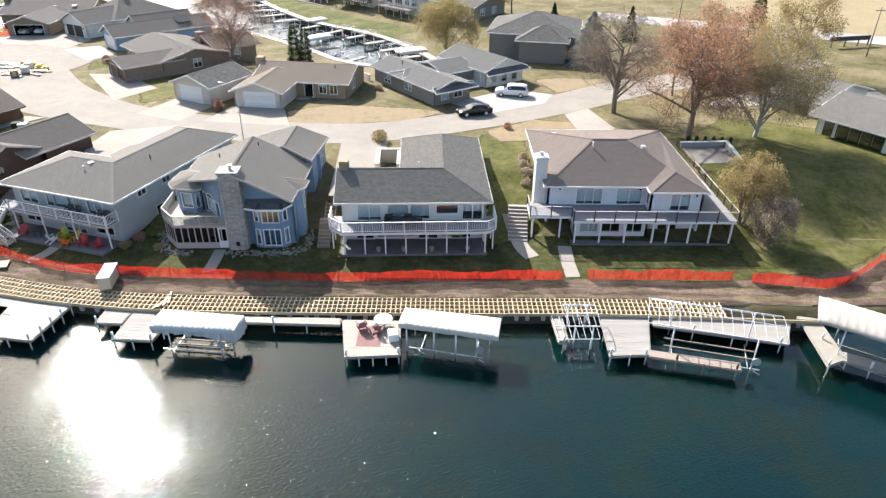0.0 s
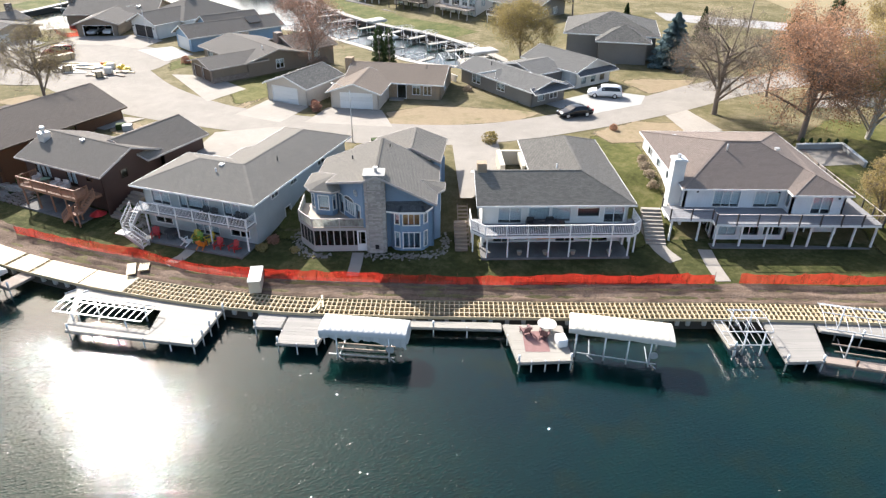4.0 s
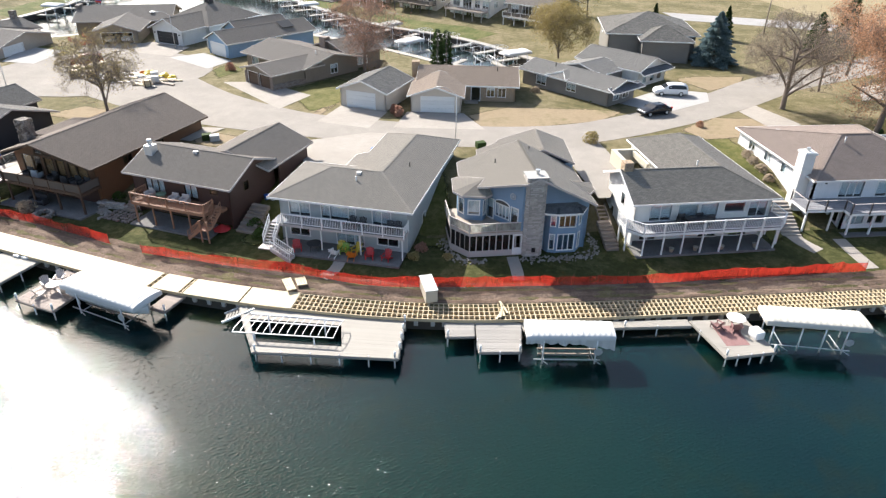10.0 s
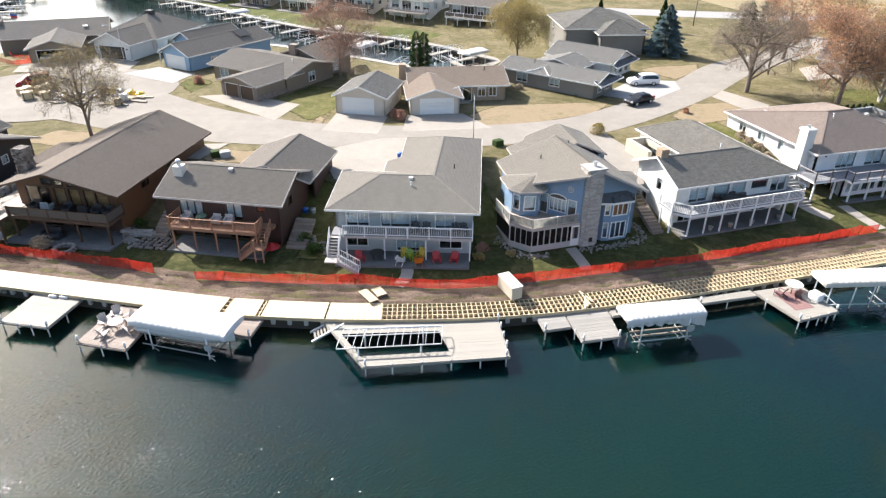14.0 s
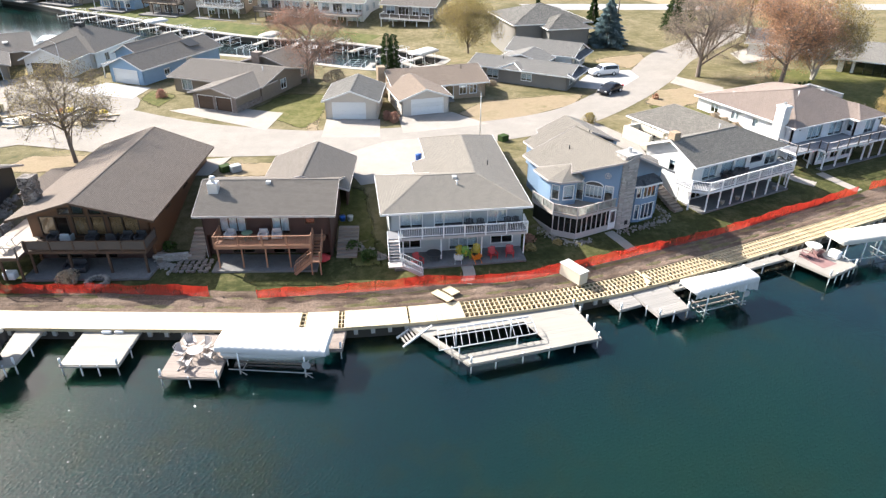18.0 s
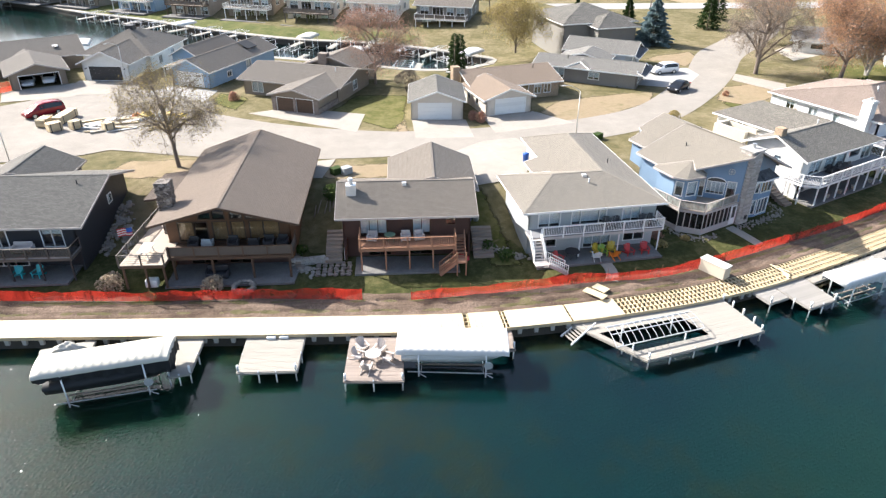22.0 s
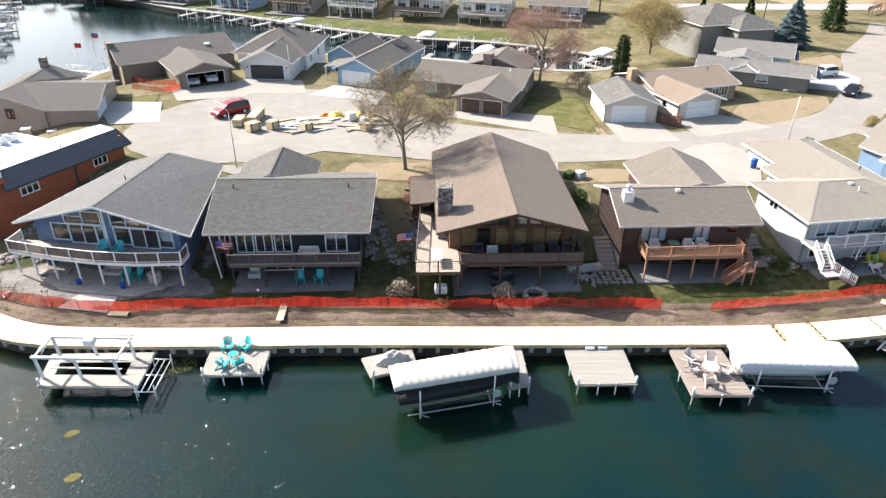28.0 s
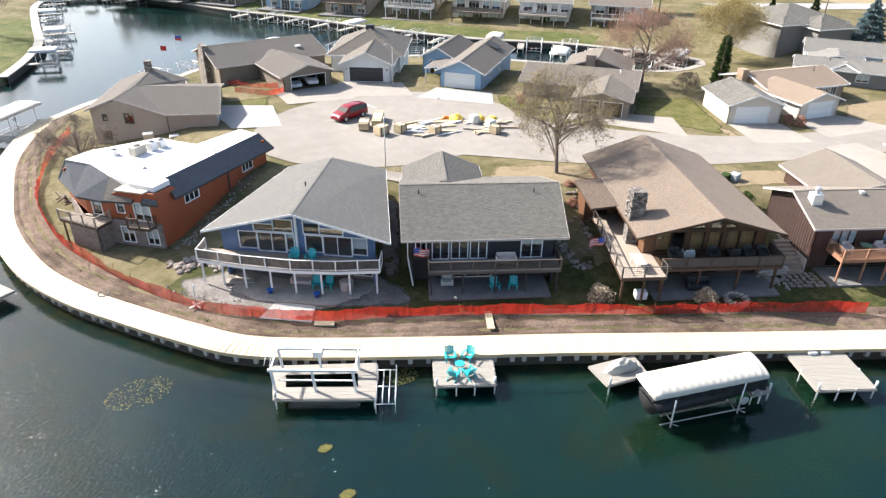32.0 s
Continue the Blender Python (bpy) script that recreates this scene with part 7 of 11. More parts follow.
def house_tan_point():
    H = House("house", -109.0, 121.5, 3.2, -7, "tan house on the point with a grey-brown gable roof")
    el, ap, va, ri = (-2.97, 8.6, 6.4), (0.64, 7.13, 7.9), (6.47, 3.11, 6.4), (12.74, 1.26, 6.4)
    fl, fr, bk = (3.1, 12.0, 8.02), (13.67, 8.43, 7.9), (5.6, 20.6, 8.2)
    H.roof([[el, ap, fl, bk, (1.2, 22.6, 6.5)], [ap, va, fl], [va, ri, fr, fl], [fl, fr, (14.7, 15.4, 6.4), (8.6, 17.3, 6.5)], [fl, (8.6, 17.3, 6.5), (10.2, 19.6, 6.4), bk]], "s_dusk", "taupe", label="grey-brown shingle roof")
    H.wall((-2.4, 8.75), (6.35, 3.7), 1.8, [(0, 6.4), (3.7, 7.7), (10.1, 6.35)], "w_tan", [(1.6, 2.1, 5.1, 5.8, 1, 0), (4.6, 5.7, 4.9, 6.1, 2, 0), (1.0, 2.2, 2.6, 3.6, 2, 0)], "umber")
    H.wall((6.35, 3.7), (12.3, 1.9), 1.8, 6.35, "w_tan")
    H.wall((12.3, 1.9), (14.2, 14.9), 1.8, [(0, 6.35), (6.6, 7.7), (13.1, 6.35)], "w_tan", [(1.2, 5.8, 4.75, 6.2, 1, "white", "garage")])
    H.wall((14.2, 14.9), (9.8, 16.4), 1.8, 6.35, "w_tan")
    H.wall((9.8, 16.4), (9.8, 19.2), 1.8, 6.35, "w_tan")
    H.wall((9.8, 19.2), (1.4, 22.2), 1.8, [(0, 6.35), (4.6, 7.9), (8.9, 6.4)], "w_tan")
    H.wall((1.4, 22.2), (-2.4, 8.75), 1.8, 6.4, "w_tan")
    bm = bmesh.new()
    beam(bm, (6.5, 3.35, 6.2), (6.5, 3.35, 3.6), 0.1)
    H.add("downpipe", bm, "umber", None, "dark downpipe")
    bm = bmesh.new()
    box(bm, 4.6, 5.6, 19.0, 20.0, 7.0, 9.5)
    H.add("chimney", bm, "cobble", None, "stone chimney")
    for i, (x, w) in enumerate(((3.4, 1.2), (6.4, 4.6))):
        bm = soft_box(x, x + w, 3.0 - 0.3 * x + 0.2, 4.0 - 0.3 * x + 0.2, 3.4, 4.2 + 0.3 * (i == 0), 0.05)
        tagged(place(H, part("air_conditioner" if i == 0 else "covered_trailer", bm, "metal" if i == 0 else "alum")), "grey metal unit beside the tan house" if i == 0 else "low covered trailer beside the tan house", "air conditioner" if i == 0 else "trailer")
    return H


LAKE = [f() for f in (house_white_hip, house_white_deck, house_blue_chimney, house_grey, house_dark_brown, house_lodge, house_charcoal, house_blue_gable, house_red_flat, house_tan_point)]


# ---- docks and boat lifts on the lake ----
Z_DOCK = 1.0


def flat_frame(corners):
    """A frame at the first corner with x along the first edge; the corners in it."""
    c = [Vector((*p, 0)) for p in corners]
    a = math.atan2(c[1].y - c[0].y, c[1].x - c[0].x)
    inv = Matrix.Rotation(-a, 4, "Z")
    return math.degrees(a), [(inv @ (p - c[0])).to_2d() for p in c]


def bars(ob, name, spans, mat, w=0.08, label=""):
    """One object for each bar."""
    for i, (p, q) in enumerate(spans):
        bm = bmesh.new()
        beam(bm, p, q, w)
        part(name, bm, mat, ob, label if i == 0 else "")


def pipes(ob, name, spans, mat, r=0.04, label=""):
    for i, (p, q) in enumerate(spans):
        bm = bmesh.new()
        rod(bm, p, q, r, n=8)
        part(name, bm, mat, ob, label if i == 0 else "", True)


def dock(corners, mat, label, posts=None, z=Z_DOCK, caps="trim", group="docks", hole=None, plank=0.14, tall=0.55, high=(0, 2)):
    """Boards on a frame over posts in the water; corners run from the back left round to the front left."""
    a, c = flat_frame(corners)
    ob = thing("dock", corners[0][0], corners[0][1], z, a, label, "dock", group)
    bl, br, fr, fl = c
    depth = max((fl - bl).length, (fr - br).length)
    n = max(2, int(depth / plank))
    mats = []
    for i in range(n):
        t = (i + 0.5) / n
        p, q = bl.lerp(fl, t), br.lerp(fr, t)
        spans = [(0.0, 1.0)]
        if hole and hole[2] < t < hole[3]:
            spans = [(0.0, hole[0]), (hole[1], 1.0)]
        for s0, s1 in spans:
            if s1 - s0 < 0.02:
                continue
            u, v = p.lerp(q, s0), p.lerp(q, s1)
            d = v - u
            mats.append(Matrix.Translation((*((u + v) / 2), -0.02 + random.uniform(-0.004, 0.004))) @ Matrix.Rotation(math.atan2(d.y, d.x), 4, "Z") @ Matrix.Diagonal((d.length + random.uniform(-0.03, 0.03), depth / n - 0.014, 0.04, 1)))
    many_boxes("planking", mats, mat, ob)["kind"] = "stuff"
    rim = [(bl, br), (br, fr), (fr, fl), (fl, bl)]
    bars(ob, "rim_beam", [((*p, -0.13), (*q, -0.13)) for p, q in rim], mat if caps == "trim" else "timber", 0.14)
    if posts is None:
        posts = [(fl.lerp(fr, t)) for t in (0.02, 0.5, 0.98)] + [bl.lerp(fl, 0.5), br.lerp(fr, 0.5)]
    else:
        posts = [bl.lerp(br, u).lerp(fl.lerp(fr, u), v) for u, v in posts]
    for i, p in enumerate(posts):
        bm = bmesh.new()
        h = tall * (1 if i in high else 0.12)
        rod(bm, (p.x, p.y, -2.6), (p.x + random.uniform(-.03, .03), p.y, h), 0.055, n=8)
        part("post", bm, "metal" if caps == "trim" else "timber", ob, "", True)
        if h > 0.3:
            bm = bmesh.new()
            rod(bm, (p.x, p.y, h - 0.45), (p.x, p.y, h + 0.03), 0.085, n=10)
            part("post_sleeve", bm, caps, ob, "", True)
    return ob


def canopy(corners, mat, label, z=3.0, arch=0.45, drop=0.35, skin=True, cradle=True, boat=None, valance=None, ribs=7, frame_mat="alum", low=-2.6, slats=False):
    """A boat lift: posts and cradle in the water under an arched canvas or its bare ribs."""
    a, c = flat_frame(corners)
    ob = thing("boat_lift", corners[0][0], corners[0][1], 1.0, a, label, "boat lift", "boat lifts")
    L = (c[1].x + c[2].x) / 2 - (c[0].x + c[3].x) / 2
    W = ((c[0] - c[3]).length + (c[1] - c[2]).length) / 2
    zz = z - 1.0

    def skew(x, y):
        t = x / max(L, 0.1)
        return c[0].lerp(c[1], t).lerp(c[3].lerp(c[2], t), -y / W)

    prof = [(0, -drop), (0, 0), (0.06, arch * 0.45), (0.2, arch * 0.8), (0.38, arch * 0.97), (0.5, arch), (0.62, arch * 0.97), (0.8, arch * 0.8), (0.94, arch * 0.45), (1, 0), (1, -drop)]
    if skin:
        n = 96
        bm = bmesh.new()
        rows = []
        for i in range(n + 1):
            t = i / n
            end = min(1.0, min(t, 1 - t) * 14)
            sag = -0.034 * abs(math.sin(t * math.pi * 16)) ** 0.7 + 0.02 * noise.noise((t * 14, a, 0))
            rows.append([bm.verts.new((*skew(L * t, -W * v), zz + (h * (0.55 + 0.45 * end) if h > 0 else h) + (sag if 0 < v < 1 else 0) + (0.05 * noise.noise((t * 9, v * 3, a)) if h < 0 else 0))) for v, h in prof])
        for p, q in zip(rows, rows[1:]):
            for i in range(len(prof) - 1):
                bm.faces.new((p[i], q[i], q[i + 1], p[i + 1]))
        for r in (rows[0][::-1], rows[-1]):
            bm.faces.new(r)
        bmesh.ops.recalc_face_normals(bm, faces=bm.faces[:])
        part("canopy", bm, mat, ob, "", True)
    else:
        for i in range(ribs + 1):
            bm = bmesh.new()
            pts = [Vector((*skew(L * i / ribs, -W * v), zz + h)) for v, h in prof[1:-1]]
            for p, q in zip(pts, pts[1:]):
                beam(bm, p, q, 0.038)
            weld(bm)
            part("rib", bm, mat, ob)
        bars(ob, "purlin", [(Vector((*skew(0, -W * v), zz + h)), Vector((*skew(L, -W * v), zz + h))) for v, h in ((0, 0), (0.5, arch), (1, 0))], mat, 0.06)
    posts = [(0.2, 0.04), (0.8, 0.04), (0.2, 0.96), (0.8, 0.96)] if not slats else [(0.1, 0.04), (0.9, 0.04), (0.08, 0.96), (0.36, 0.96), (0.58, 0.96), (0.79, 0.96)]
    pipes(ob, "post", [((*skew(L * u, -W * v), low), (*skew(L * u, -W * v), zz - 0.02)) for u, v in posts], frame_mat, 0.06)
    pipes(ob, "canopy_rail", [(Vector((*skew(0.02 * L, -W * v), zz - 0.05)), Vector((*skew(0.98 * L, -W * v), zz - 0.05))) for v in (0.02, 0.98)], frame_mat, 0.045)
    if cradle:
        bars(ob, "cradle_beam", [(Vector((*skew(L * u, -W * 0.1), -0.72)), Vector((*skew(L * u, -W * 0.9), -0.72))) for u in (0.22, 0.78)] + [(Vector((*skew(L * 0.1, -W * 0.97), -0.55)), Vector((*skew(L * 0.86, -W * 0.97), -0.62)))], frame_mat, 0.06)
        if not slats:
            bars(ob, "bunk", [(Vector((*skew(L * 0.16, -W * v), -0.6)), Vector((*skew(L * 0.84, -W * v), -0.6))) for v in (0.36, 0.64)], "timber", 0.1)
        pipes(ob, "brace", [(Vector((*skew(L * u, -W * 0.96), -0.7)), Vector((*skew(L * (u + 0.13), -W * 1.02), -1.3))) for u in (0.2, 0.8)], frame_mat, 0.025)
        bm = bmesh.new()
        bmesh.ops.create_cone(bm, cap_ends=True, segments=20, radius1=0.32, radius2=0.32, depth=0.05, matrix=Matrix.Translation((*skew(L * 0.82, -W * 1.03), 0.25)) @ Matrix.Rotation(math.pi / 2, 4, "X"))
        part("winch_wheel", bm, frame_mat, ob, "round winch wheel")
    if boat:
        n, ring = 22, 9
        bm = bmesh.new()
        rows = []
        for i in range(n + 1):
            t = i / n
            w = W * 0.42 * min(1, (1 - (max(0, t - 0.55) / 0.45) ** 2) ** 0.5 if t < 1 else 0.02) * (0.93 + 0.07 * min(1, t * 6))
            w = max(w, 0.03)
            keel = -0.15 + 0.75 * max(0, t - 0.6) ** 1.6
            top = 0.85 + 0.15 * t
            sec = [(-1, top), (-1.02, top - 0.25), (-0.8, keel + 0.25), (-0.35, keel + 0.06), (0, keel), (0.35, keel + 0.06), (0.8, keel + 0.25), (1.02, top - 0.25), (1, top)]
            rows.append([bm.verts.new((*(skew(L * (0.04 + 0.95 * t), -W / 2) + Vector((0, s * w))), h)) for s, h in sec])
        for p, q in zip(rows, rows[1:]):
            for i in range(ring - 1):
                bm.faces.new((p[i], q[i], q[i + 1], p[i + 1]))
        bm.faces.new(rows[0])
        bmesh.ops.recalc_face_normals(bm, faces=bm.faces[:])
        hull = part("hull", bm, boat[0], None, "", True)
        tagged(hull, boat[2], "boat")
        hull.name = "boat"
        hull.matrix_world = ob.matrix_world.copy()
        bm = bmesh.new()
        rws = []
        for i in range(n + 1):
            t = i / n
            w = W * 0.43 * min(1, (1 - (max(0, t - 0.55) / 0.45) ** 2) ** 0.5 if t < 1 else 0.02)
            w = max(w, 0.03)
            top = 0.86 + 0.15 * t
            crown = 0.6 * max(0.0, math.sin(math.pi * min(1, 0.08 + t * 0.92)))
            rws.append([bm.verts.new((*(skew(L * (0.04 + 0.95 * t), -W / 2) + Vector((0, s * w * 1.03))), top + crown * (1 - abs(s) ** 1.6) - 0.22 * (abs(s) == 1) + 0.03 * noise.noise((t * 7, s * 3, a)))) for s in (-1, -0.98, -0.6, -0.25, 0, 0.25, 0.6, 0.98, 1)])
        for p, q in zip(rws, rws[1:]):
            for i in range(8):
                bm.faces.new((p[i], q[i], q[i + 1], p[i + 1]))
        bmesh.ops.recalc_face_normals(bm, faces=bm.faces[:])
        part("boat_cover", bm, boat[1], hull, "fitted canvas boat cover", True)
    if valance:
        bm = bmesh.new()
        n = 60
        rim = [skew(L * i / n, -W * 0.97) for i in range(n + 1)] + [skew(L, -W * (0.97 - 0.94 * i / 18)) for i in range(1, 19)]
        back = [skew(L * i / n, -W * 0.03) for i in range(n + 1)]
        for line in (rim, back):
            rows = []
            for i, p in enumerate(line):
                t = min(1.0, i / n)
                deep = 0.55 + 0.55 * t ** 2 + 0.30 * noise.noise((i * 0.17, a, 1)) + 0.14 * noise.noise((i * 0.6, a, 4))
                wave = Vector((0.05 * math.sin(i * 1.3), 0.09 * math.sin(i * 0.9 + 1)))
                rows.append([bm.verts.new((*(p + wave * f), zz - 0.05 - deep * f)) for f in (0, 0.4, 0.75, 1)])
            for p, q in zip(rows, rows[1:]):
                for i in range(3):
                    bm.faces.new((p[i], q[i], q[i + 1], p[i + 1]))
        part("side_curtain", bm, valance, ob, "hanging canvas side", True)
    return ob


def chair(x, y, z, a, mat, label, group):
    """A slatted garden chair with sloping seat, fan back and broad arms."""
    ob = thing("garden_chair", x, y, z, a, label, "chair", group)
    for i in range(4):
        u = -0.24 + 0.16 * i
        bm = bmesh.new()
        beam(bm, (u, -0.30, 0.36), (u, 0.22, 0.24), 0.14, 0.025)
        part("seat_slat", bm, mat, ob)
    for i in range(5):
        u = -0.26 + 0.13 * i
        bm = bmesh.new()
        beam(bm, (u * 0.8, 0.2, 0.22), (u * 1.15, 0.5, 0.98 - abs(i - 2) * 0.05), 0.115, 0.025)
        part("back_slat", bm, mat, ob)
    for s in (-1, 1):
        bm = bmesh.new()
        box(bm, s * 0.36 - 0.07, s * 0.36 + 0.07, -0.42, 0.36, 0.52, 0.55)
        part("armrest", bm, mat, ob)
        bm = bmesh.new()
        beam(bm, (s * 0.33, -0.34, 0), (s * 0.33, -0.34, 0.52), 0.09, 0.03)
        part("front_leg", bm, mat, ob)
        bm = bmesh.new()
        beam(bm, (s * 0.30, -0.32, 0.33), (s * 0.30, 0.62, 0.02), 0.03, 0.12)
        part("back_leg", bm, mat, ob)
    return ob


def round_table(x, y, z, r, h, mat, label):
    ob = thing("round_table", x, y, z, 0, label, "table")
    bm = bmesh.new()
    lathe(bm, [(r * 0.96, h - 0.04), (r, h - 0.02), (r, h), (r * 0.97, h + 0.01)], 24)
    part("tabletop", bm, mat, ob)
    for i in range(4):
        c, s = math.cos(i * math.pi / 2 + 0.7), math.sin(i * math.pi / 2 + 0.7)
        pipes(ob, "leg", [((c * r * 0.7, s * r * 0.7, 0), (c * r * 0.55, s * r * 0.55, h - 0.04))], mat, 0.03)
    return ob


D = {}
D["tarp_lift"] = canopy([(30.7, 44.4), (39.0, 38.6), (37.0, 35.4), (28.9, 41.0)], "canvasg", "boat lift under a grey canvas canopy", 3.4, 0.5, 0.15)
dock([(29.9, 45.0), (31.4, 44.6), (31.0, 39.4), (29.2, 38.6)], "dockp", "narrow white dock finger beside a covered lift", [(0, 1), (1, 1), (0.5, 0.5)])
dock([(31.2, 40.3), (36.5, 37.3), (36.0, 36.2), (30.6, 39.2)], "dockp", "white cross walk of a boat lift", [(0.3, 1), (0.9, 1)])
canopy([(16.9, 44.3), (26.6, 41.8), (25.5, 38.3), (15.9, 40.9)], "alum", "boat lift with bare canopy ribs", 3.2, 0.3, skin=False, ribs=13)
dock([(13.3, 44.7), (17.3, 44.7), (16.1, 39.8), (13.0, 39.6)], "dock", "weathered grey dock on pipe posts", [(0.02, 0.97), (0.5, 1), (0.9, 1), (0.0, 0.4)])
dock([(16.1, 40.4), (22.6, 38.9), (22.4, 38.0), (16.0, 39.6)], "docko", "narrow rusty dock finger beside the lift", [(0.3, 1), (0.6, 1), (0.95, 1)], caps="rust")
canopy([(9.2, 44.8), (12.7, 44.8), (12.6, 41.5), (9.3, 41.4)], "alum", "low bare aluminium lift frame", 1.15, 0.05, skin=False, ribs=6, cradle=False)
canopy([(10.0, 44.6), (12.6, 44.6), (12.5, 41.6), (10.1, 41.6)], "alum", "small open lift frame with arched bars", 2.3, 0.25, skin=False, ribs=3, cradle=False)
dock([(9.2, 44.8), (10.1, 44.8), (10.1, 41.3), (9.35, 41.3)], "dockp", "narrow pale dock board beside the lift frame", [(0.5, 1)])
dock([(-8.0, 44.1), (-3.3, 44.0), (-3.1, 39.6), (-7.2, 39.3)], "dockp", "pale dock with a red rug and lounge chairs", [(0.02, 0.97), (0.5, 0.99), (0.98, 0.97), (0.0, 0.3), (0.25, 0.99), (0.75, 0.99)])
canopy([(-2.8, 43.6), (4.8, 42.2), (4.4, 39.7), (-3.25, 41.35)], "canvas", "boat lift under a cream canvas canopy", 2.6, 0.28, 0.34, slats=True)
dock([(-21.8, 44.75), (-8.2, 44.3), (-8.2, 43.4), (-21.8, 43.9)], "dockp", "weathered narrow dock walk along the seawall", [(0.2, 0.9), (0.4, 0.9), (0.6, 0.9), (0.8, 0.9)])
dock([(-25.5, 45.3), (-21.9, 44.9), (-22.6, 41.2), (-25.8, 41.4)], "dock", "weathered dock with white posts", [(0.03, 0.98), (0.5, 1), (0.97, 0.98), (0.0, 0.6), (1, 0.6)])
dock([(-28.0, 45.4), (-25.7, 45.2), (-25.9, 43.4), (-28.1, 43.5)], "dock", "small side dock platform tilted by ice", [(0.05, 0.95)])
canopy([(-22.1, 43.2), (-15.4, 42.4), (-15.65, 40.35), (-22.35, 40.9)], "canvasw", "boat lift under a white canopy with torn curtains", 2.55, 0.3, 0.3, valance="canvasw")
dock([(-45.0, 49.2), (-31.2, 46.1), (-32.0, 41.1), (-42.9, 42.8)], "dockp", "large pale dock round an open boat slip", [(0.02, 0.98), (0.2, 0.98), (0.98, 0.98), (0.4, 0.98), (0.6, 0.98), (0.8, 0.98), (1, 0.05), (1, 0.28), (1, 0.52), (1, 0.76), (0.05, 0.6)], hole=(0.04, 0.62, 0.30, 0.80), high=(0, 2, 6, 7, 8, 9))
canopy([(-43.6, 46.9), (-36.1, 45.3), (-36.8, 43.1), (-44.6, 44.5)], "alum", "boat slip frame with bare canopy ribs", 1.7, 0.22, skin=False, ribs=13, cradle=False)
dock([(-61.4, 56.1), (-57.9, 54.3), (-60.0, 49.5), (-63.8, 51.5)], "docko", "tan dock with a white table and chairs", [(0.02, 0.98), (0.5, 1), (0.98, 0.98), (0, 0.5), (1, 0.5)])
dock([(-51.2, 51.6), (-49.8, 50.9), (-50.9, 48.7), (-52.3, 49.4)], "docko", "small tan dock end beside a lift", [(0.95, 0.95)])
canopy([(-58.4, 53.6), (-51.1, 49.7), (-52.6, 47.05), (-59.8, 51.2)], "canvasw", "boat lift under a bright white canopy", 2.4, 0.4, 0.33, boat=("hull", "canvasw", "white boat wrapped in a cover on its lift"))
dock([(-68.5, 60.0), (-64.5, 58.0), (-66.4, 54.2), (-70.3, 56.1)], "dockp", "square pale grey dock with two cleat boxes", [(0.02, 0.98), (0.35, 1), (0.98, 0.98), (0.65, 1), (0, 0.5), (1, 0.5)])
canopy([(-82.35, 61.9), (-73.5, 59.9), (-74.5, 57.4), (-83.0, 59.5)], "canvas", "boat lift with a ribbed cream canopy and black boat", 3.0, 0.45, 0.2, valance="darkhull", boat=("darkhull", "darkhull", "black covered boat hanging on its lift"))
dock([(-73.3, 62.7), (-71.4, 61.7), (-73.3, 57.7), (-74.8, 58.0)], "dockp", "pale dock finger with white bumpers", [(0.05, 0.98), (0.5, 1), (0.98, 0.98), (1, 0.5)])
dock([(-82.8, 65.9), (-79.0, 65.3), (-79.6, 63.1), (-83.0, 63.6)], "dockp", "white floating platform with a covered craft", [(0.05, 0.98), (0.95, 0.98)])
dock([(-92.4, 72.4), (-88.4, 70.4), (-89.9, 67.5), (-93.8, 69.4)], "dockp", "small pale dock with teal garden chairs", [(0.02, 0.98), (0.35, 1), (0.98, 0.98), (0.65, 1), (0, 0.5), (1, 0.5)])
dock([(-103.2, 77.0), (-96.4, 73.7), (-98.0, 70.2), (-104.2, 73.5)], "dockp", "pale dock round a white timber boat hoist", [(0.02, 0.98), (0.98, 0.98)], hole=(0.12, 0.82, 0.30, 0.66))
dock([(-121.2, 99.6), (-119.8, 97.4), (-123.5, 95.2), (-124.9, 97.4)], "dockp", "narrow pale dock on metal posts", [(0.05, 0.95), (0.95, 0.95)])


dock([(17.6, 45.0), (28.9, 44.2), (27.3, 41.2), (17.5, 43.6)], "dock", "weathered grey dock under a bare canopy frame", [(0.3, 1), (0.6, 1), (0.95, 1)])
rp = thing("dock_ramp", -43.5, 48.7, 0.0, 0, "broken white dock ramp sloping into the water", "ramp")
for y0, y1 in ((0.6, 0.3), (-0.6, -1.0)):
    bm = bmesh.new()
    beam(bm, (0.0, y0, 1.3), (-2.7, y1, 0.35), 0.09, 0.16)
    part("stringer", bm, "trim", rp)
for i in range(7):
    t = 0.28 + 0.1 * i
    bm = bmesh.new()
    beam(bm, (-2.7 * t, 0.6 - 0.3 * t, 1.32 - 0.95 * t), (-2.7 * t, -0.6 - 0.4 * t, 1.30 - 0.95 * t), 0.16, 0.04)
    part("plank", bm, "dockp", rp)


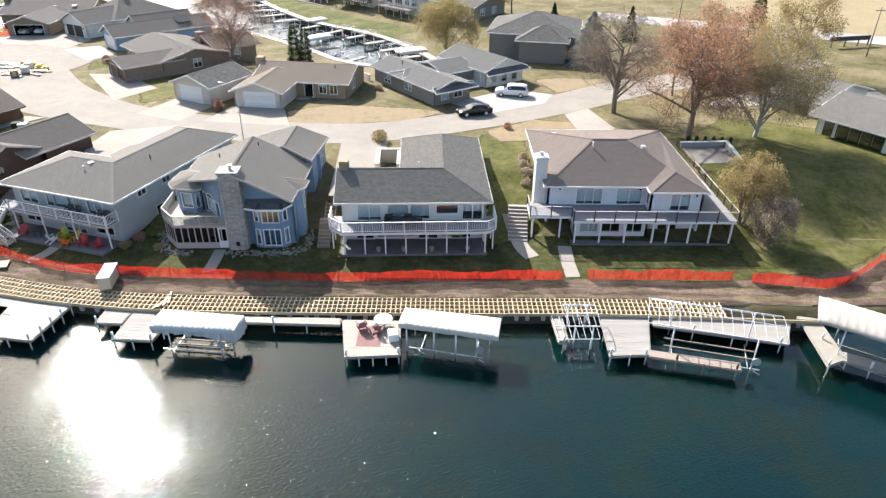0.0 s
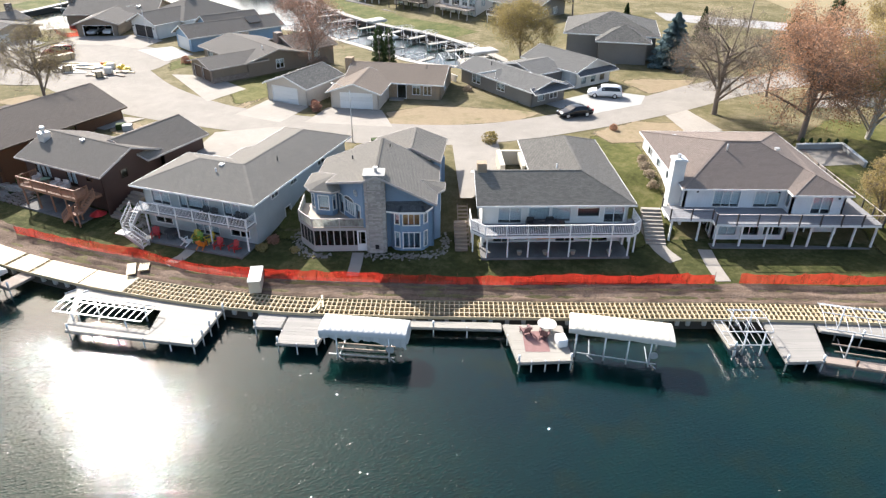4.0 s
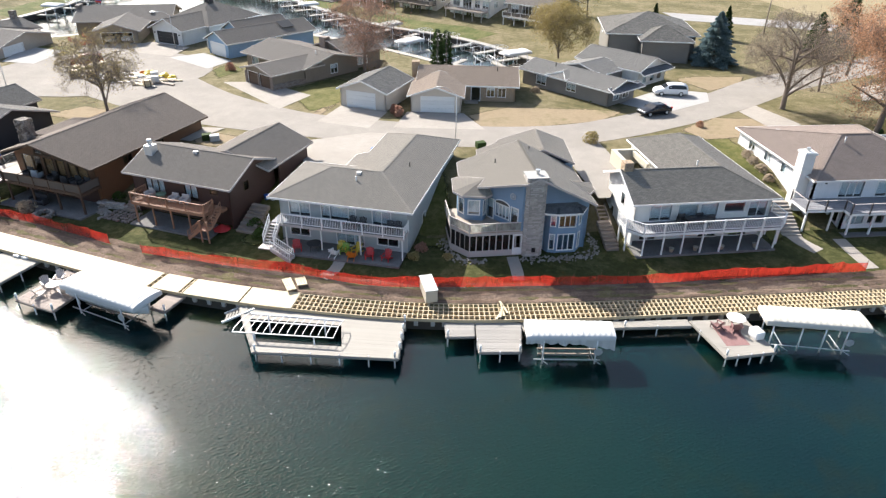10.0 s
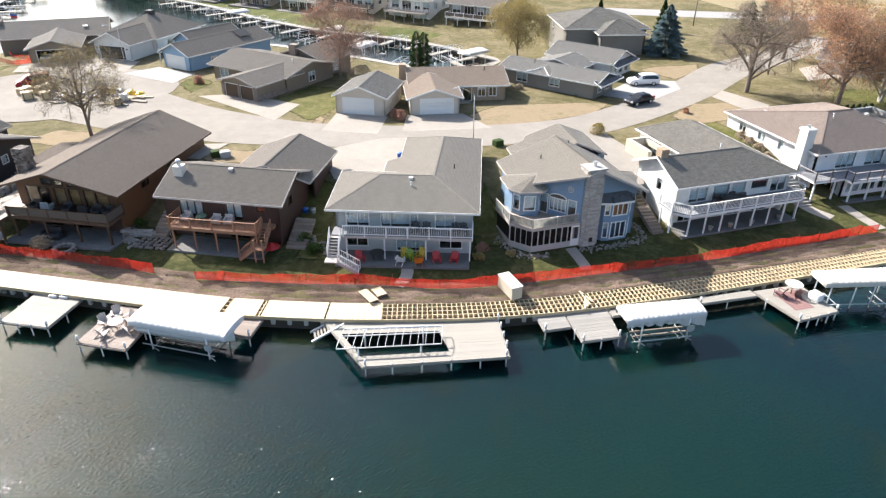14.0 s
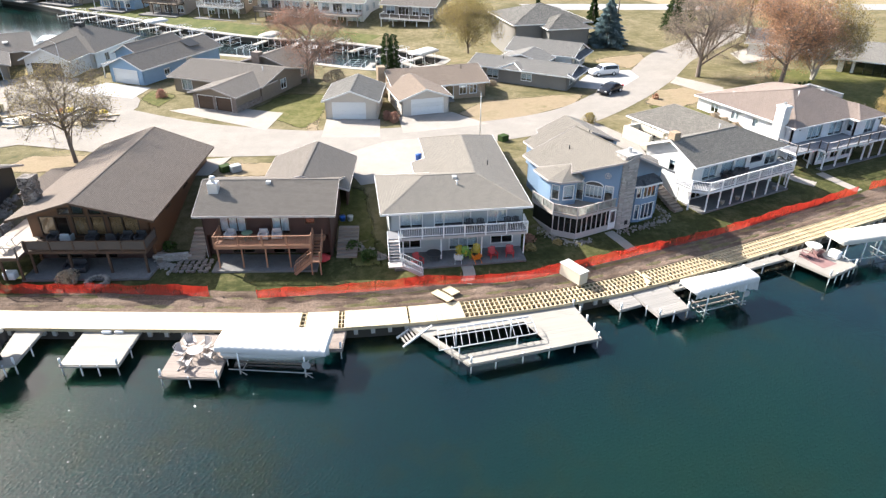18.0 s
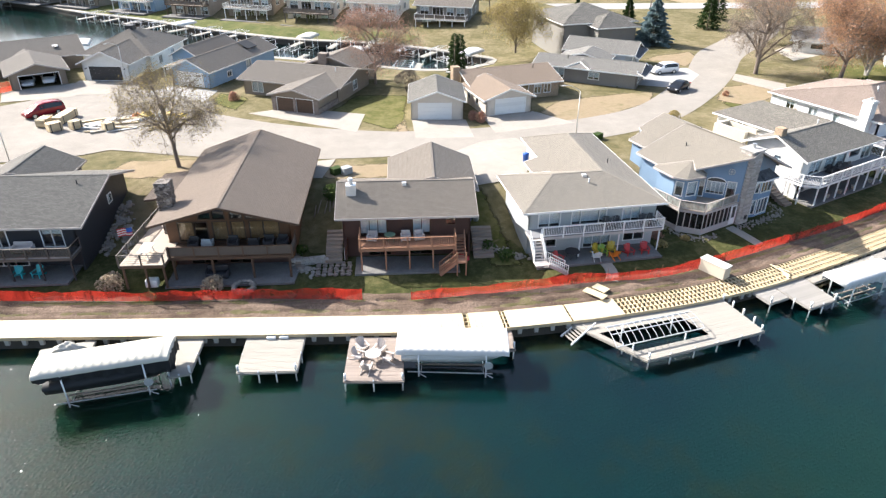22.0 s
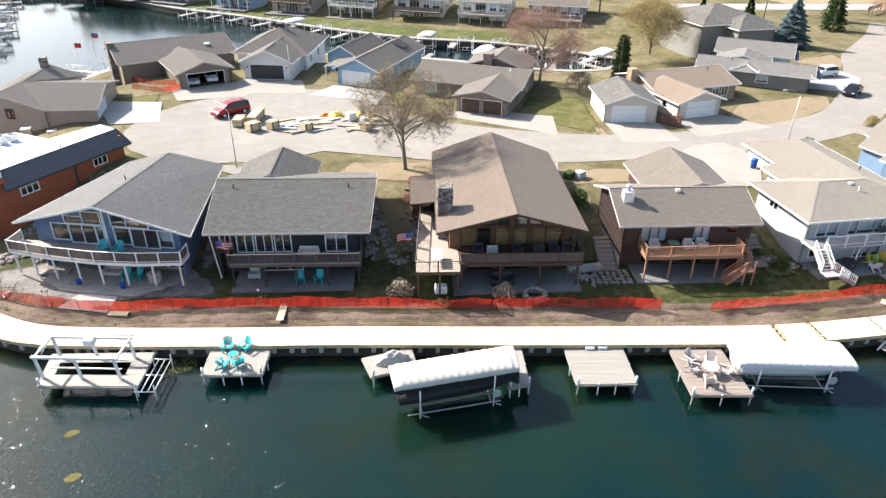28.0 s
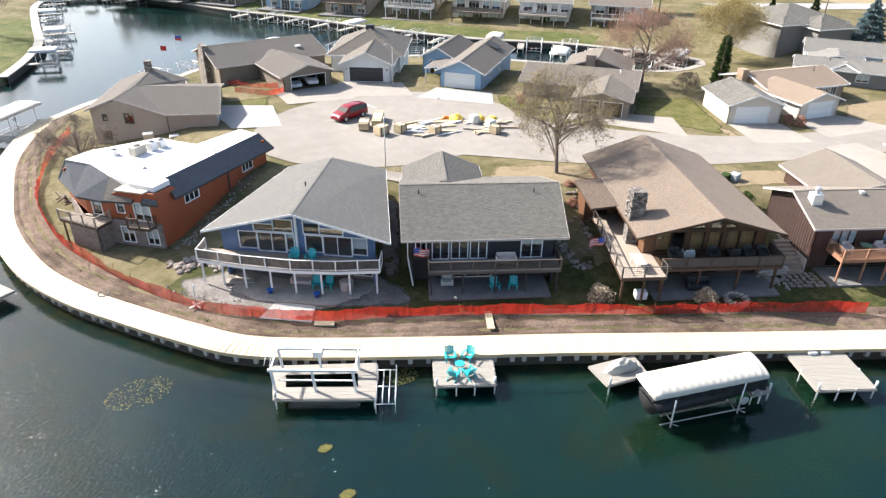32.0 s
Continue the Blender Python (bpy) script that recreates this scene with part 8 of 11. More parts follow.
def hoist():
    """The white timber boat hoist over the western dock."""
    ob = thing("boat_hoist", -102.7, 76.5, 1.0, -29, "white timber boat hoist with a motor box", "boat hoist")
    L, W = 5.8, 2.5
    xs = (0.1, L / 2, L - 0.1)
    bars(ob, "hoist_post", [((x, y, 0), (x - 0.15, y, 1.75)) for x in xs for y in (-0.1, -W)], "white", 0.16)
    bars(ob, "top_beam", [((-0.25, y, 1.82), (L + 0.05, y, 1.82)) for y in (-0.1, -W)], "white", 0.18)
    bars(ob, "cross_beam", [((x, -0.1, 1.8), (x, -W, 1.8)) for x in (-0.1, L - 0.1)], "white", 0.12)
    bars(ob, "slip_rail", [((0.3, y, 0.35), (L - 0.3, y, 0.35)) for y in (-0.8, -1.8)], "white", 0.09)
    pipes(ob, "canopy_rail", [((-0.9, y, 1.55), (L, y, 1.62)) for y in (0.5, 0.15)] + [((-1.0, -0.9, 0.9), (-0.9, 0.5, 1.55)), ((-0.6, -1.0, 0.9), (-0.5, 0.5, 1.55))], "alum", 0.03)
    bm = soft_box(L / 2 - 0.4, L / 2 + 0.3, -0.75, -0.1, 1.45, 2.0, 0.06)
    part("motor_box", bm, "white", ob, "white motor housing")
    pipes(ob, "canopy_bow", [((L * t, -0.1, 1.9), (L * t - 0.6, 0.6, 1.2)) for t in (0.0, 0.08)], "alum", 0.03)
    return ob


hoist()
rk = thing("lift_rack", -96.6, 73.0, 1.0, -27, "small rusty metal lift rack beside the dock", "lift rack")
pipes(rk, "rack_bar", [((x, 0, -0.05), (x, -3.6, -0.05)) for x in (0, 0.45, 0.9, 1.35)] + [((-0.05, y, -0.1), (1.4, y, -0.1)) for y in (0, -1.8, -3.6)], "metal", 0.045)
pipes(rk, "rack_post", [((x, y, -2.8), (x, y, 0.4)) for x in (0, 1.35) for y in (-0.1, -3.5)], "metal", 0.04)


def rest(ob_name, bm, mat, x, y, z, a, label, category, smooth=False, group=""):
    ob = part(ob_name, bm, mat, None, "", smooth)
    ob.matrix_world = pose(x, y, z, 0, 0, a)
    return tagged(ob, label, category, group)


def slab_bm(w, d, h):
    bm = bmesh.new()
    box(bm, -w / 2, w / 2, -d / 2, d / 2, 0, h)
    return bm


# things on the docks
M["rug"] = earth("red_rug", [(0.3, (0.20, 0.105, 0.10)), (0.6, (0.26, 0.165, 0.155))], 1.0, 12, 0.3)
rest("rug", slab_bm(1.9, 2.6, 0.012), "rug", -5.6, 41.9, 1.0, 0, "faded red outdoor rug on the dock", "rug")
chair(-6.3, 42.9, 1.0, 200, "rug", "dark red lounge chair on the rug", "dock lounge chairs")
chair(-4.9, 42.5, 1.0, 160, "rug", "dark red lounge chair on the rug", "dock lounge chairs")
round_table(-4.6, 43.3, 1.0, 0.75, 0.72, "canvasw", "round white table on the dock")
rest("dock_box", soft_box(-0.4, 0.4, -0.5, 0.5, 0, 0.7, 0.08), "hull", -3.7, 41.6, 1.0, 10, "white plastic dock storage box", "storage box", True)
for x, y, a in ((-91.45, 71.45, -20), (-90.25, 70.85, -60), (-92.2, 69.6, 130), (-91.15, 69.2, 185)):
    chair(x, y, 1.0, a, "teal", "teal garden chair on the dock", "teal dock chairs")
round_table(-91.3, 70.25, 1.0, 0.36, 0.45, "teal", "low teal round table on the dock")
round_table(-61.0, 52.6, 1.0, 0.6, 0.7, "taupe", "taupe round table on the tan dock")
for x, y, a in ((-61.9, 53.3, 40), (-60.2, 53.3, -50), (-61.9, 51.8, 140), (-60.0, 52.0, 220), (-61.2, 54.2, 5)):
    chair(x, y, 1.0, a, "taupe", "pale taupe garden chair round the dock table", "taupe dock chairs")
for dx in (0, 0.9):
    rest("cleat_box", soft_box(-0.35, 0.35, -0.2, 0.2, 0, 0.22, 0.04), "hull", -66.9 + dx, 58.95 - dx * 0.45, 1.0, -26, "low white step box on the dock", "step box", True)
ski = thing("covered_jet_ski", -81.0, 64.5, 1.0, -12, "jet ski under a crumpled pale cover", "jet ski")
bm = bmesh.new()
bmesh.ops.create_icosphere(bm, subdivisions=4, radius=1.0)
for v in bm.verts:
    v.co = Vector((v.co.x * 1.45, v.co.y * 0.5 * (1 + 0.2 * noise.noise(v.co * 3)), max(0, v.co.z * 0.75 + 0.25 * noise.noise(v.co * 4) + 0.15 * math.cos(v.co.x * 3))))
part("cover", bm, "canvas", ski, "crumpled canvas", True)
# things on the dirt
bx = thing("crate", -29.1, 48.9, 1.45, 8, "pale plywood crate standing on the dirt strip", "crate")
bm = soft_box(-0.5, 0.5, -1.25, 1.25, 0, 1.15, 0.02)
part("body", bm, "cream", bx)
bm = bmesh.new()
box(bm, -0.55, 0.55, -1.3, 1.3, 1.15, 1.21)
part("lid", bm, "canvasw", bx, "white lid")
for i, (x, y, a, w, d) in enumerate(((-41.0, 51.2, 20, 0.8, 2.0), (-40.0, 51.6, 15, 0.9, 1.3), (-86.6, 73.6, -26, 0.6, 2.4), (-98.3, 79.4, -30, 1.6, 0.5))):
    p = thing("pallet", x, y, 1.52, a, "stack of new timber planks lying on the dirt", "planks", "timber lying on the dirt")
    for k in range(4):
        bm = bmesh.new()
        box(bm, -w / 2 + k * w / 4 + 0.01, -w / 2 + (k + 1) * w / 4 - 0.02, -d / 2, d / 2, 0.08, 0.14)
        part("plank", bm, "newwood", p)
    for k in (-0.4, 0.4):
        bm = bmesh.new()
        box(bm, -w / 2, w / 2, k * d - 0.05, k * d + 0.05, 0, 0.08)
        part("bearer", bm, "pine", p)
p = thing("timber_pile", -23.4, 46.2, Z_WALK + 0.02, -10, "loose boards lying across the bare joists", "planks", "timber lying on the dirt")
for k in range(4):
    bm = bmesh.new()
    box(bm, -0.9, 0.9, -0.09, 0.09, 0, 0.05, pose(0.1 * k, 0.3 * (k - 1.5), 0.05 * (k % 2), 0, 0, 70 + 14 * k))
    part("plank", bm, "newwood", p)


# ---- the row across the street ----
def gable_block(H, x0, x1, y0, y1, zg, e, r, axis, roof, wall, ov=0.5, front=(), right=(), left=(), back=(), fascia="trim", name="roof", frame_mat="trim", label="", low=None):
    """A block under a gable roof; axis is the way its ridge runs."""
    cx, cy = (x0 + x1) / 2, (y0 + y1) / 2
    a, b, c, d = x0 - ov, x1 + ov, y0 - ov, y1 + ov
    if axis == "y":
        H.roof([[(a, c, e), (cx, c, r), (cx, d, r), (a, d, e)], [(cx, c, r), (b, c, e), (b, d, e), (cx, d, r)]], roof, fascia, name, label)
        k = (r - e) / (cx - a)
        pf = [(0, e + k * ov - 0.1), (cx - x0, r - 0.1), (x1 - x0, e + k * ov - 0.1)]
        ps = e + k * ov - 0.1
        tops = pf, ps, pf, ps
    else:
        H.roof([[(a, c, e), (b, c, e), (b, cy, r), (a, cy, r)], [(a, cy, r), (b, cy, r), (b, d, e), (a, d, e)]], roof, fascia, name, label)
        k = (r - e) / (cy - c)
        pf = [(0, e + k * ov - 0.1), (cy - y0, r - 0.1), (y1 - y0, e + k * ov - 0.1)]
        ps = e + k * ov - 0.1
        tops = ps, pf, ps, pf
    zl = zg if low is None else low
    H.wall((x0, y0), (x1, y0), zl, tops[0], wall, front, frame_mat)
    H.wall((x1, y0), (x1, y1), zl, tops[1], wall, right, frame_mat)
    H.wall((x1, y1), (x0, y1), zl, tops[2], wall, back, frame_mat)
    H.wall((x0, y1), (x0, y0), zl, tops[3], wall, left, frame_mat)


def hip_block(H, x0, x1, y0, y1, zg, e, r, roof, wall, ov=0.6, front=(), right=(), left=(), ridge=None, fascia="trim", low=None):
    a, b, c, d = x0 - ov, x1 + ov, y0 - ov, y1 + ov
    w, h = b - a, d - c
    if w >= h:
        p, q = (a + h / 2, (c + d) / 2, r), (b - h / 2 + 0.01, (c + d) / 2, r)
        H.roof([[(a, c, e), (b, c, e), q, p], [(b, c, e), (b, d, e), q], [(b, d, e), (a, d, e), p, q], [(a, d, e), (a, c, e), p]], roof, fascia)
    else:
        p, q = ((a + b) / 2, c + w / 2, r), ((a + b) / 2, d - w / 2, r)
        H.roof([[(a, c, e), (b, c, e), p], [(b, c, e), (b, d, e), q, p], [(b, d, e), (a, d, e), q], [(a, d, e), (a, c, e), p, q]], roof, fascia)
    zl = zg if low is None else low
    H.wall((x0, y0), (x1, y0), zl, e - 0.05, wall, front)
    H.wall((x1, y0), (x1, y1), zl, e - 0.05, wall, right)
    H.wall((x1, y1), (x0, y1), zl, e - 0.05, wall)
    H.wall((x0, y1), (x0, y0), zl, e - 0.05, wall, left)


G = 4.7
H = House("garage", -38.0, 92.4, G, -27, "pale beige detached garage with weathered shake roof", "garage")
gable_block(H, 0, 6.9, 0, 8.2, G, 7.2, 8.6, "y", "s_shake", "w_pale", 0.4, front=[(1.0, 5.3, 4.75, 6.9, 1, "white", "garage")], low=4.2)

H = House("house", -28.5, 88.9, G, -9, "tan brick house with a brown roof and white garage door")
gable_block(H, 0, 6.7, 0, 8.0, G, 7.0, 8.3, "y", "s_tan", "w_pale", 0.5, front=[(1.4, 5.8, 4.75, 6.85, 1, "white", "garage")], left=[(1.5, 2.4, 5.6, 6.5, 1, 0), (4.5, 5.4, 5.6, 6.5, 1, 0)], low=4.0)
gable_block(H, 0.6, 14.2, 5.9, 15.4, G, 7.0, 8.5, "x", "s_tan", "brick", 0.5, front=[(7.4, 8.6, 4.8, 6.7, 1, 0, "door"), (9.6, 10.6, 5.4, 6.6, 2, 0), (11.2, 12.2, 5.4, 6.6, 2, 0)], right=[(3, 4.4, 5.4, 6.6, 2, 0)], low=4.0)
H.blocks("chimney", [(-0.9, 0.2, 10.2, 11.4, 4.0, 9.0)], "brick", "tan brick chimney")
vent(H, 11.6, 9.5, 8.3, "black")
H.slab("step", [(7.0, 4.6), (9.0, 4.6), (9.0, 5.8), (7.0, 5.8)], 4.85, 0.4, "concrete", "concrete front step")

H = House("house", -1.0, 89.6, G, 36, "dark grey house with white trim and a new garage wing")
gable_block(H, 0, 6.2, 0, 16.0, G, 7.0, 8.1, "y", "s_grey", "w_taupe", 0.6, left=[(2.8, 4.6, 5.3, 6.6, 2, 0.8), (8.6, 10.2, 5.5, 6.5, 2, 0.8)], front=[(1.2, 2.4, 5.4, 6.6, 1, 0), (3.4, 4.8, 5.4, 6.6, 2, 0)], low=4.0, label="grey shingle gable roof")
gable_block(H, 6.2, 12.0, 6.0, 14.0, G, 7.0, 8.0, "x", "s_grey", "w_taupe", 0.3, low=4.0)
gable_block(H, 11.6, 19.0, 3.0, 14.5, G, 7.2, 8.8, "y", "s_grey", "w_white", 0.5, left=[(5.4, 10.2, 4.75, 6.9, 1, "white", "garage")], front=[(1.2, 2.2, 5.2, 6.4, 1, 0), (3.2, 4.2, 5.2, 6.4, 1, 0), (5.2, 6.2, 5.2, 6.4, 1, 0)], low=4.0)
for x0, x1, y in ((-0.6, 6.8, -0.6), (11.1, 19.5, 2.5)):
    H.roof([[(x0, y - 0.75, 6.85), (x1, y - 0.75, 6.85), (x1 - 0.3, y + 0.6, 7.35), (x0 + 0.3, y + 0.6, 7.35)]], "s_slate", "trim", name="pent_roof", label="slate-blue pent roof over the windows")
H.roof([[(-0.7, 7.2, 7.05), (1.2, 9.2, 7.75), (2.4, 9.2, 7.9), (1.2, 7.2, 7.4)], [(-0.7, 11.2, 7.05), (1.2, 9.2, 7.75), (2.4, 9.2, 7.9), (1.2, 11.2, 7.4)]], "s_grey", name="dormer_roof")
H.blocks("porch_wall", [(-0.9, -0.6, 16.4, 21.0, 3.8, 5.6), (-0.9, -0.75, 16.0, 21.0, 5.5, 5.7)], "trim", "white deck rail wall")
vent(H, 2.2, 11.5, 8.0, "black")
vent(H, 4.4, 5.4, 7.6, "box")

H = House("house", -52.2, 105.7, G, -47, "brown-grey house with stone facing and two brown garage doors")
gable_block(H, 0, 6.8, -0.8, 8.0, G, 7.0, 8.0, "y", "s_dusk", "w_olive", 0.6, front=[(0.6, 3.1, 4.75, 6.6, 1, "brown", "garage"), (3.6, 6.1, 4.75, 6.6, 1, "brown", "garage")], right=[(6.5, 7.4, 4.75, 6.7, 1, 0, "door")], fascia="taupe", low=3.6)
gable_block(H, -8.4, 7.0, 5.0, 15.6, G, 7.0, 8.4, "x", "s_dusk", "w_olive", 0.7, right=[(5.0, 6.3, 5.3, 6.6, 2, 0.5)], front=[(1.5, 3.2, 5.2, 6.6, 2, 0)], fascia="taupe", low=1.6)
gable_block(H, -3.5, 5.5, 15.0, 22.0, G, 7.2, 8.8, "y", "s_dusk", "w_olive", 0.6, right=[(2, 4, 5.2, 6.8, 2, 0)], fascia="taupe", low=1.6)
H.blocks("stone_facing", [(6.82, 6.95, -0.8, 5.0, 4.2, 5.5), (-0.14, 0.5, -0.95, -0.8, 4.2, 6.6), (6.25, 6.94, -0.95, -0.8, 4.2, 6.6), (3.15, 3.55, -0.95, -0.8, 4.2, 6.6)], "facing", "brown stone facing")
H.blocks("chimney", [(-0.8, 0.6, 14.2, 15.4, 7.0, 9.2)], "facing", "stone chimney")
vent(H, 4.8, 9.0, 8.1, "pipe")

H = House("house", -62.3, 125.0, G, -48, "sky-blue house with grey roof, white trim and garage door")
gable_block(H, -0.4, 6.2, 0, 18.0, G, 7.2, 8.9, "y", "s_dusk", "w_sky", 0.6, front=[(0.8, 5.4, 4.75, 6.8, 1, "white", "garage")], right=[(4.5, 5.6, 5.4, 6.2, 2, 0), (9.8, 11.0, 5.4, 6.8, 2, 0)], low=2.4)
gable_block(H, -5.6, -0.4, 6.5, 17.0, G, 7.4, 9.0, "y", "s_dusk", "w_sky", 0.5, front=[(1.2, 2.0, 4.75, 6.8, 1, 0, "door")], low=2.4)
H.roof([[(-3.4, 1.2, 6.9), (-0.4, 1.2, 7.5), (-0.4, 6.4, 7.6), (-3.4, 6.4, 7.0)]], "s_dusk", name="porch_roof")
H.blocks("porch_post", [(-3.3, -3.15, 1.3, 1.45, 4.7, 6.9)], "trim")
bm = bmesh.new()
hexa(bm, [(3.3, 12.0, 8.96), (5.3, 12.0, 8.12), (3.3, 14.6, 8.96), (5.3, 14.6, 8.12), (3.3, 12.0, 9.02), (5.3, 12.0, 8.18), (3.3, 14.6, 9.02), (5.3, 14.6, 8.18)])
H.add("solar_panel", bm, "s_slate", None, "dark blue solar panel")

H = House("house", -74.6, 134.5, G, -32, "white house with dark grey hip roof and black garage door")
gable_block(H, 0, 7.4, 0, 9.0, G, 7.4, 9.3, "y", "s_dusk", "w_white", 0.6, front=[(1.0, 6.2, 4.75, 6.9, 1, "dark", "garage")], low=4.0)
hip_block(H, -3.0, 8.2, 6.0, 19.5, G, 7.4, 10.4, "s_dusk", "w_white", 0.7, right=[(3, 4.2, 5.3, 6.6, 2, 0), (8, 9.2, 5.3, 6.6, 2, 0)], low=1.6)
H.blocks("chimney", [(1.9, 3.2, 12.0, 13.2, 9.4, 10.9)], "w_char", "dark boxed chimney")
for i in range(2):
    bm = bmesh.new()
    rod(bm, (0.6 + i * 6.2, -0.05, 6.6), (0.6 + i * 6.2, -0.3, 6.6), 0.1, n=10)
    H.add("wall_lamp", bm, "black", None, "black coach lamp")

H = House("house", -84.6, 132.6, G, 5, "brown-grey house with an open garage holding two pale cars")
gable_block(H, 0, 7.6, 0, 9.5, G, 7.0, 8.4, "y", "s_dusk", "w_olive", 0.6, front=[(1.2, 6.6, 4.72, 6.7, 1, 0, "garage_opening")], fascia="taupe", low=4.0)
gable_block(H, -6.0, 11.5, 10.5, 22.5, G, 7.0, 9.0, "x", "s_dusk", "w_olive", 0.6, left=[(3, 5, 5, 6.8, 2, 0)], fascia="taupe", low=1.6)
gable_block(H, 0.5, 6.5, 8.5, 12.5, G, 7.0, 8.2, "y", "s_dusk", "w_olive", 0.3, fascia="taupe", low=3.0)
H.blocks("chimney", [(-6.9, -6.0, 15.0, 17.5, 1.6, 9.3)], "cobble", "tall fieldstone chimney")
H.blocks("skylight", [(7.6, 8.4, 12.6, 13.4, 8.0, 8.25)], "alum", "small roof skylight")

H = House("house", 8.4, 119.6, G, -12, "taupe two-storey house with weathered hipped shake roof")
hip_block(H, 0, 15.0, 0, 14.5, G, 8.8, 11.4, "s_shake", "w_taupe", 0.7, front=[(6.2, 7.6, 7.0, 8.2, 2, 0)], left=[(3, 4.6, 7.0, 8.2, 2, 0)], low=1.4)
hip_block(H, 5.5, 13.5, -3.6, 4.0, G, 8.4, 10.4, "s_shake", "w_taupe", 0.6, low=1.4)

H = House("house", 47.3, 79.8, 4.2, -57, "white house with grey roof and dark glazed sunroom")
gable_block(H, 0, 15.0, 0, 12.0, 4.2, 7.0, 9.0, "x", "s_grey", "w_white", 0.9, front=[(1.0, 2.0, 4.3, 6.6, 1, 0, "door"), (2.6, 3.9, 4.7, 6.6, 1, 0), (4.0, 5.3, 4.7, 6.6, 1, 0), (5.4, 6.7, 4.7, 6.6, 1, 0), (6.8, 8.1, 4.7, 6.6, 1, 0), (9.4, 11.0, 4.5, 6.6, 2, 0)], left=[(3, 4.5, 5, 6.2, 2, 0)], frame_mat="dark")
gable_block(H, -15.0, -3.2, 5.6, 17.5, 4.2, 6.9, 8.6, "x", "s_grey", "w_white", 0.7, front=[(3, 5, 5.6, 6.4, 2, 0), (8.6, 10.6, 4.3, 6.5, 1, 0)])
H.slab("terrace", [(-1.5, -3.4), (14, -3.6), (14, 0), (-1.5, 0)], 4.28, 0.3, "concrete", "pale concrete terrace")

# the pool court east of the first house
pc = thing("pool_court", 28.6, 66.0, 4.3, -4, "empty pool court behind grey timber walls", "pool")
for b in ((-0.2, 6.0, 9.0, 9.4, -1.8, 0.5), (-0.2, 0.15, 0, 9.4, -1.8, 0.5), (5.7, 6.0, 0, 9.4, -2.2, 0.3)):
    bm = bmesh.new()
    box(bm, *b)
    part("court_wall", bm, "timber", pc)
bm = bmesh.new()
box(bm, 0.15, 5.7, 0, 9.0, -2.0, 0.05)
part("court_floor", bm, "patio", pc, "grey court floor")
for i in range(6):
    bm = bmesh.new()
    bmesh.ops.create_icosphere(bm, subdivisions=3, radius=1.0, matrix=pose(0.6 + i * 1.0, 9.9, 0.6) @ Matrix.Diagonal((0.25, 0.25, 0.75, 1)))
    for v in bm.verts:
        v.co += Vector((noise.noise(v.co * 4), noise.noise(v.co * 4 + Vector((5, 0, 0))), 0)) * 0.12
    ob = part("hedge_shrub", bm, "l_cedar")
    ob.matrix_world = pc.matrix_world.copy()
    tagged(ob, "small dark clipped conifer beside the court", "shrub", "court shrubs")


# ---- across the bay ----
def far_house(x, y, a, wall, roof, label, w=12.5, d=10.5, axis="x", rail="trim", style="panel"):
    H = House("house", x, y, 1.9, a, label, "house", "houses across the bay")
    e, r = 7.3, 9.2
    gable_block(H, 0, w, 0, d, 1.9, e, r, axis, roof, wall, 0.7, front=[(1.0, 3.0, 5.0, 6.9, 2, 0.5), (4.0, 6.5, 4.8, 6.9, 3, 0, "sliding_door"), (7.5, 9.0, 5.2, 6.9, 2, 0.6), (9.8, 11.6, 5.2, 6.9, 2, 0), (1.5, 3.5, 2.3, 4.0, 2, 0), (5.0, 7.4, 2.0, 4.0, 3, 0, "sliding_door"), (9.0, 11.0, 2.3, 4.0, 2, 0.5)],
                right=[(2, 3.4, 5.2, 6.6, 2, 0), (6, 7.4, 5.2, 6.6, 2, 0)])
    H.floors([(0.2, 0.3), (w - 0.2, 0.3), (w - 0.2, d - 0.3), (0.2, d - 0.3)], (4.55, 2.0))
    dk = H.deck([(0.3, -2.6), (w - 0.3, -2.6), (w - 0.3, 0), (0.3, 0)], 4.7, "decktan", rail, [(0.5 + i * (w - 1) / 4, -2.4) for i in range(5)], rail, 1.9, 0.16)
    H.rail([(0.3, 0), (0.3, -2.6), (w - 0.3, -2.6), (w - 0.3, 0)], 4.7, 0.95, rail, style, "panel" if style == "panel" else rail, 2.4, dk)
    H.slab("patio", [(0, -4.5), (w, -4.5), (w, 0), (0, 0)], 1.95, 0.3, "patio", "grey paved patio")
    return H


FAR = [(-95, 262, -60, "w_tan", "s_dusk"), (-84, 253, -58, "w_taupe", "s_grey"), (-73.5, 241, -54, "w_olive", "s_dusk"), (-61.5, 224, -50, "w_sky", "s_grey"), (-50.0, 209.5, -46, "w_tan", "s_dusk"), (-38.0, 197.5, -45, "w_olive", "s_dusk"), (-26.6, 184.0, -44, "w_pale", "s_dusk"), (-14.4, 173.2, -44, "w_white", "s_lt"), (-2.0, 162.0, -44, "w_taupe", "s_dusk")]
NAMES = {"w_tan": "tan", "w_taupe": "grey", "w_olive": "brown", "w_sky": "pale blue", "w_pale": "beige", "w_white": "white"}
for i, (x, y, a, wl, rf) in enumerate(FAR):
    far_house(x, y, a, wl, rf, NAMES[wl] + " two-storey house with a deck across the bay", (12.5, 11.8, 12.8)[i % 3], 10.5, ("x", "y", "x", "x")[i % 4], ("trim", "umber", "taupe", "trim", "brown")[i % 5], ("panel", "balusters")[i % 2])

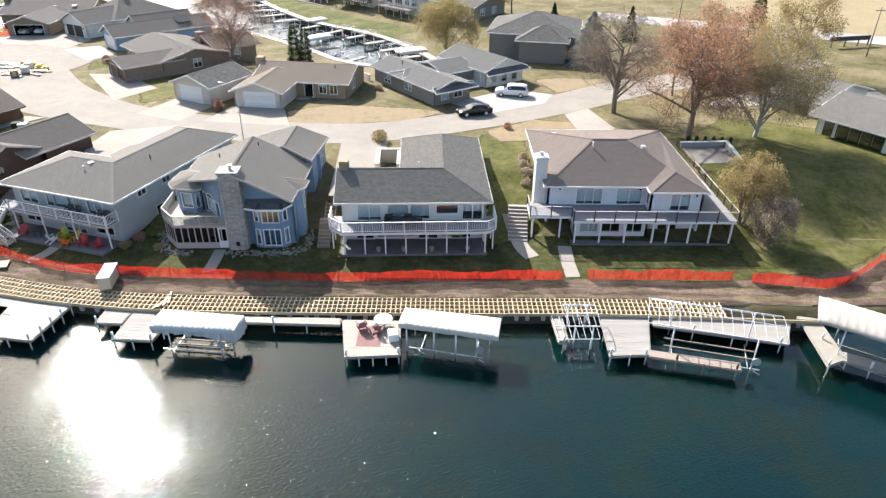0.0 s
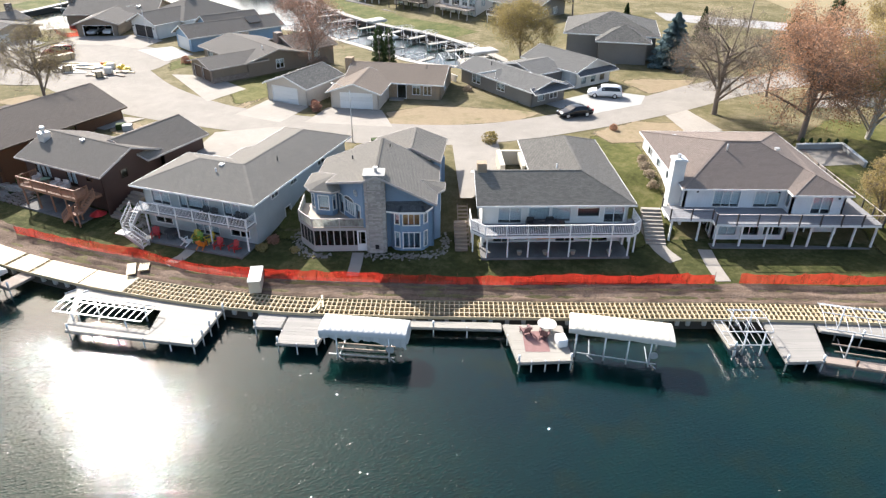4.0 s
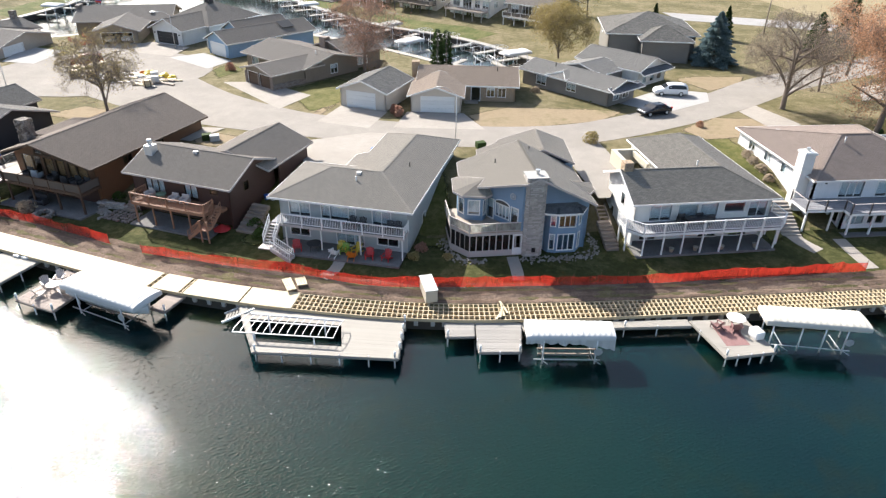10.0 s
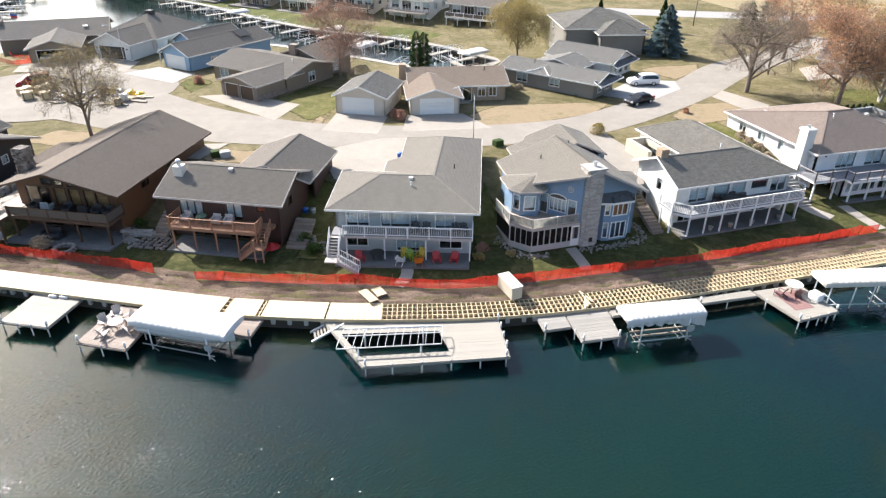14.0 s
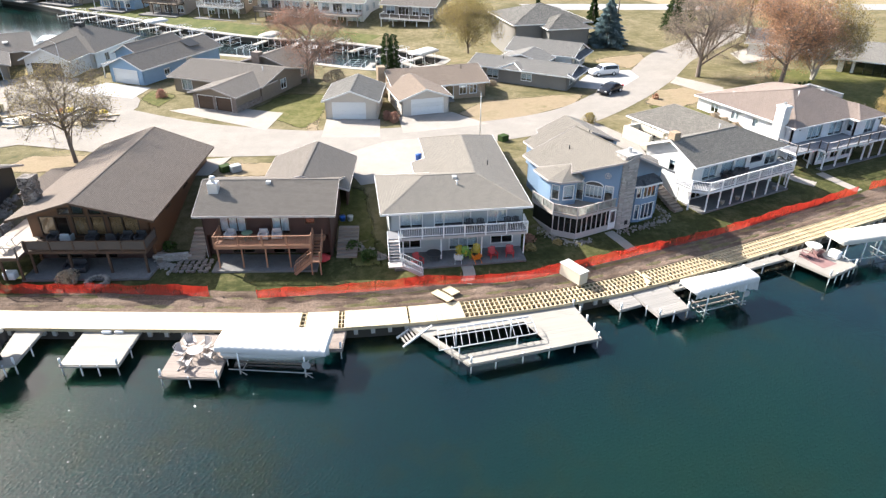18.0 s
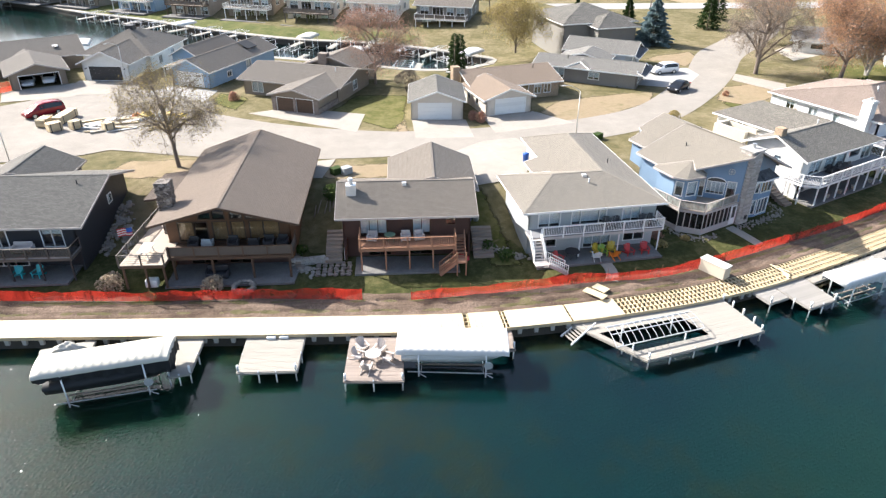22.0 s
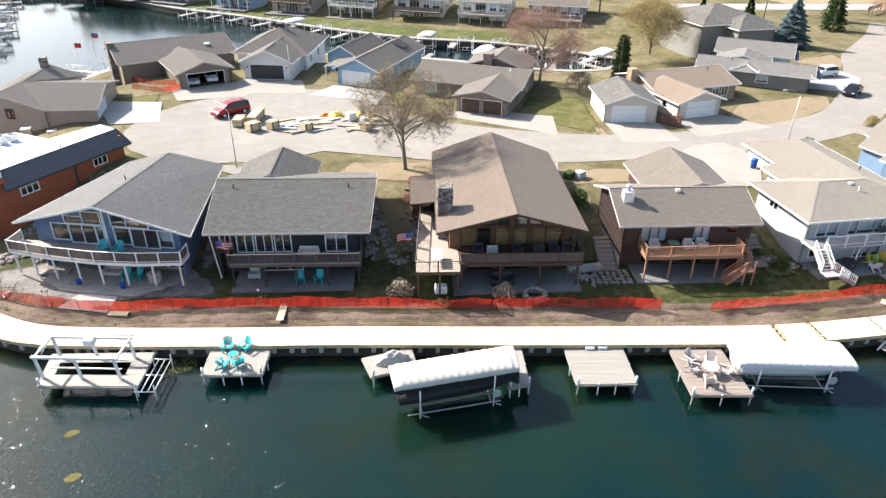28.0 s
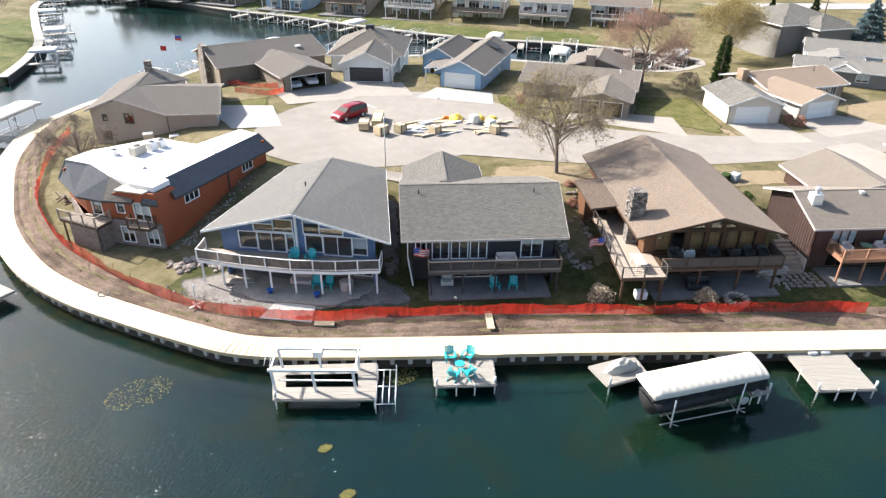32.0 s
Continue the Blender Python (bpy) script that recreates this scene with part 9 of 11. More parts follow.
bay = smooth_line(BAY[11:], 2.0)
tb = np.gradient(bay, axis=0)
tb /= np.linalg.norm(tb, axis=1)[:, None]
nb = np.stack([-tb[:, 1], tb[:, 0]], 1)         # towards the bay's water
ribbon("bay_walk", bay - nb * 0.3, bay + nb * 1.5, 1.36, 1.36, "dockp", "pale boardwalk round the far side of the bay", "boardwalk", thick=0.25)
ribbon("bay_wall", bay + nb * 1.25, bay + nb * 1.4, 1.2, 1.2, "wall_sea", "dark seawall of the bay", "seawall", thick=3.2)
near = smooth_line([INNER[-1]] + BAY[:12], 2.0)
tn = np.gradient(near, axis=0)
tn /= np.linalg.norm(tn, axis=1)[:, None]
nn = np.stack([-tn[:, 1], tn[:, 0]], 1)
ribbon("bay_walk", near - nn * 0.2, near + nn * 1.3, 1.36, 1.36, "dockp", "pale boardwalk behind the houses on the point", "boardwalk", thick=0.25)
ribbon("bay_wall", near + nn * 1.05, near + nn * 1.2, 1.2, 1.2, "wall_sea", "dark seawall of the bay", "seawall", thick=3.2)


# green banks behind the bay's walk
for a0, a1, nm in ((14, 70, "green"), (112, len(bay) - 2, "green")):
    seg = slice(a0, min(a1, len(bay)))
    p, q = bay[seg] - nb[seg] * 0.35, bay[seg] - nb[seg] * 8.0
    q = q + np.array([[1.2 * noise.noise((x * 0.2, y * 0.2, 1)), 1.2 * noise.noise((x * 0.2, y * 0.2, 5))] for x, y in q])
    mid_ = (p + q) / 2
    for e, f in ((p, mid_), (mid_, q)):
        ribbon("bay_lawn", e, f, lie(e[:, 0], e[:, 1]) + 0.06, lie(f[:, 0], f[:, 1]) + 0.05, nm, "green lawn between the bay's walk and the far houses", "lawn")


def bay_dock(x, y, nx, ny, kind):
    """A finger dock with a white lift beside it, running out from the bay's walk."""
    tx, ty = -ny, nx
    p = lambda u, v: (x + nx * v + tx * u, y + ny * v + ty * u)
    L = random.uniform(6, 8)
    dock([p(0, 1.2), p(1.3, 1.2), p(1.3, L), p(0, L)], "dockp", "pale finger dock on the bay", [(0.05, 0.97), (0.95, 0.97), (0.05, 0.5), (0.95, 0.5)], group="bay docks", plank=0.5)
    c = [p(1.8, 1.8), p(1.8, L - 0.5), p(5.2, L - 0.5), p(5.2, 1.8)]
    if kind == 0:
        canopy(c, "canvasw", "white canopied boat lift on the bay", 3.0, 0.4, 0.3)
    elif kind == 1:
        canopy(c, "alum", "bare white boat lift frame on the bay", 2.4, 0.2, skin=False, ribs=5)
    elif kind == 2:
        canopy(c, "alum", "low white boat lift frame on the bay", 1.5, 0.1, skin=False, ribs=3)
    else:
        canopy(c, "canvas", "cream canopied boat lift on the bay", 3.0, 0.4, 0.3)


for k, s in enumerate(np.arange(6, 62, 4.2)):
    i = int(min(s, len(bay) - 1))
    bay_dock(bay[i][0], bay[i][1], nb[i][0], nb[i][1], (0, 1, 2, 1, 1, 3, 2, 1, 1, 0, 1, 2, 1, 1)[k % 14])
for k, s in enumerate(np.arange(82, len(bay) - 4, 4.6)):
    i = int(s)
    bay_dock(bay[i][0], bay[i][1], nb[i][0], nb[i][1], (0, 1, 0, 1, 2)[k % 5])
for k, s in enumerate((14, 18, 26, 31, 40, 47, 54, 60, 66)):
    if s < len(near):
        bay_dock(near[s][0], near[s][1], nn[s][0], nn[s][1], (1, 2, 0, 1, 2, 1, 0, 2, 1)[k])
canopy([(-121.2, 141.2), (-116.0, 147.8), (-119.0, 150.2), (-124.4, 143.6)], "canvas", "boat lift under a cream canopy beside the point", 3.4, 0.4, 0.2)
dock([(-119.2, 138.8), (-118.2, 140.0), (-123.2, 143.6), (-124.2, 142.4)], "dockp", "narrow pale dock beside the point", [(0.05, 0.97), (0.95, 0.97)])


# ---- trees and shrubs ----
def tree(x, y, z, h, w, seed, leafmat, bark, label, leaves=2500, size=0.12, base=0.24, limbs=8, twiglets=4, stems=1, scatter=0.10, trunk=0.022):
    """A tapered trunk, curved limbs, branches and twigs that fill an uneven crown w metres across, with leaves about the twigs."""
    rng = random.Random(seed)
    ob = thing("tree", x, y, z, 0, label, "tree")
    V, F, tips = [], [], []
    hb = h * base
    mid, rad = Vector((0, 0, (h + hb) / 2)), Vector((w / 2, w / 2, (h - hb) / 2))

    def tube(a, b, ra, rb, n, k, bow):
        d = b - a
        c = a + d * 0.45 + bow * d.length
        pts = [a * (1 - t) ** 2 + c * 2 * t * (1 - t) + b * t * t for t in [i / n for i in range(n + 1)]]
        s = d.orthogonal().normalized()
        u = d.normalized().cross(s)
        o = len(V)
        for i, p in enumerate(pts):
            r = ra + (rb - ra) * i / n
            for j in range(k):
                g = 2 * math.pi * j / k
                V.append(p + (s * math.cos(g) + u * math.sin(g)) * r)
        for i in range(n):
            for j in range(k):
                q, e = o + i * k + j, o + i * k + (j + 1) % k
                F.append((q, e, e + k, q + k))
        return lambda t: a * (1 - t) ** 2 + c * 2 * t * (1 - t) + b * t * t

    def keep(p):
        """Pulls a point inside the crown, whose outline is lobed."""
        q = Vector(((p.x - mid.x) / rad.x, (p.y - mid.y) / rad.y, (p.z - mid.z) / rad.z))
        lim = 0.92 + 0.28 * noise.noise(q.normalized() * 1.7 + Vector((seed, 0, 0)))
        return p if q.length < lim else mid + Vector((q.x * rad.x, q.y * rad.y, q.z * rad.z)) * (lim / q.length)

    jitter = lambda k: Vector((rng.gauss(0, 1), rng.gauss(0, 1), rng.gauss(0, 1))) * k
    r0 = h * trunk / (1 if stems == 1 else 1.5)
    trunks = []
    for s in range(stems):
        g = 6.28 * s / stems + seed
        lean = Vector((math.cos(g), math.sin(g), 0)) * (0.16 * w if stems > 1 else 0.03 * w)
        top = Vector((lean.x, lean.y, h * 0.62))
        trunks.append((tube(Vector((0, 0, -0.3)), top, r0, r0 * 0.4, 6, 8, jitter(0.03)), g))
    for i in range(limbs * stems):
        f, g = trunks[i % stems]
        t0 = rng.uniform(base * 0.95, 0.62) / 0.62
        st = f(min(1, t0))
        az = i * 2.4 + rng.uniform(-0.5, 0.5)
        el = rng.uniform(-0.25, 1.25)
        end = keep(mid + Vector((math.cos(az) * math.cos(el) * rad.x, math.sin(az) * math.cos(el) * rad.y, math.sin(el) * rad.z)) * rng.uniform(0.7, 0.95))
        ra = r0 * rng.uniform(0.34, 0.5)
        limb = tube(st, end, ra, ra * 0.22, 6, 6, Vector((0, 0, 0.16)) + jitter(0.06))
        for j in range(9):
            t = rng.uniform(0.28, 1.0)
            p = limb(t)
            q = keep(p + (p - mid).normalized() * w * 0.08 + Vector((0, 0, 0.05 * w)) + jitter(0.12 * w))
            rb = ra * (0.42 - 0.2 * t)
            br = tube(p, q, rb, rb * 0.3, 4, 4, Vector((0, 0, 0.1)) + jitter(0.08))
            for k in range(6):
                t2 = rng.uniform(0.35, 1.0)
                p2 = br(t2)
                q2 = keep(p2 + (p2 - mid).normalized() * 0.03 * w + jitter(0.055 * w))
                tw = tube(p2, q2, max(0.012, rb * 0.3), 0.008, 2, 3, jitter(0.1))
                tips.append(q2)
                for m_ in range(twiglets):
                    p3 = tw(rng.uniform(0.3, 1.0))
                    q3 = keep(p3 + jitter(0.03 * w))
                    tube(p3, q3, 0.011, 0.006, 1, 3, Vector())
                    tips.append(q3)
    me = bpy.data.meshes.new("trunk")
    me.from_pydata([tuple(v) for v in V], [], F)
    me.materials.append(M[bark])
    me.shade_smooth()
    t = new("trunk", me)
    t.parent = ob
    LV, LF = [], []
    for i in range(leaves):
        c = tips[rng.randrange(len(tips))] + jitter(scatter * w * 0.35)
        a, b = jitter(1).normalized(), jitter(1).normalized()
        s = size * rng.uniform(0.5, 1.3)
        n = len(LV)
        LV += [tuple(c - a * s), tuple(c + b * s * 0.55), tuple(c + a * s), tuple(c - b * s * 0.55)]
        LF.append((n, n + 1, n + 2, n + 3))
    if leaves:
        me = bpy.data.meshes.new("crown")
        me.from_pydata(LV, [], LF)
        me.materials.append(M[leafmat])
        c = new("crown", me)
        c.parent = ob
    return ob


def conifer(x, y, z, h, r, seed, leafmat, label, power=1.0, n=5200, size=0.22):
    rng = random.Random(seed)
    ob = thing("tree", x, y, z, 0, label, "tree")
    bm = bmesh.new()
    rod(bm, (0, 0, -0.3), (0, 0, h * 0.95), h * 0.022, 0.02, 8)
    part("trunk", bm, "bark", ob, "", True)
    LV, LF = [], []
    for i in range(n):
        t = rng.random() ** 0.75
        z0 = h * (0.03 + 0.97 * (1 - t))
        az = rng.uniform(0, 6.28)
        rr = r * (t ** power) * (0.72 + 0.22 * math.sin(az * 5 + z0 * 3.0) + 0.18 * math.sin(z0 * 7.5)) * (0.35 + 0.65 * rng.random() ** 0.35)
        c = Vector((rr * math.cos(az), rr * math.sin(az), z0 - rr * 0.18))
        out = Vector((math.cos(az), math.sin(az), rng.uniform(-0.5, 0.35))).normalized()
        up = Vector((rng.uniform(-1, 1), rng.uniform(-1, 1), rng.uniform(-1, 1))).cross(out).normalized()
        s = size * rng.uniform(0.6, 1.3)
        k = len(LV)
        LV += [tuple(c - out * s), tuple(c + up * s * 0.35), tuple(c + out * s), tuple(c - up * s * 0.35)]
        LF.append((k, k + 1, k + 2, k + 3))
    me = bpy.data.meshes.new("crown")
    me.from_pydata(LV, [], LF)
    me.materials.append(M[leafmat])
    c = new("crown", me)
    c.parent = ob
    return ob


def shrub(x, y, z, r, h, seed, leafmat, label, n=700, size=0.09, group=""):
    rng = random.Random(seed)
    ob = thing("shrub", x, y, z, 0, label, "shrub", group)
    bm = bmesh.new()
    for i in range(9):
        az = rng.uniform(0, 6.28)
        beam(bm, (0, 0, -0.1), (math.cos(az) * r * 0.7, math.sin(az) * r * 0.7, h * rng.uniform(0.5, 0.95)), 0.02)
    part("stem", bm, "bark", ob)
    LV, LF = [], []
    for i in range(n):
        az, t = rng.uniform(0, 6.28), rng.random() ** 0.5
        zz = rng.random()
        k = math.sqrt(max(0, 1 - (2 * zz - 0.8) ** 2 / 1.6)) * (1 + 0.25 * math.sin(az * 3 + seed))
        c = Vector((math.cos(az) * r * t * k, math.sin(az) * r * t * k, h * zz))
        a = Vector((rng.uniform(-1, 1), rng.uniform(-1, 1), rng.uniform(-1, 1))).normalized()
        b = a.orthogonal()
        s = size * rng.uniform(0.6, 1.4)
        q = len(LV)
        LV += [tuple(c - a * s), tuple(c + b * s * 0.5), tuple(c + a * s), tuple(c - b * s * 0.5)]
        LF.append((q, q + 1, q + 2, q + 3))
    me = bpy.data.meshes.new("foliage")
    me.from_pydata(LV, [], LF)
    me.materials.append(M[leafmat])
    c = new("foliage", me)
    c.parent = ob
    return ob


tree(23.5, 87.3, 4.6, 14.5, 15.0, 11, "l_tan", "bark", "tall bare brown tree with a few tan leaves", 14000, 0.07, 0.12, 18, 6, trunk=0.027)
tree(30.4, 77.2, 4.5, 14.0, 16.0, 5, "l_rust", "bark", "broad autumn tree with thinning rust-red leaves", 30000, 0.115, 0.07, 20, 4, trunk=0.03)
tree(38.9, 78.0, 4.4, 14.5, 13.5, 23, "l_gold", "birchbark", "pale-barked tree with dull gold leaves", 36000, 0.11, 0.06, 12, 3, stems=2, trunk=0.027)
tree(44, 104, 4.7, 13, 12.0, 31, "l_rust", "bark", "rust-leaved autumn tree beyond the drive", 7000, 0.16, 0.2, 9, 3)
tree(58, 108, 4.7, 14, 12.0, 35, "l_gold", "bark", "dull gold autumn tree beyond the drive", 7000, 0.16, 0.2, 9, 3)
tree(34.0, 95.5, 4.7, 9, 8.0, 36, "l_tan", "bark", "bare grey-brown tree beside the drive", 900, 0.1, 0.2, 8, 4)
tree(30.2, 58.6, 1.9, 8.6, 6.2, 7, "l_gold", "bark", "bushy pale gold small tree on the lawn", 20000, 0.085, 0.05, 4, 4, stems=3)
tree(31.4, 55.4, 1.75, 5.8, 5.0, 9, "l_tan", "bark", "bushy pale tan small tree on the lawn", 12000, 0.085, 0.05, 4, 4, stems=3)
tree(-68.0, 89.5, 4.7, 11.4, 12.5, 3, "l_olive", "bark", "spreading street tree with sparse olive leaves", 13000, 0.07, 0.17, 16, 6)
tree(-35.0, 111.0, 4.2, 11.8, 16.0, 13, "l_pink", "bark", "brown-pink autumn tree behind the garages", 14000, 0.09, 0.2, 12, 5)
tree(1.0, 124.8, 3.4, 9.8, 14.0, 17, "l_olive", "bark", "round olive-brown autumn tree beside the bay", 30000, 0.12, 0.03, 14, 4)
tree(-112.6, 116.5, 2.2, 7.8, 9.5, 19, "l_tan", "bark", "small bare leafless tree beside the tan house", 600, 0.05, 0.12, 12, 6)
tree(-32.6, 104.5, 4.6, 3.4, 5.0, 29, "l_pink", "bark", "low bare bushy tree behind the garage", 500, 0.06, 0.08, 3, 5, stems=3)
tree(16, 158, 4.7, 10, 9.0, 41, "l_olive", "bark", "autumn tree beyond the far houses", 5000, 0.2, 0.2, 7, 2)
tree(-57, 235, 3.5, 11, 9.0, 43, "l_tan", "bark", "bare tree between the far houses", 1500, 0.16, 0.2, 7, 3)
tree(-92, 277, 3.5, 12, 10.0, 45, "l_tan", "bark", "bare tree at the head of the bay", 1500, 0.16, 0.2, 7, 3)
tree(-124, 214, 2.5, 11, 9.0, 47, "l_tan", "bark", "bare tree on the far bank", 1500, 0.16, 0.2, 7, 3)
conifer(25.0, 112.6, 4.7, 8.8, 4.3, 2, "l_spruce", "dense blue spruce beside the street", 0.75, 40000, 0.19)
conifer(21.5, 132.0, 4.7, 7.0, 2.0, 4, "l_cedar", "dark green spruce behind the houses", 0.9, 4200)
conifer(36.5, 132.0, 4.7, 6.5, 2.0, 6, "l_cedar", "dark green spruce beside the highway", 0.9, 4200)
conifer(47.5, 119.0, 4.7, 7.5, 3.0, 8, "l_cedar", "dark pine beside the street", 0.6, 5200)
conifer(58.0, 126.0, 4.7, 12, 3.2, 10, "l_cedar", "tall dark spruce beside the highway", 0.9, 5200)
conifer(-23.4, 106.4, 4.6, 7.6, 1.4, 12, "l_cedar", "columnar dark cedar behind the tan house", 0.28, 5200, 0.16)
conifer(-21.9, 107.3, 4.6, 7.2, 1.3, 14, "l_cedar", "columnar dark cedar behind the tan house", 0.28, 4200, 0.16)
for i, (x, y, z, r, h, m, lb) in enumerate([
    (-7.4, 75.6, 4.6, 0.95, 1.5, "l_olive", "round brown-leaved shrub beside the drive"), (9.3, 66.5, 4.2, 0.7, 1.0, "l_tan", "brown bare shrub along the house wall"), (9.1, 68.2, 4.4, 0.7, 1.0, "l_tan", "brown bare shrub along the house wall"),
    (9.3, 70.0, 4.5, 0.7, 1.0, "l_tan", "brown bare shrub along the house wall"), (9.2, 64.8, 3.8, 0.6, 0.9, "l_tan", "brown bare shrub along the house wall"), (-77.0, 71.6, 1.7, 1.1, 1.3, "l_tan", "bare brown shrub at the deck's corner"),
    (-69.4, 67.2, 1.7, 0.9, 1.2, "l_tan", "bare brown shrub in the patio bed"), (-55.5, 75.2, 3.9, 0.9, 1.6, "l_green", "dark green evergreen shrub"), (-61.0, 69.5, 1.9, 0.7, 0.7, "l_green", "low green shrub by stone steps"),
    (-44.6, 59.6, 1.8, 0.8, 0.9, "l_green", "dark green shrub beside the steps"), (-45.3, 61.6, 2.0, 0.7, 0.9, "l_green", "dark green shrub beside the wall"), (-29.2, 56.0, 1.8, 0.6, 0.7, "l_pink", "bronze shrub at the house corner"),
    (-30.0, 54.6, 1.75, 0.6, 0.6, "l_olive", "low olive shrub at the patio's end"), (-26.9, 54.4, 1.7, 0.45, 0.5, "l_gold", "small yellow shrub in the stone bed"), (-30.3, 87.2, 4.7, 0.7, 1.4, "l_pink", "bare brown shrub between the garages"), (-30.8, 88.6, 4.7, 0.6, 1.2, "l_pink", "bare brown shrub between the garages"),
    (-56.6, 112.5, 4.6, 0.8, 1.3, "l_pink", "bare purple-brown shrub beside the blue house"), (-9.5, 97.5, 4.6, 0.7, 0.9, "l_tan", "pale brown shrub at the house corner"), (-2.2, 92.0, 4.6, 0.5, 0.6, "l_green", "low green shrub by the wall"), (-5.2, 96.2, 4.6, 0.5, 0.6, "l_green", "low green shrub by the wall"),
    (-70.6, 83.6, 3.9, 0.6, 0.8, "l_pink", "dry brown shrub on the bank"), (-69.6, 82.9, 3.9, 0.5, 0.9, "l_tan", "dry grassy shrub on the bank"), (-70.6, 80.9, 3.3, 0.65, 0.9, "l_tan", "dry grassy shrub on the bank"), (-68.7, 86.4, 4.4, 0.6, 0.7, "l_pink", "dry brown shrub on the bank"), (-68.6, 84.7, 4.3, 0.5, 0.7, "l_tan", "dry grassy shrub on the bank"), (-58.3, 87.0, 4.6, 0.4, 0.5, "l_olive", "small round shrub by the kerb"), (8.4, 80.5, 4.6, 0.5, 0.9, "l_rust", "small rust-leaved shrub on the lawn")]):
    shrub(x, y, z, r, h, 100 + i, m, lb, int(500 * r * h + 250))


def boulders(rng, spots, spread, n, size, mat, label, group):
    """Field stones strewn along a line of spots, half sunk in the ground."""
    for i in range(n):
        u = rng.uniform(0, len(spots) - 1.001)
        a, b = spots[int(u)], spots[int(u) + 1]
        f = u - int(u)
        x, y = a[0] + (b[0] - a[0]) * f + rng.gauss(0, spread), a[1] + (b[1] - a[1]) * f + rng.gauss(0, spread)
        r = size * rng.uniform(0.5, 1.3)
        bm = bmesh.new()
        bmesh.ops.create_icosphere(bm, subdivisions=2, radius=r)
        for v in bm.verts:
            v.co *= 1 + 0.35 * noise.noise(v.co / r * 0.9 + Vector((i * 3.1, 0, 0)))
            v.co.z *= 0.7
        rest("boulder", bm, mat, x, y, float(lie(x, y)[0]) + 0.2 * r, rng.uniform(0, 360), label, "rock", False, group)


boulders(random.Random(8), [(-107.6, 94.4), (-106.4, 93.2), (-104.6, 92.8)], 0.35, 26, 0.34, "facing", "pale field stone at the house corner", "stones between the houses")
boulders(random.Random(9), [(-69.2, 85.0), (-70.6, 82.0), (-72.4, 78.6), (-75.0, 75.4)], 0.4, 30, 0.26, "facing", "pale stone on the bank beside the lodge", "stones on the bank")


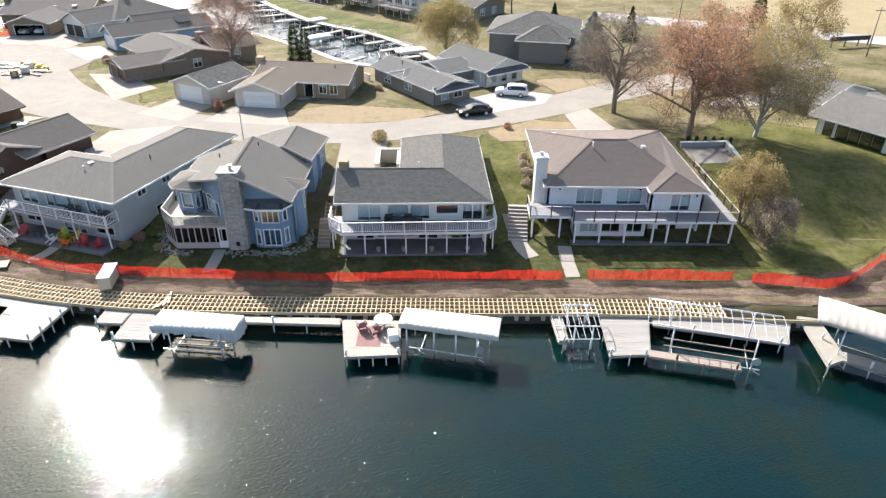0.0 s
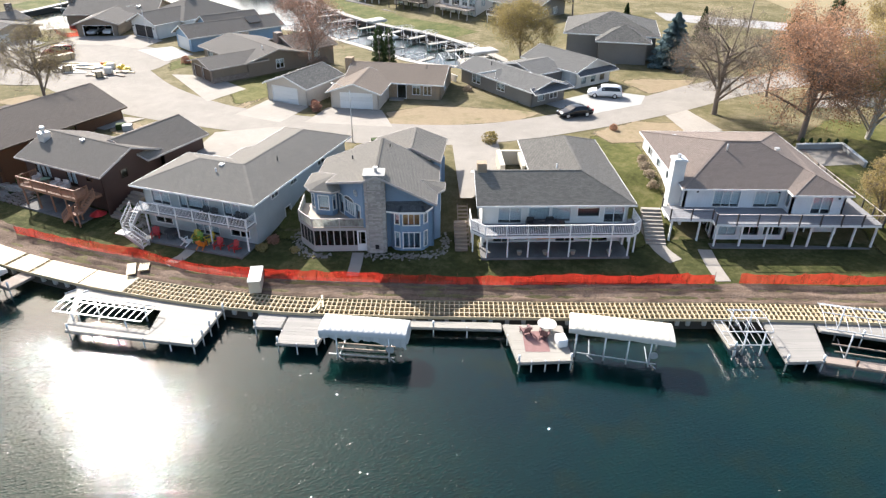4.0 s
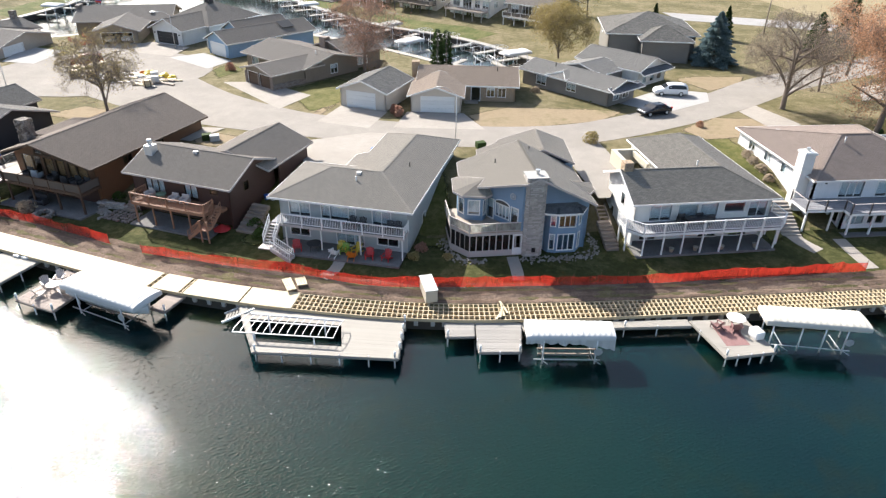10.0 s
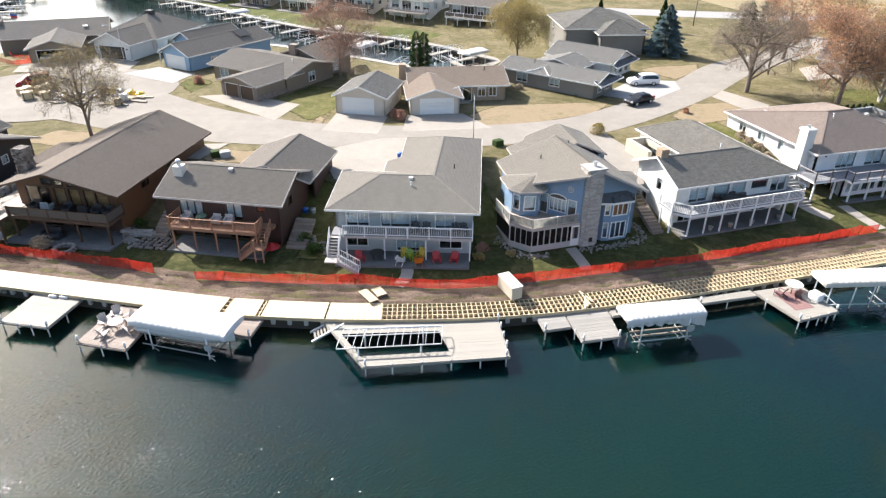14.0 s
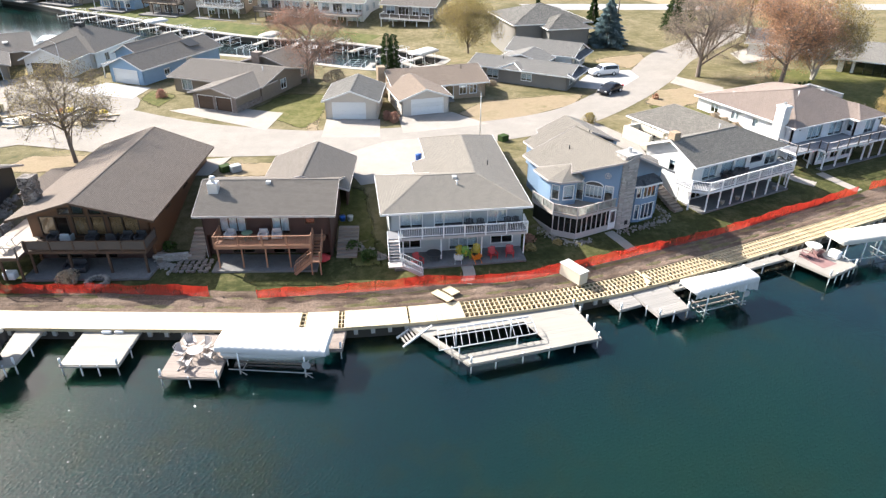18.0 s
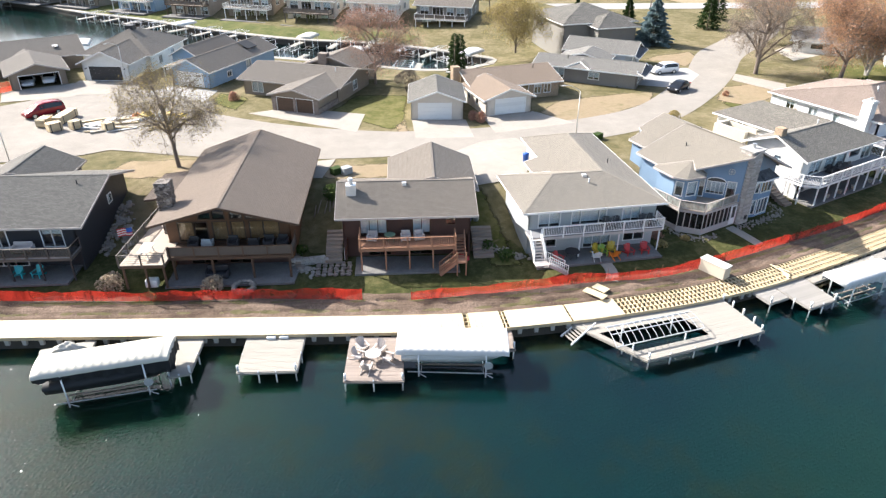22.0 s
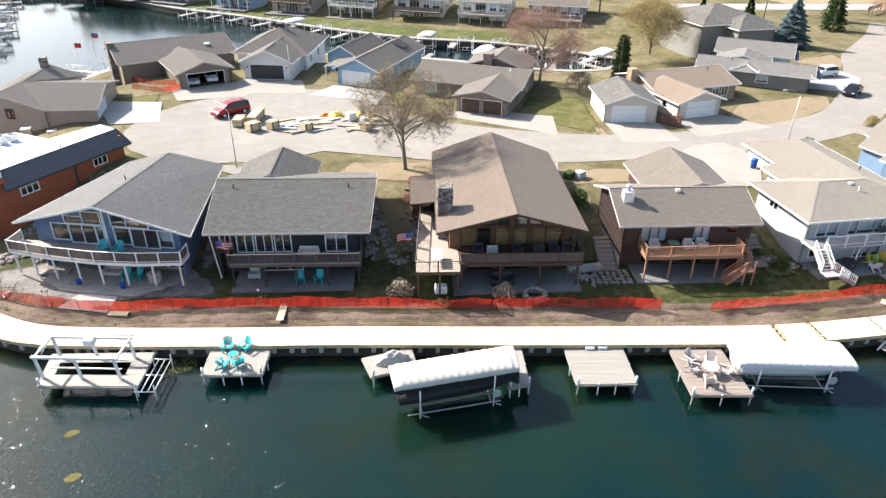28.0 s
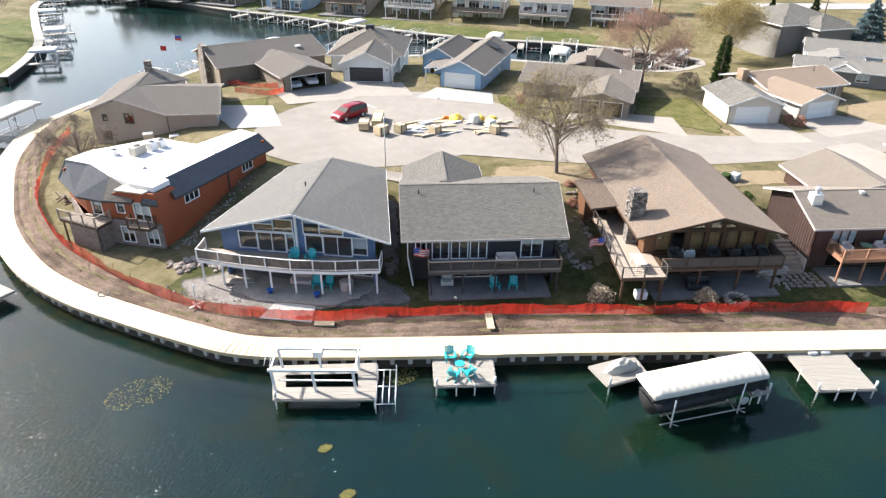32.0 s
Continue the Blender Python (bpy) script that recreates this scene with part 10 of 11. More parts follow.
# ---- vehicles ----
def car(x, y, z, a, body, label, kind="sedan", category="car"):
    """A car with its nose along +x."""
    L, W, Hh = {"sedan": (4.7, 1.82, 1.45), "suv": (4.8, 1.9, 1.72), "van": (5.0, 1.95, 1.78)}[kind]
    ob = thing("car", x, y, z, a, label, category)
    sec = {"sedan": [(-2.35, .55, .55), (-2.3, .85, .85), (-1.7, .95, .97), (-1.15, .95, 1.40), (-0.4, .95, 1.45), (0.35, .95, 1.40), (1.15, .92, .98), (1.95, .82, .86), (2.3, .65, .70), (2.36, .5, .5)],
           "suv": [(-2.4, .6, .6), (-2.36, 1.0, 1.02), (-2.2, 1.02, 1.58), (-1.5, 1.02, 1.70), (-0.2, 1.02, 1.72), (0.55, 1.02, 1.62), (1.2, 1.0, 1.08), (2.0, .95, 1.0), (2.35, .75, .82), (2.42, .55, .55)],
           "van": [(-2.5, .6, .6), (-2.46, 1.0, 1.02), (-2.3, 1.02, 1.62), (-1.4, 1.02, 1.76), (0.0, 1.02, 1.78), (0.7, 1.02, 1.66), (1.5, 1.0, 1.12), (2.1, .9, .97), (2.42, .75, .8), (2.52, .55, .55)]}[kind]
    bm = bmesh.new()
    rows = []
    for px, belt, top in sec:
        w = W / 2 * (0.86 if abs(px) > 2.25 else 0.97 if abs(px) > 1.8 else 1.0)
        wt = w * (0.80 if top > belt + 0.2 else 0.93)
        rows.append([bm.verts.new((px, s * k, h)) for s, k, h in ((-1, w * 0.93, 0.28), (-1, w, 0.5), (-1, w, belt), (-1, wt, top - 0.04), (-1, wt * 0.7, top), (1, wt * 0.7, top), (1, wt, top - 0.04), (1, w, belt), (1, w, 0.5), (1, w * 0.93, 0.28))])
    for p, q in zip(rows, rows[1:]):
        for i in range(9):
            bm.faces.new((p[i], q[i], q[i + 1], p[i + 1]))
        bm.faces.new((p[9], q[9], q[0], p[0]))
    bm.faces.new(rows[0][::-1]), bm.faces.new(rows[-1])
    bmesh.ops.recalc_face_normals(bm, faces=bm.faces[:])
    part("body", bm, body, ob, "", True)
    # glazing a little proud of the cabin
    cab = [s for s in sec if s[2] > s[1] + 0.2]
    for s in (-1, 1):
        bm = bmesh.new()
        lo, hi = [], []
        w = W / 2
        for px, belt, top in cab:
            lo.append(bm.verts.new((px * 0.96, s * (w * 0.985 + 0.012), belt + 0.04)))
            hi.append(bm.verts.new((px * 0.92, s * (w * 0.83 + 0.012), top - 0.12)))
        for i in range(len(cab) - 1):
            bm.faces.new((lo[i], lo[i + 1], hi[i + 1], hi[i]))
        part("side_window", bm, "carglass", ob, "dark side glass")
    front, rear = cab[-1], cab[0]
    nxt, prv = sec[sec.index(front) + 1], sec[sec.index(rear) - 1]
    for a_, b_, nm in ((front, nxt, "windscreen"), (rear, prv, "rear_window")):
        bm = bmesh.new()
        k = 0.02 if nm == "windscreen" else -0.02
        pts = [(a_[0] + k + (b_[0] - a_[0]) * t, sg * W / 2 * (0.76 + 0.1 * t), a_[2] - 0.02 + (b_[2] - a_[2]) * t + 0.015) for t, sg in ((0.1, -1), (0.1, 1), (0.92, 1), (0.92, -1))]
        bm.faces.new([bm.verts.new(p) for p in pts])
        part(nm, bm, "carglass", ob)
    for px in (-L * 0.29, L * 0.30):
        for s in (-1, 1):
            bm = bmesh.new()
            rod(bm, (px, s * (W / 2 - 0.2), 0.33), (px, s * (W / 2 + 0.012), 0.33), 0.335, n=20)
            wl = part("wheel", bm, "tyre", ob, "", True)
            bm = bmesh.new()
            rod(bm, (px, s * (W / 2), 0.33), (px, s * (W / 2 + 0.022), 0.33), 0.21, n=14)
            part("rim", bm, "alum", wl)
    for s in (-1, 1):
        bm = bmesh.new()
        box(bm, L / 2 - 0.22, L / 2 - 0.02, s * 0.62 - 0.18, s * 0.62 + 0.18, 0.62, 0.75)
        part("headlight", bm, "alum", ob)
        bm = bmesh.new()
        box(bm, -L / 2 - 0.02, -L / 2 + 0.12, s * 0.68 - 0.12, s * 0.68 + 0.12, 0.75, 0.95)
        part("tail_light", bm, "red", ob)
        bm = soft_box(0.75, 0.95, s * (W / 2 + 0.08) - 0.09, s * (W / 2 + 0.08) + 0.09, 1.0, 1.14, 0.03)
        part("wing_mirror", bm, body, ob)
    return ob


M["carglass"] = plain("dark_car_glass", (0.012, 0.014, 0.017), 0.08, 0, 0.1, 1, 0)
M["c_white"] = plain("white_car_paint", (0.72, 0.72, 0.72), 0.2, 0, 0.03, 1, 0)
M["c_black"] = plain("black_car_paint", (0.012, 0.013, 0.016), 0.15, 0, 0.1, 1, 0)
M["c_red"] = plain("dark_red_car_paint", (0.20, 0.010, 0.018), 0.2, 0, 0.1, 1, 0)
M["c_silver"] = plain("silver_car_paint", (0.48, 0.49, 0.50), 0.25, 0.3, 0.05, 1, 0)
car(10.2, 94.9, 4.75, 171, "c_white", "white sport utility car parked on a drive", "suv")
car(4.4, 86.0, 4.75, 198, "c_black", "black saloon car parked at the street's edge", "sedan")
car(-80.6, 117.2, 4.75, 200, "c_red", "dark red van parked in the turning circle", "van")
car(-82.4, 135.5, 4.75, 268, "c_silver", "silver car standing in an open garage", "sedan")
car(-79.5, 136.2, 4.75, 266, "c_white", "white car standing in an open garage", "sedan")

# ---- building material in the turning circle ----
for i, (x, y, a, w, d, h) in enumerate(((-78.2, 113.5, 60, 4.2, 1.2, 0.9), (-80.6, 112.4, 62, 2.2, 1.2, 0.9), (-79.6, 109.4, 20, 1.6, 1.2, 1.0), (-77.2, 109.0, 25, 1.3, 1.1, 1.0), (-73.6, 106.6, 20, 1.3, 1.1, 0.9), (-67.0, 103.2, 25, 1.1, 1.0, 0.9))):
    p = thing("timber_bundle", x, y, 4.75, a, "bundle of new timber strapped on bearers", "timber bundle", "timber bundles")
    rows = 5
    for k in range(rows):
        bm = bmesh.new()
        box(bm, -w / 2, w / 2, -d / 2 + 0.01 * (k % 2), d / 2, 0.1 + k * h / rows, 0.1 + (k + 0.94) * h / rows)
        part("board_layer", bm, "pine", p)
    for k in (-0.35, 0.35):
        bm = bmesh.new()
        box(bm, k * w - 0.06, k * w + 0.06, -d / 2 - 0.02, d / 2 + 0.02, 0, h + 0.12)
        part("strap", bm, "dark", p)
rng = random.Random(77)
for i in range(34):
    x, y = rng.uniform(-76, -64), 0
    y = 109.5 + (x + 76) * -0.35 + rng.uniform(-3.0, 3.2)
    w = rng.uniform(1.6, 4.2)
    c = rng.choice(("newwood", "white", "dockp", "pine", "alum", "timber"))
    bm = bmesh.new()
    box(bm, -w / 2, w / 2, -rng.uniform(0.06, 0.3), rng.uniform(0.06, 0.3), 0, rng.uniform(0.06, 0.22))
    rest("board", bm, c, x, y, 4.75 + rng.uniform(0, 0.06), rng.uniform(-40, 20), "loose board in a pile of building material", "board", False, "loose boards")
for i, (x, y, r, c) in enumerate(((-68.6, 110.0, 0.9, "yellow"), (-66.0, 108.6, 0.8, "yellow"), (-64.6, 107.6, 0.7, "yellow"), (-69.8, 110.9, 0.6, "orange"))):
    bm = bmesh.new()
    bmesh.ops.create_icosphere(bm, subdivisions=3, radius=r)
    for v in bm.verts:
        v.co *= 1 + 0.45 * noise.noise(v.co * 2.4 + Vector((i * 3, 0, 0)))
        v.co.z = max(0, v.co.z * 0.8)
    rest("tarpaulin", bm, c, x, y, 4.75, 30 * i, "crumpled yellow tarpaulin over material", "tarpaulin", True, "tarpaulin heaps")
for i, (x, y) in enumerate(((-67.2, 107.8), (-66.4, 105.2))):
    rest("water_tank", soft_box(-0.55, 0.55, -0.5, 0.5, 0, 1.05, 0.08), "canvasw", x, y, 4.75, 12, "white plastic tank among building material", "tank", True)

# ---- street lamps and poles ----
def street_lamp(x, y, z, h, a, reach=1.9):
    ob = thing("street_lamp", x, y, z, a, "grey metal street lamp with a curved arm", "street lamp", "street lamps")
    bm = bmesh.new()
    rod(bm, (0, 0, 0), (0, 0, h), 0.07, 0.04, 10)
    part("pole", bm, "lampgrey", ob, "", True)
    bm = bmesh.new()
    pts = [Vector((reach * t, 0, h + 0.75 * math.sin(t * 1.7))) for t in np.linspace(0, 1, 8)]
    rings = [[bm.verts.new(p + Vector((0, 0.03 * math.cos(g), 0.03 * math.sin(g)))) for g in np.linspace(0, 6.2832, 9)[:-1]] for p in pts]
    for r, s in zip(rings, rings[1:]):
        for j in range(8):
            bm.faces.new((r[j], r[(j + 1) % 8], s[(j + 1) % 8], s[j]))
    bm.faces.new(rings[0][::-1]), bm.faces.new(rings[-1])
    part("arm", bm, "lampgrey", ob, "", True)
    bm = bmesh.new()
    bmesh.ops.create_uvsphere(bm, u_segments=12, v_segments=8, radius=1.0, matrix=Matrix.Translation(pts[-1] + Vector((0.2, 0, -0.02))) @ Matrix.Diagonal((0.33, 0.12, 0.08, 1)))
    part("lamp_head", bm, "lampgrey", ob, "", True)
    bm = bmesh.new()
    box(bm, -0.2, 0.2, -0.2, 0.2, -0.1, 0.12)
    part("footing", bm, "concrete", ob)
    return ob


street_lamp(-23.9, 75.6, 4.65, 6.2, 160)
street_lamp(-84.2, 98.2, 4.65, 6.2, 110)
street_lamp(-69.2, 128.0, 4.65, 6.0, 215)
for i, (x, y) in enumerate(((47.0, 136.0), (77.0, 121.0))):
    ob = thing("utility_pole", x, y, 4.7, 0, "brown wooden utility pole by the highway", "pole")
    bm = bmesh.new()
    rod(bm, (0, 0, -0.5), (0, 0, 8.5), 0.15, 0.1, 10)
    part("pole", bm, "timber", ob, "", True)
    bm = bmesh.new()
    box(bm, -0.9, 0.9, -0.06, 0.06, 7.8, 7.95)
    part("crossarm", bm, "timber", ob)
gb = thing("billboard", 73.5, 127.5, 4.7, 14, "long low dark sign frame beside the highway", "sign")
bm = bmesh.new()
box(bm, 0, 9.0, 0, 0.25, 1.1, 1.9)
part("board", bm, "dark", gb)
for x in (0.4, 3.4, 6.4, 8.7):
    bm = bmesh.new()
    box(bm, x, x + 0.16, 0.02, 0.2, -0.2, 1.1)
    part("post", bm, "dark", gb)


# ---- flags ----
def flag(H, x, y, z, dx, dz, a, label):
    p = H.ob.matrix_world @ Vector((x, y, 0))
    ob = thing("flag", p.x, p.y, z, a, label, "flag", "flags on the houses")
    bm = bmesh.new()
    rod(bm, (0, 0, 0), (dx, 0, dz), 0.018, n=6)
    part("flag_pole", bm, "taupe", ob)
    top = Vector((dx, 0, dz))
    for i in range(7):
        bm = bmesh.new()
        for k in range(8):
            u0, u1 = k / 8 * 1.3, (k + 1) / 8 * 1.3
            if i < 4 and u1 < 0.52:
                continue
            f = lambda u: 0.09 * math.sin(u * 6.0)
            vs = [bm.verts.new(top + Vector((u, f(u), -0.02 - 0.11 * j - 0.12 * u))) for u, j in ((u0, i), (u1, i), (u1, i + 1), (u0, i + 1))]
            bm.faces.new(vs)
        part("stripe", bm, "red" if i % 2 == 0 else "canvasw", ob, "", True)
    bm = bmesh.new()
    f = lambda u: 0.09 * math.sin(u * 6.0)
    for k in range(4):
        u0, u1 = k * 0.13, (k + 1) * 0.13
        bm.faces.new([bm.verts.new(top + Vector((u, f(u) + 0.002, -0.02 - 0.11 * j - 0.12 * u))) for u, j in ((u0, 0), (u1, 0), (u1, 4), (u0, 4))])
    part("canton", bm, "bluep", ob, "", True)
    return ob


flag(LAKE[5], -3.12, 1.7, 4.5, 0.35, 1.05, 155, "striped red and white flag on a pole at the deck rail")
flag(LAKE[6], 0.9, -0.6, 5.2, -0.7, 0.5, -25, "striped red and white flag on a wall pole")


# ---- things on the patios and decks ----
def at(H, x, y):
    p = H.ob.matrix_world @ Vector((x, y, 0))
    return p.x, p.y


def deg(H):
    return math.degrees(H.ob.matrix_world.to_euler().z)


def chairs(H, spots, z, mat, label, group):
    for x, y, a in spots:
        px, py = at(H, x, y)
        chair(px, py, z, deg(H) + a, mat, label, group)


def seat_box(H, x, y, z, w, d, h, mat, name, label, a=0, category=""):
    """An upholstered or boxy piece with a back."""
    px, py = at(H, x, y)
    ob = thing(name, px, py, z, deg(H) + a, label, category or name.replace("_", " "))
    part("seat", soft_box(-w / 2, w / 2, -d / 2, d / 2, 0.12, h * 0.5, 0.05), mat, ob, "", True)
    part("back", soft_box(-w / 2, w / 2, d / 2 - 0.16, d / 2, h * 0.45, h, 0.05), mat, ob, "", True)
    for s in (-1, 1):
        part("arm", soft_box(s * w / 2 - 0.08, s * w / 2 + 0.08, -d / 2, d / 2, 0.1, h * 0.7, 0.03), mat, ob, "", True)
        bm = bmesh.new()
        box(bm, s * w * 0.42 - 0.03, s * w * 0.42 + 0.03, -d * 0.4, -d * 0.34, 0, 0.14)
        part("leg", bm, "dark", ob)
    return ob


H4, H5, H6, H7, H8, H2, H1, H9 = LAKE[3], LAKE[4], LAKE[5], LAKE[6], LAKE[7], LAKE[1], LAKE[0], LAKE[8]
chairs(H4, [(9.4, -0.6, 10), (11.0, -0.5, -10)], 1.88, "red", "red garden chair on the shaded patio", "red patio chairs")
chairs(H4, [(2.4, -0.8, 30)], 1.88, "red", "red garden chair beside the white stairs", "red patio chairs")
chairs(H4, [(6.1, -0.9, 170)], 1.88, "white", "white garden chair on the patio", "bright patio chairs")
chairs(H4, [(7.8, -1.0, 190)], 1.88, "orange", "orange garden chair on the patio", "bright patio chairs")
chairs(H4, [(6.5, 0.0, 20), (7.9, 0.1, -20)], 1.88, "yellow", "yellow garden chair on the patio", "bright patio chairs")
chairs(H4, [(6.9, -0.3, 0)], 1.88, "lime", "green garden chair on the patio", "bright patio chairs")
chairs(H4, [(7.4, 0.55, 0), (8.4, 0.5, 0), (11.0, 0.5, 0), (11.8, 0.5, 10)], 4.31, "dark", "dark metal chair on the balcony", "balcony chairs")
round_table(*at(H4, 3.9, -0.3), 1.88, 0.7, 0.72, "dark", "dark round table on the patio")
chairs(H8, [(6.6, -0.9, 10), (8.0, -0.9, -10)], 4.21, "teal", "teal garden chair on the deck", "teal chairs of the blue house")
chairs(H8, [(8.4, -1.2, 15), (9.4, -1.1, -5)], 1.82, "teal", "teal garden chair under the deck", "teal chairs of the blue house")
seat_box(H8, 7.0, -0.8, 1.82, 1.7, 0.8, 0.9, "taupe", "wicker_sofa", "grey wicker sofa under the deck", 0, "sofa")
for i, (x, y) in enumerate(((4.8, -2.6), (8.8, -2.6))):
    bm = bmesh.new()
    lathe(bm, [(0.18, 0), (0.26, 0.35), (0.28, 0.4), (0.2, 0.38)], 14)
    px, py = at(H8, x, y)
    rest("planter", bm, "bluep", px, py, 1.8, 0, "dark blue glazed planter on the terrace", "planter", True, "planter pots")
bm = bmesh.new()
lathe(bm, [(0.5, 0), (0.56, 0.1), (0.56, 0.75), (0.6, 0.8), (0.45, 0.9)], 20)
px, py = at(H8, 11.0, -1.2)
rest("fire_pit", bm, "taupe", px, py, 1.81, 0, "covered round fire pit on the terrace", "fire pit", True)
chairs(H7, [(7.0, -1.2, 10), (8.6, -1.1, -10)], 1.89, "teal", "teal garden chair on the blue-grey patio", "teal chairs of the dark house")
seat_box(H7, 7.9, -0.9, 4.21, 1.6, 0.8, 0.9, "taupe", "outdoor_sofa", "pale cushioned sofa on the dark deck", 0, "sofa")
seat_box(H7, 3.0, -0.4, 1.89, 0.9, 0.7, 1.0, "w_grey", "grill", "covered grey grill on the patio", 0, "grill")
for x in (2.2, 3.4, 5.6, 7.4, 8.7, 9.9):
    seat_box(H6, x, 0.1, 4.21, 0.8, 0.8, 0.95, "dark" if x != 3.4 else "w_grey", "lounge_chair", "dark cushioned chair on the lodge deck", 180 if x in (3.4, 7.4) else 0, "chair")
seat_box(H6, 4.2, -1.2, 1.88, 1.8, 0.8, 1.1, "w_char", "garden_swing", "grey garden swing seat on the patio", 0, "swing")
px, py = at(H6, -1.4, -1.2)
tb_ = thing("picnic_table", px, py, 4.26, -25, "white picnic table on the corner deck", "table")
for i in range(5):
    bm = bmesh.new()
    box(bm, -0.45 + i * 0.18, -0.28 + i * 0.18, -0.9, 0.9, 0.7, 0.74)
    part("top_board", bm, "white", tb_)
for s in (-1, 1):
    bm = bmesh.new()
    beam(bm, (s * 0.35, -0.7, 0), (s * 0.2, -0.7, 0.7), 0.07)
    part("leg", bm, "white", tb_)
    bm = bmesh.new()
    beam(bm, (s * 0.35, 0.7, 0), (s * 0.2, 0.7, 0.7), 0.07)
    part("leg", bm, "white", tb_)
px, py = at(H6, -1.1, -2.2)
rest("storage_box", soft_box(-0.5, 0.5, -0.35, 0.35, 0, 0.7, 0.06), "white", px, py, 1.8, -25, "white storage box under the deck", "storage box", True)
px, py = at(H6, 6.8, -3.1)
fr_ = thing("fire_ring", px, py, 1.75, 0, "ring of boulders for a fire beside the patio", "fire ring")
for i in range(26):
    a = i * 6.28 / 26
    bm = bmesh.new()
    bmesh.ops.create_icosphere(bm, subdivisions=2, radius=0.2, matrix=pose(0.85 * math.cos(a), 0.85 * math.sin(a), 0.1 + 0.22 * (i % 2)) @ Matrix.Diagonal((1.2, 0.9, 0.8, 1)))
    part("stone", bm, "rock", fr_, "", True)
for x, y, a in ((5.6, -0.9, 0), (6.8, -0.8, 10), (2.6, -0.8, -10)):
    seat_box(H5, x, y, 4.21, 0.75, 0.75, 0.9, "taupe", "patio_chair", "grey cushioned chair on the red balcony", a, "chair")
round_table(*at(H5, 4.2, -1.0), 4.21, 0.5, 0.72, "sage", "round table with a green cover on the balcony")
um = thing("parasol", -48.5, 61.2, 1.8, 0, "open bright red parasol lying beside the stairs", "parasol")
bm = bmesh.new()
lathe(bm, [(0.05, 0.75), (0.85, 0.3), (0.87, 0.26), (0.79, 0.28), (0.05, 0.68)], 8)
part("canopy", bm, "red", um)
px, py = at(H5, 11.9, 5.4)
for i, c in enumerate(("bluep", "w_grey")):
    bm = bmesh.new()
    lathe(bm, [(0.25, 0), (0.31, 0.9), (0.33, 0.95), (0.1, 1.0)], 14)
    rest("dustbin", bm, c, px + 0.7 * i, py - 0.3 * i, 2.4, 0, ("blue" if i == 0 else "grey") + " wheeled bin beside the house", "bin", True)
for x in (4.4, 5.3, 6.2, 7.1):
    seat_box(H2, x, -0.6, 4.31, 0.7, 0.7, 0.95, "dark", "dining_chair", "dark wicker chair on the white balcony", 180 if x in (5.3, 7.1) else 0, "chair")
px, py = at(H2, 5.8, -1.0)
rest("dining_table", soft_box(-1.2, 1.2, -0.5, 0.5, 0.68, 0.74, 0.02), "dark", px, py, 4.31, 2, "long dark table on the white balcony", "table")
for b in (-1.05, 1.05):
    rest("table_trestle", slab_bm(0.08, 0.8, 0.68), "dark", px + b, py, 4.31, 2, "dark table trestle on the balcony", "table leg")
px, py = at(H4, 4.3, 16.6)
bm = bmesh.new()
lathe(bm, [(0.3, 0), (0.36, 1.0), (0.38, 1.06), (0.12, 1.12)], 14)
rest("wheeled_bin", bm, "bluep", px, py, 4.74, 0, "blue wheeled bin on the drive", "bin", True)
for x, y, c in ((-53.4, 79.6, "lime"), (-52.4, 79.2, "w_grey"), (-21.0, 74.9, "lime"), (-55.5, 83.5, "dark")):
    bm = soft_box(-0.55, 0.55, -0.45, 0.45, 0, 0.75, 0.05)
    rest("utility_box", bm, "l_cedar" if c == "lime" else c, x, y, 4.68, 15, "dark green utility cabinet on the verge", "utility box")


# ---- paths, stone beds and steps ----
def path_strip(pts, w, mat, label, off=0.045):
    line = smooth_line(pts, 0.7)
    t = np.gradient(line, axis=0)
    t /= np.linalg.norm(t, axis=1)[:, None]
    n = np.stack([-t[:, 1], t[:, 0]], 1)
    a, b = line + n * w / 2, line - n * w / 2
    return ribbon("path", a, b, lie(a[:, 0], a[:, 1]) + off, lie(b[:, 0], b[:, 1]) + off, mat, label, "path", thick=0.12)


path_strip([(11.9, 55.2), (11.8, 52.5), (11.9, 50.0)], 1.3, "concrete", "pale concrete path across the lawn")
path_strip([(-20.9, 54.2), (-20.9, 52), (-21.0, 50.4)], 1.1, "concrete", "concrete path from the porch")
path_strip([(-36.6, 55.4), (-37.2, 53.4), (-38.2, 52.2)], 1.1, "concrete", "concrete path from the patio")
path_strip([(7.0, 60.2), (7.4, 57.5), (7.8, 55.0), (8.6, 53.2)], 1.5, "concrete", "concrete steps path beside the house")


def stone_heap(pts, n, rmin, rmax, label, name="stone_bed"):
    """Rounded stones strewn along a line."""
    line = smooth_line(pts, 0.3)
    rng = random.Random(n)
    bm = bmesh.new()
    for i in range(n):
        p = line[rng.randrange(len(line))]
        x, y = p[0] + rng.gauss(0, 0.28), p[1] + rng.gauss(0, 0.28)
        r = rng.uniform(rmin, rmax)
        bmesh.ops.create_icosphere(bm, subdivisions=1, radius=r, matrix=Matrix.Translation((x, y, float(lie(x, y)[0]) + r * 0.3)) @ pose(0, 0, 0, rng.uniform(0, 90), 0, rng.uniform(0, 90)) @ Matrix.Diagonal((1.2, 0.9, 0.7, 1)))
    ob = part(name, bm, "rock")
    return tagged(ob, label, "stones", kind="stuff")


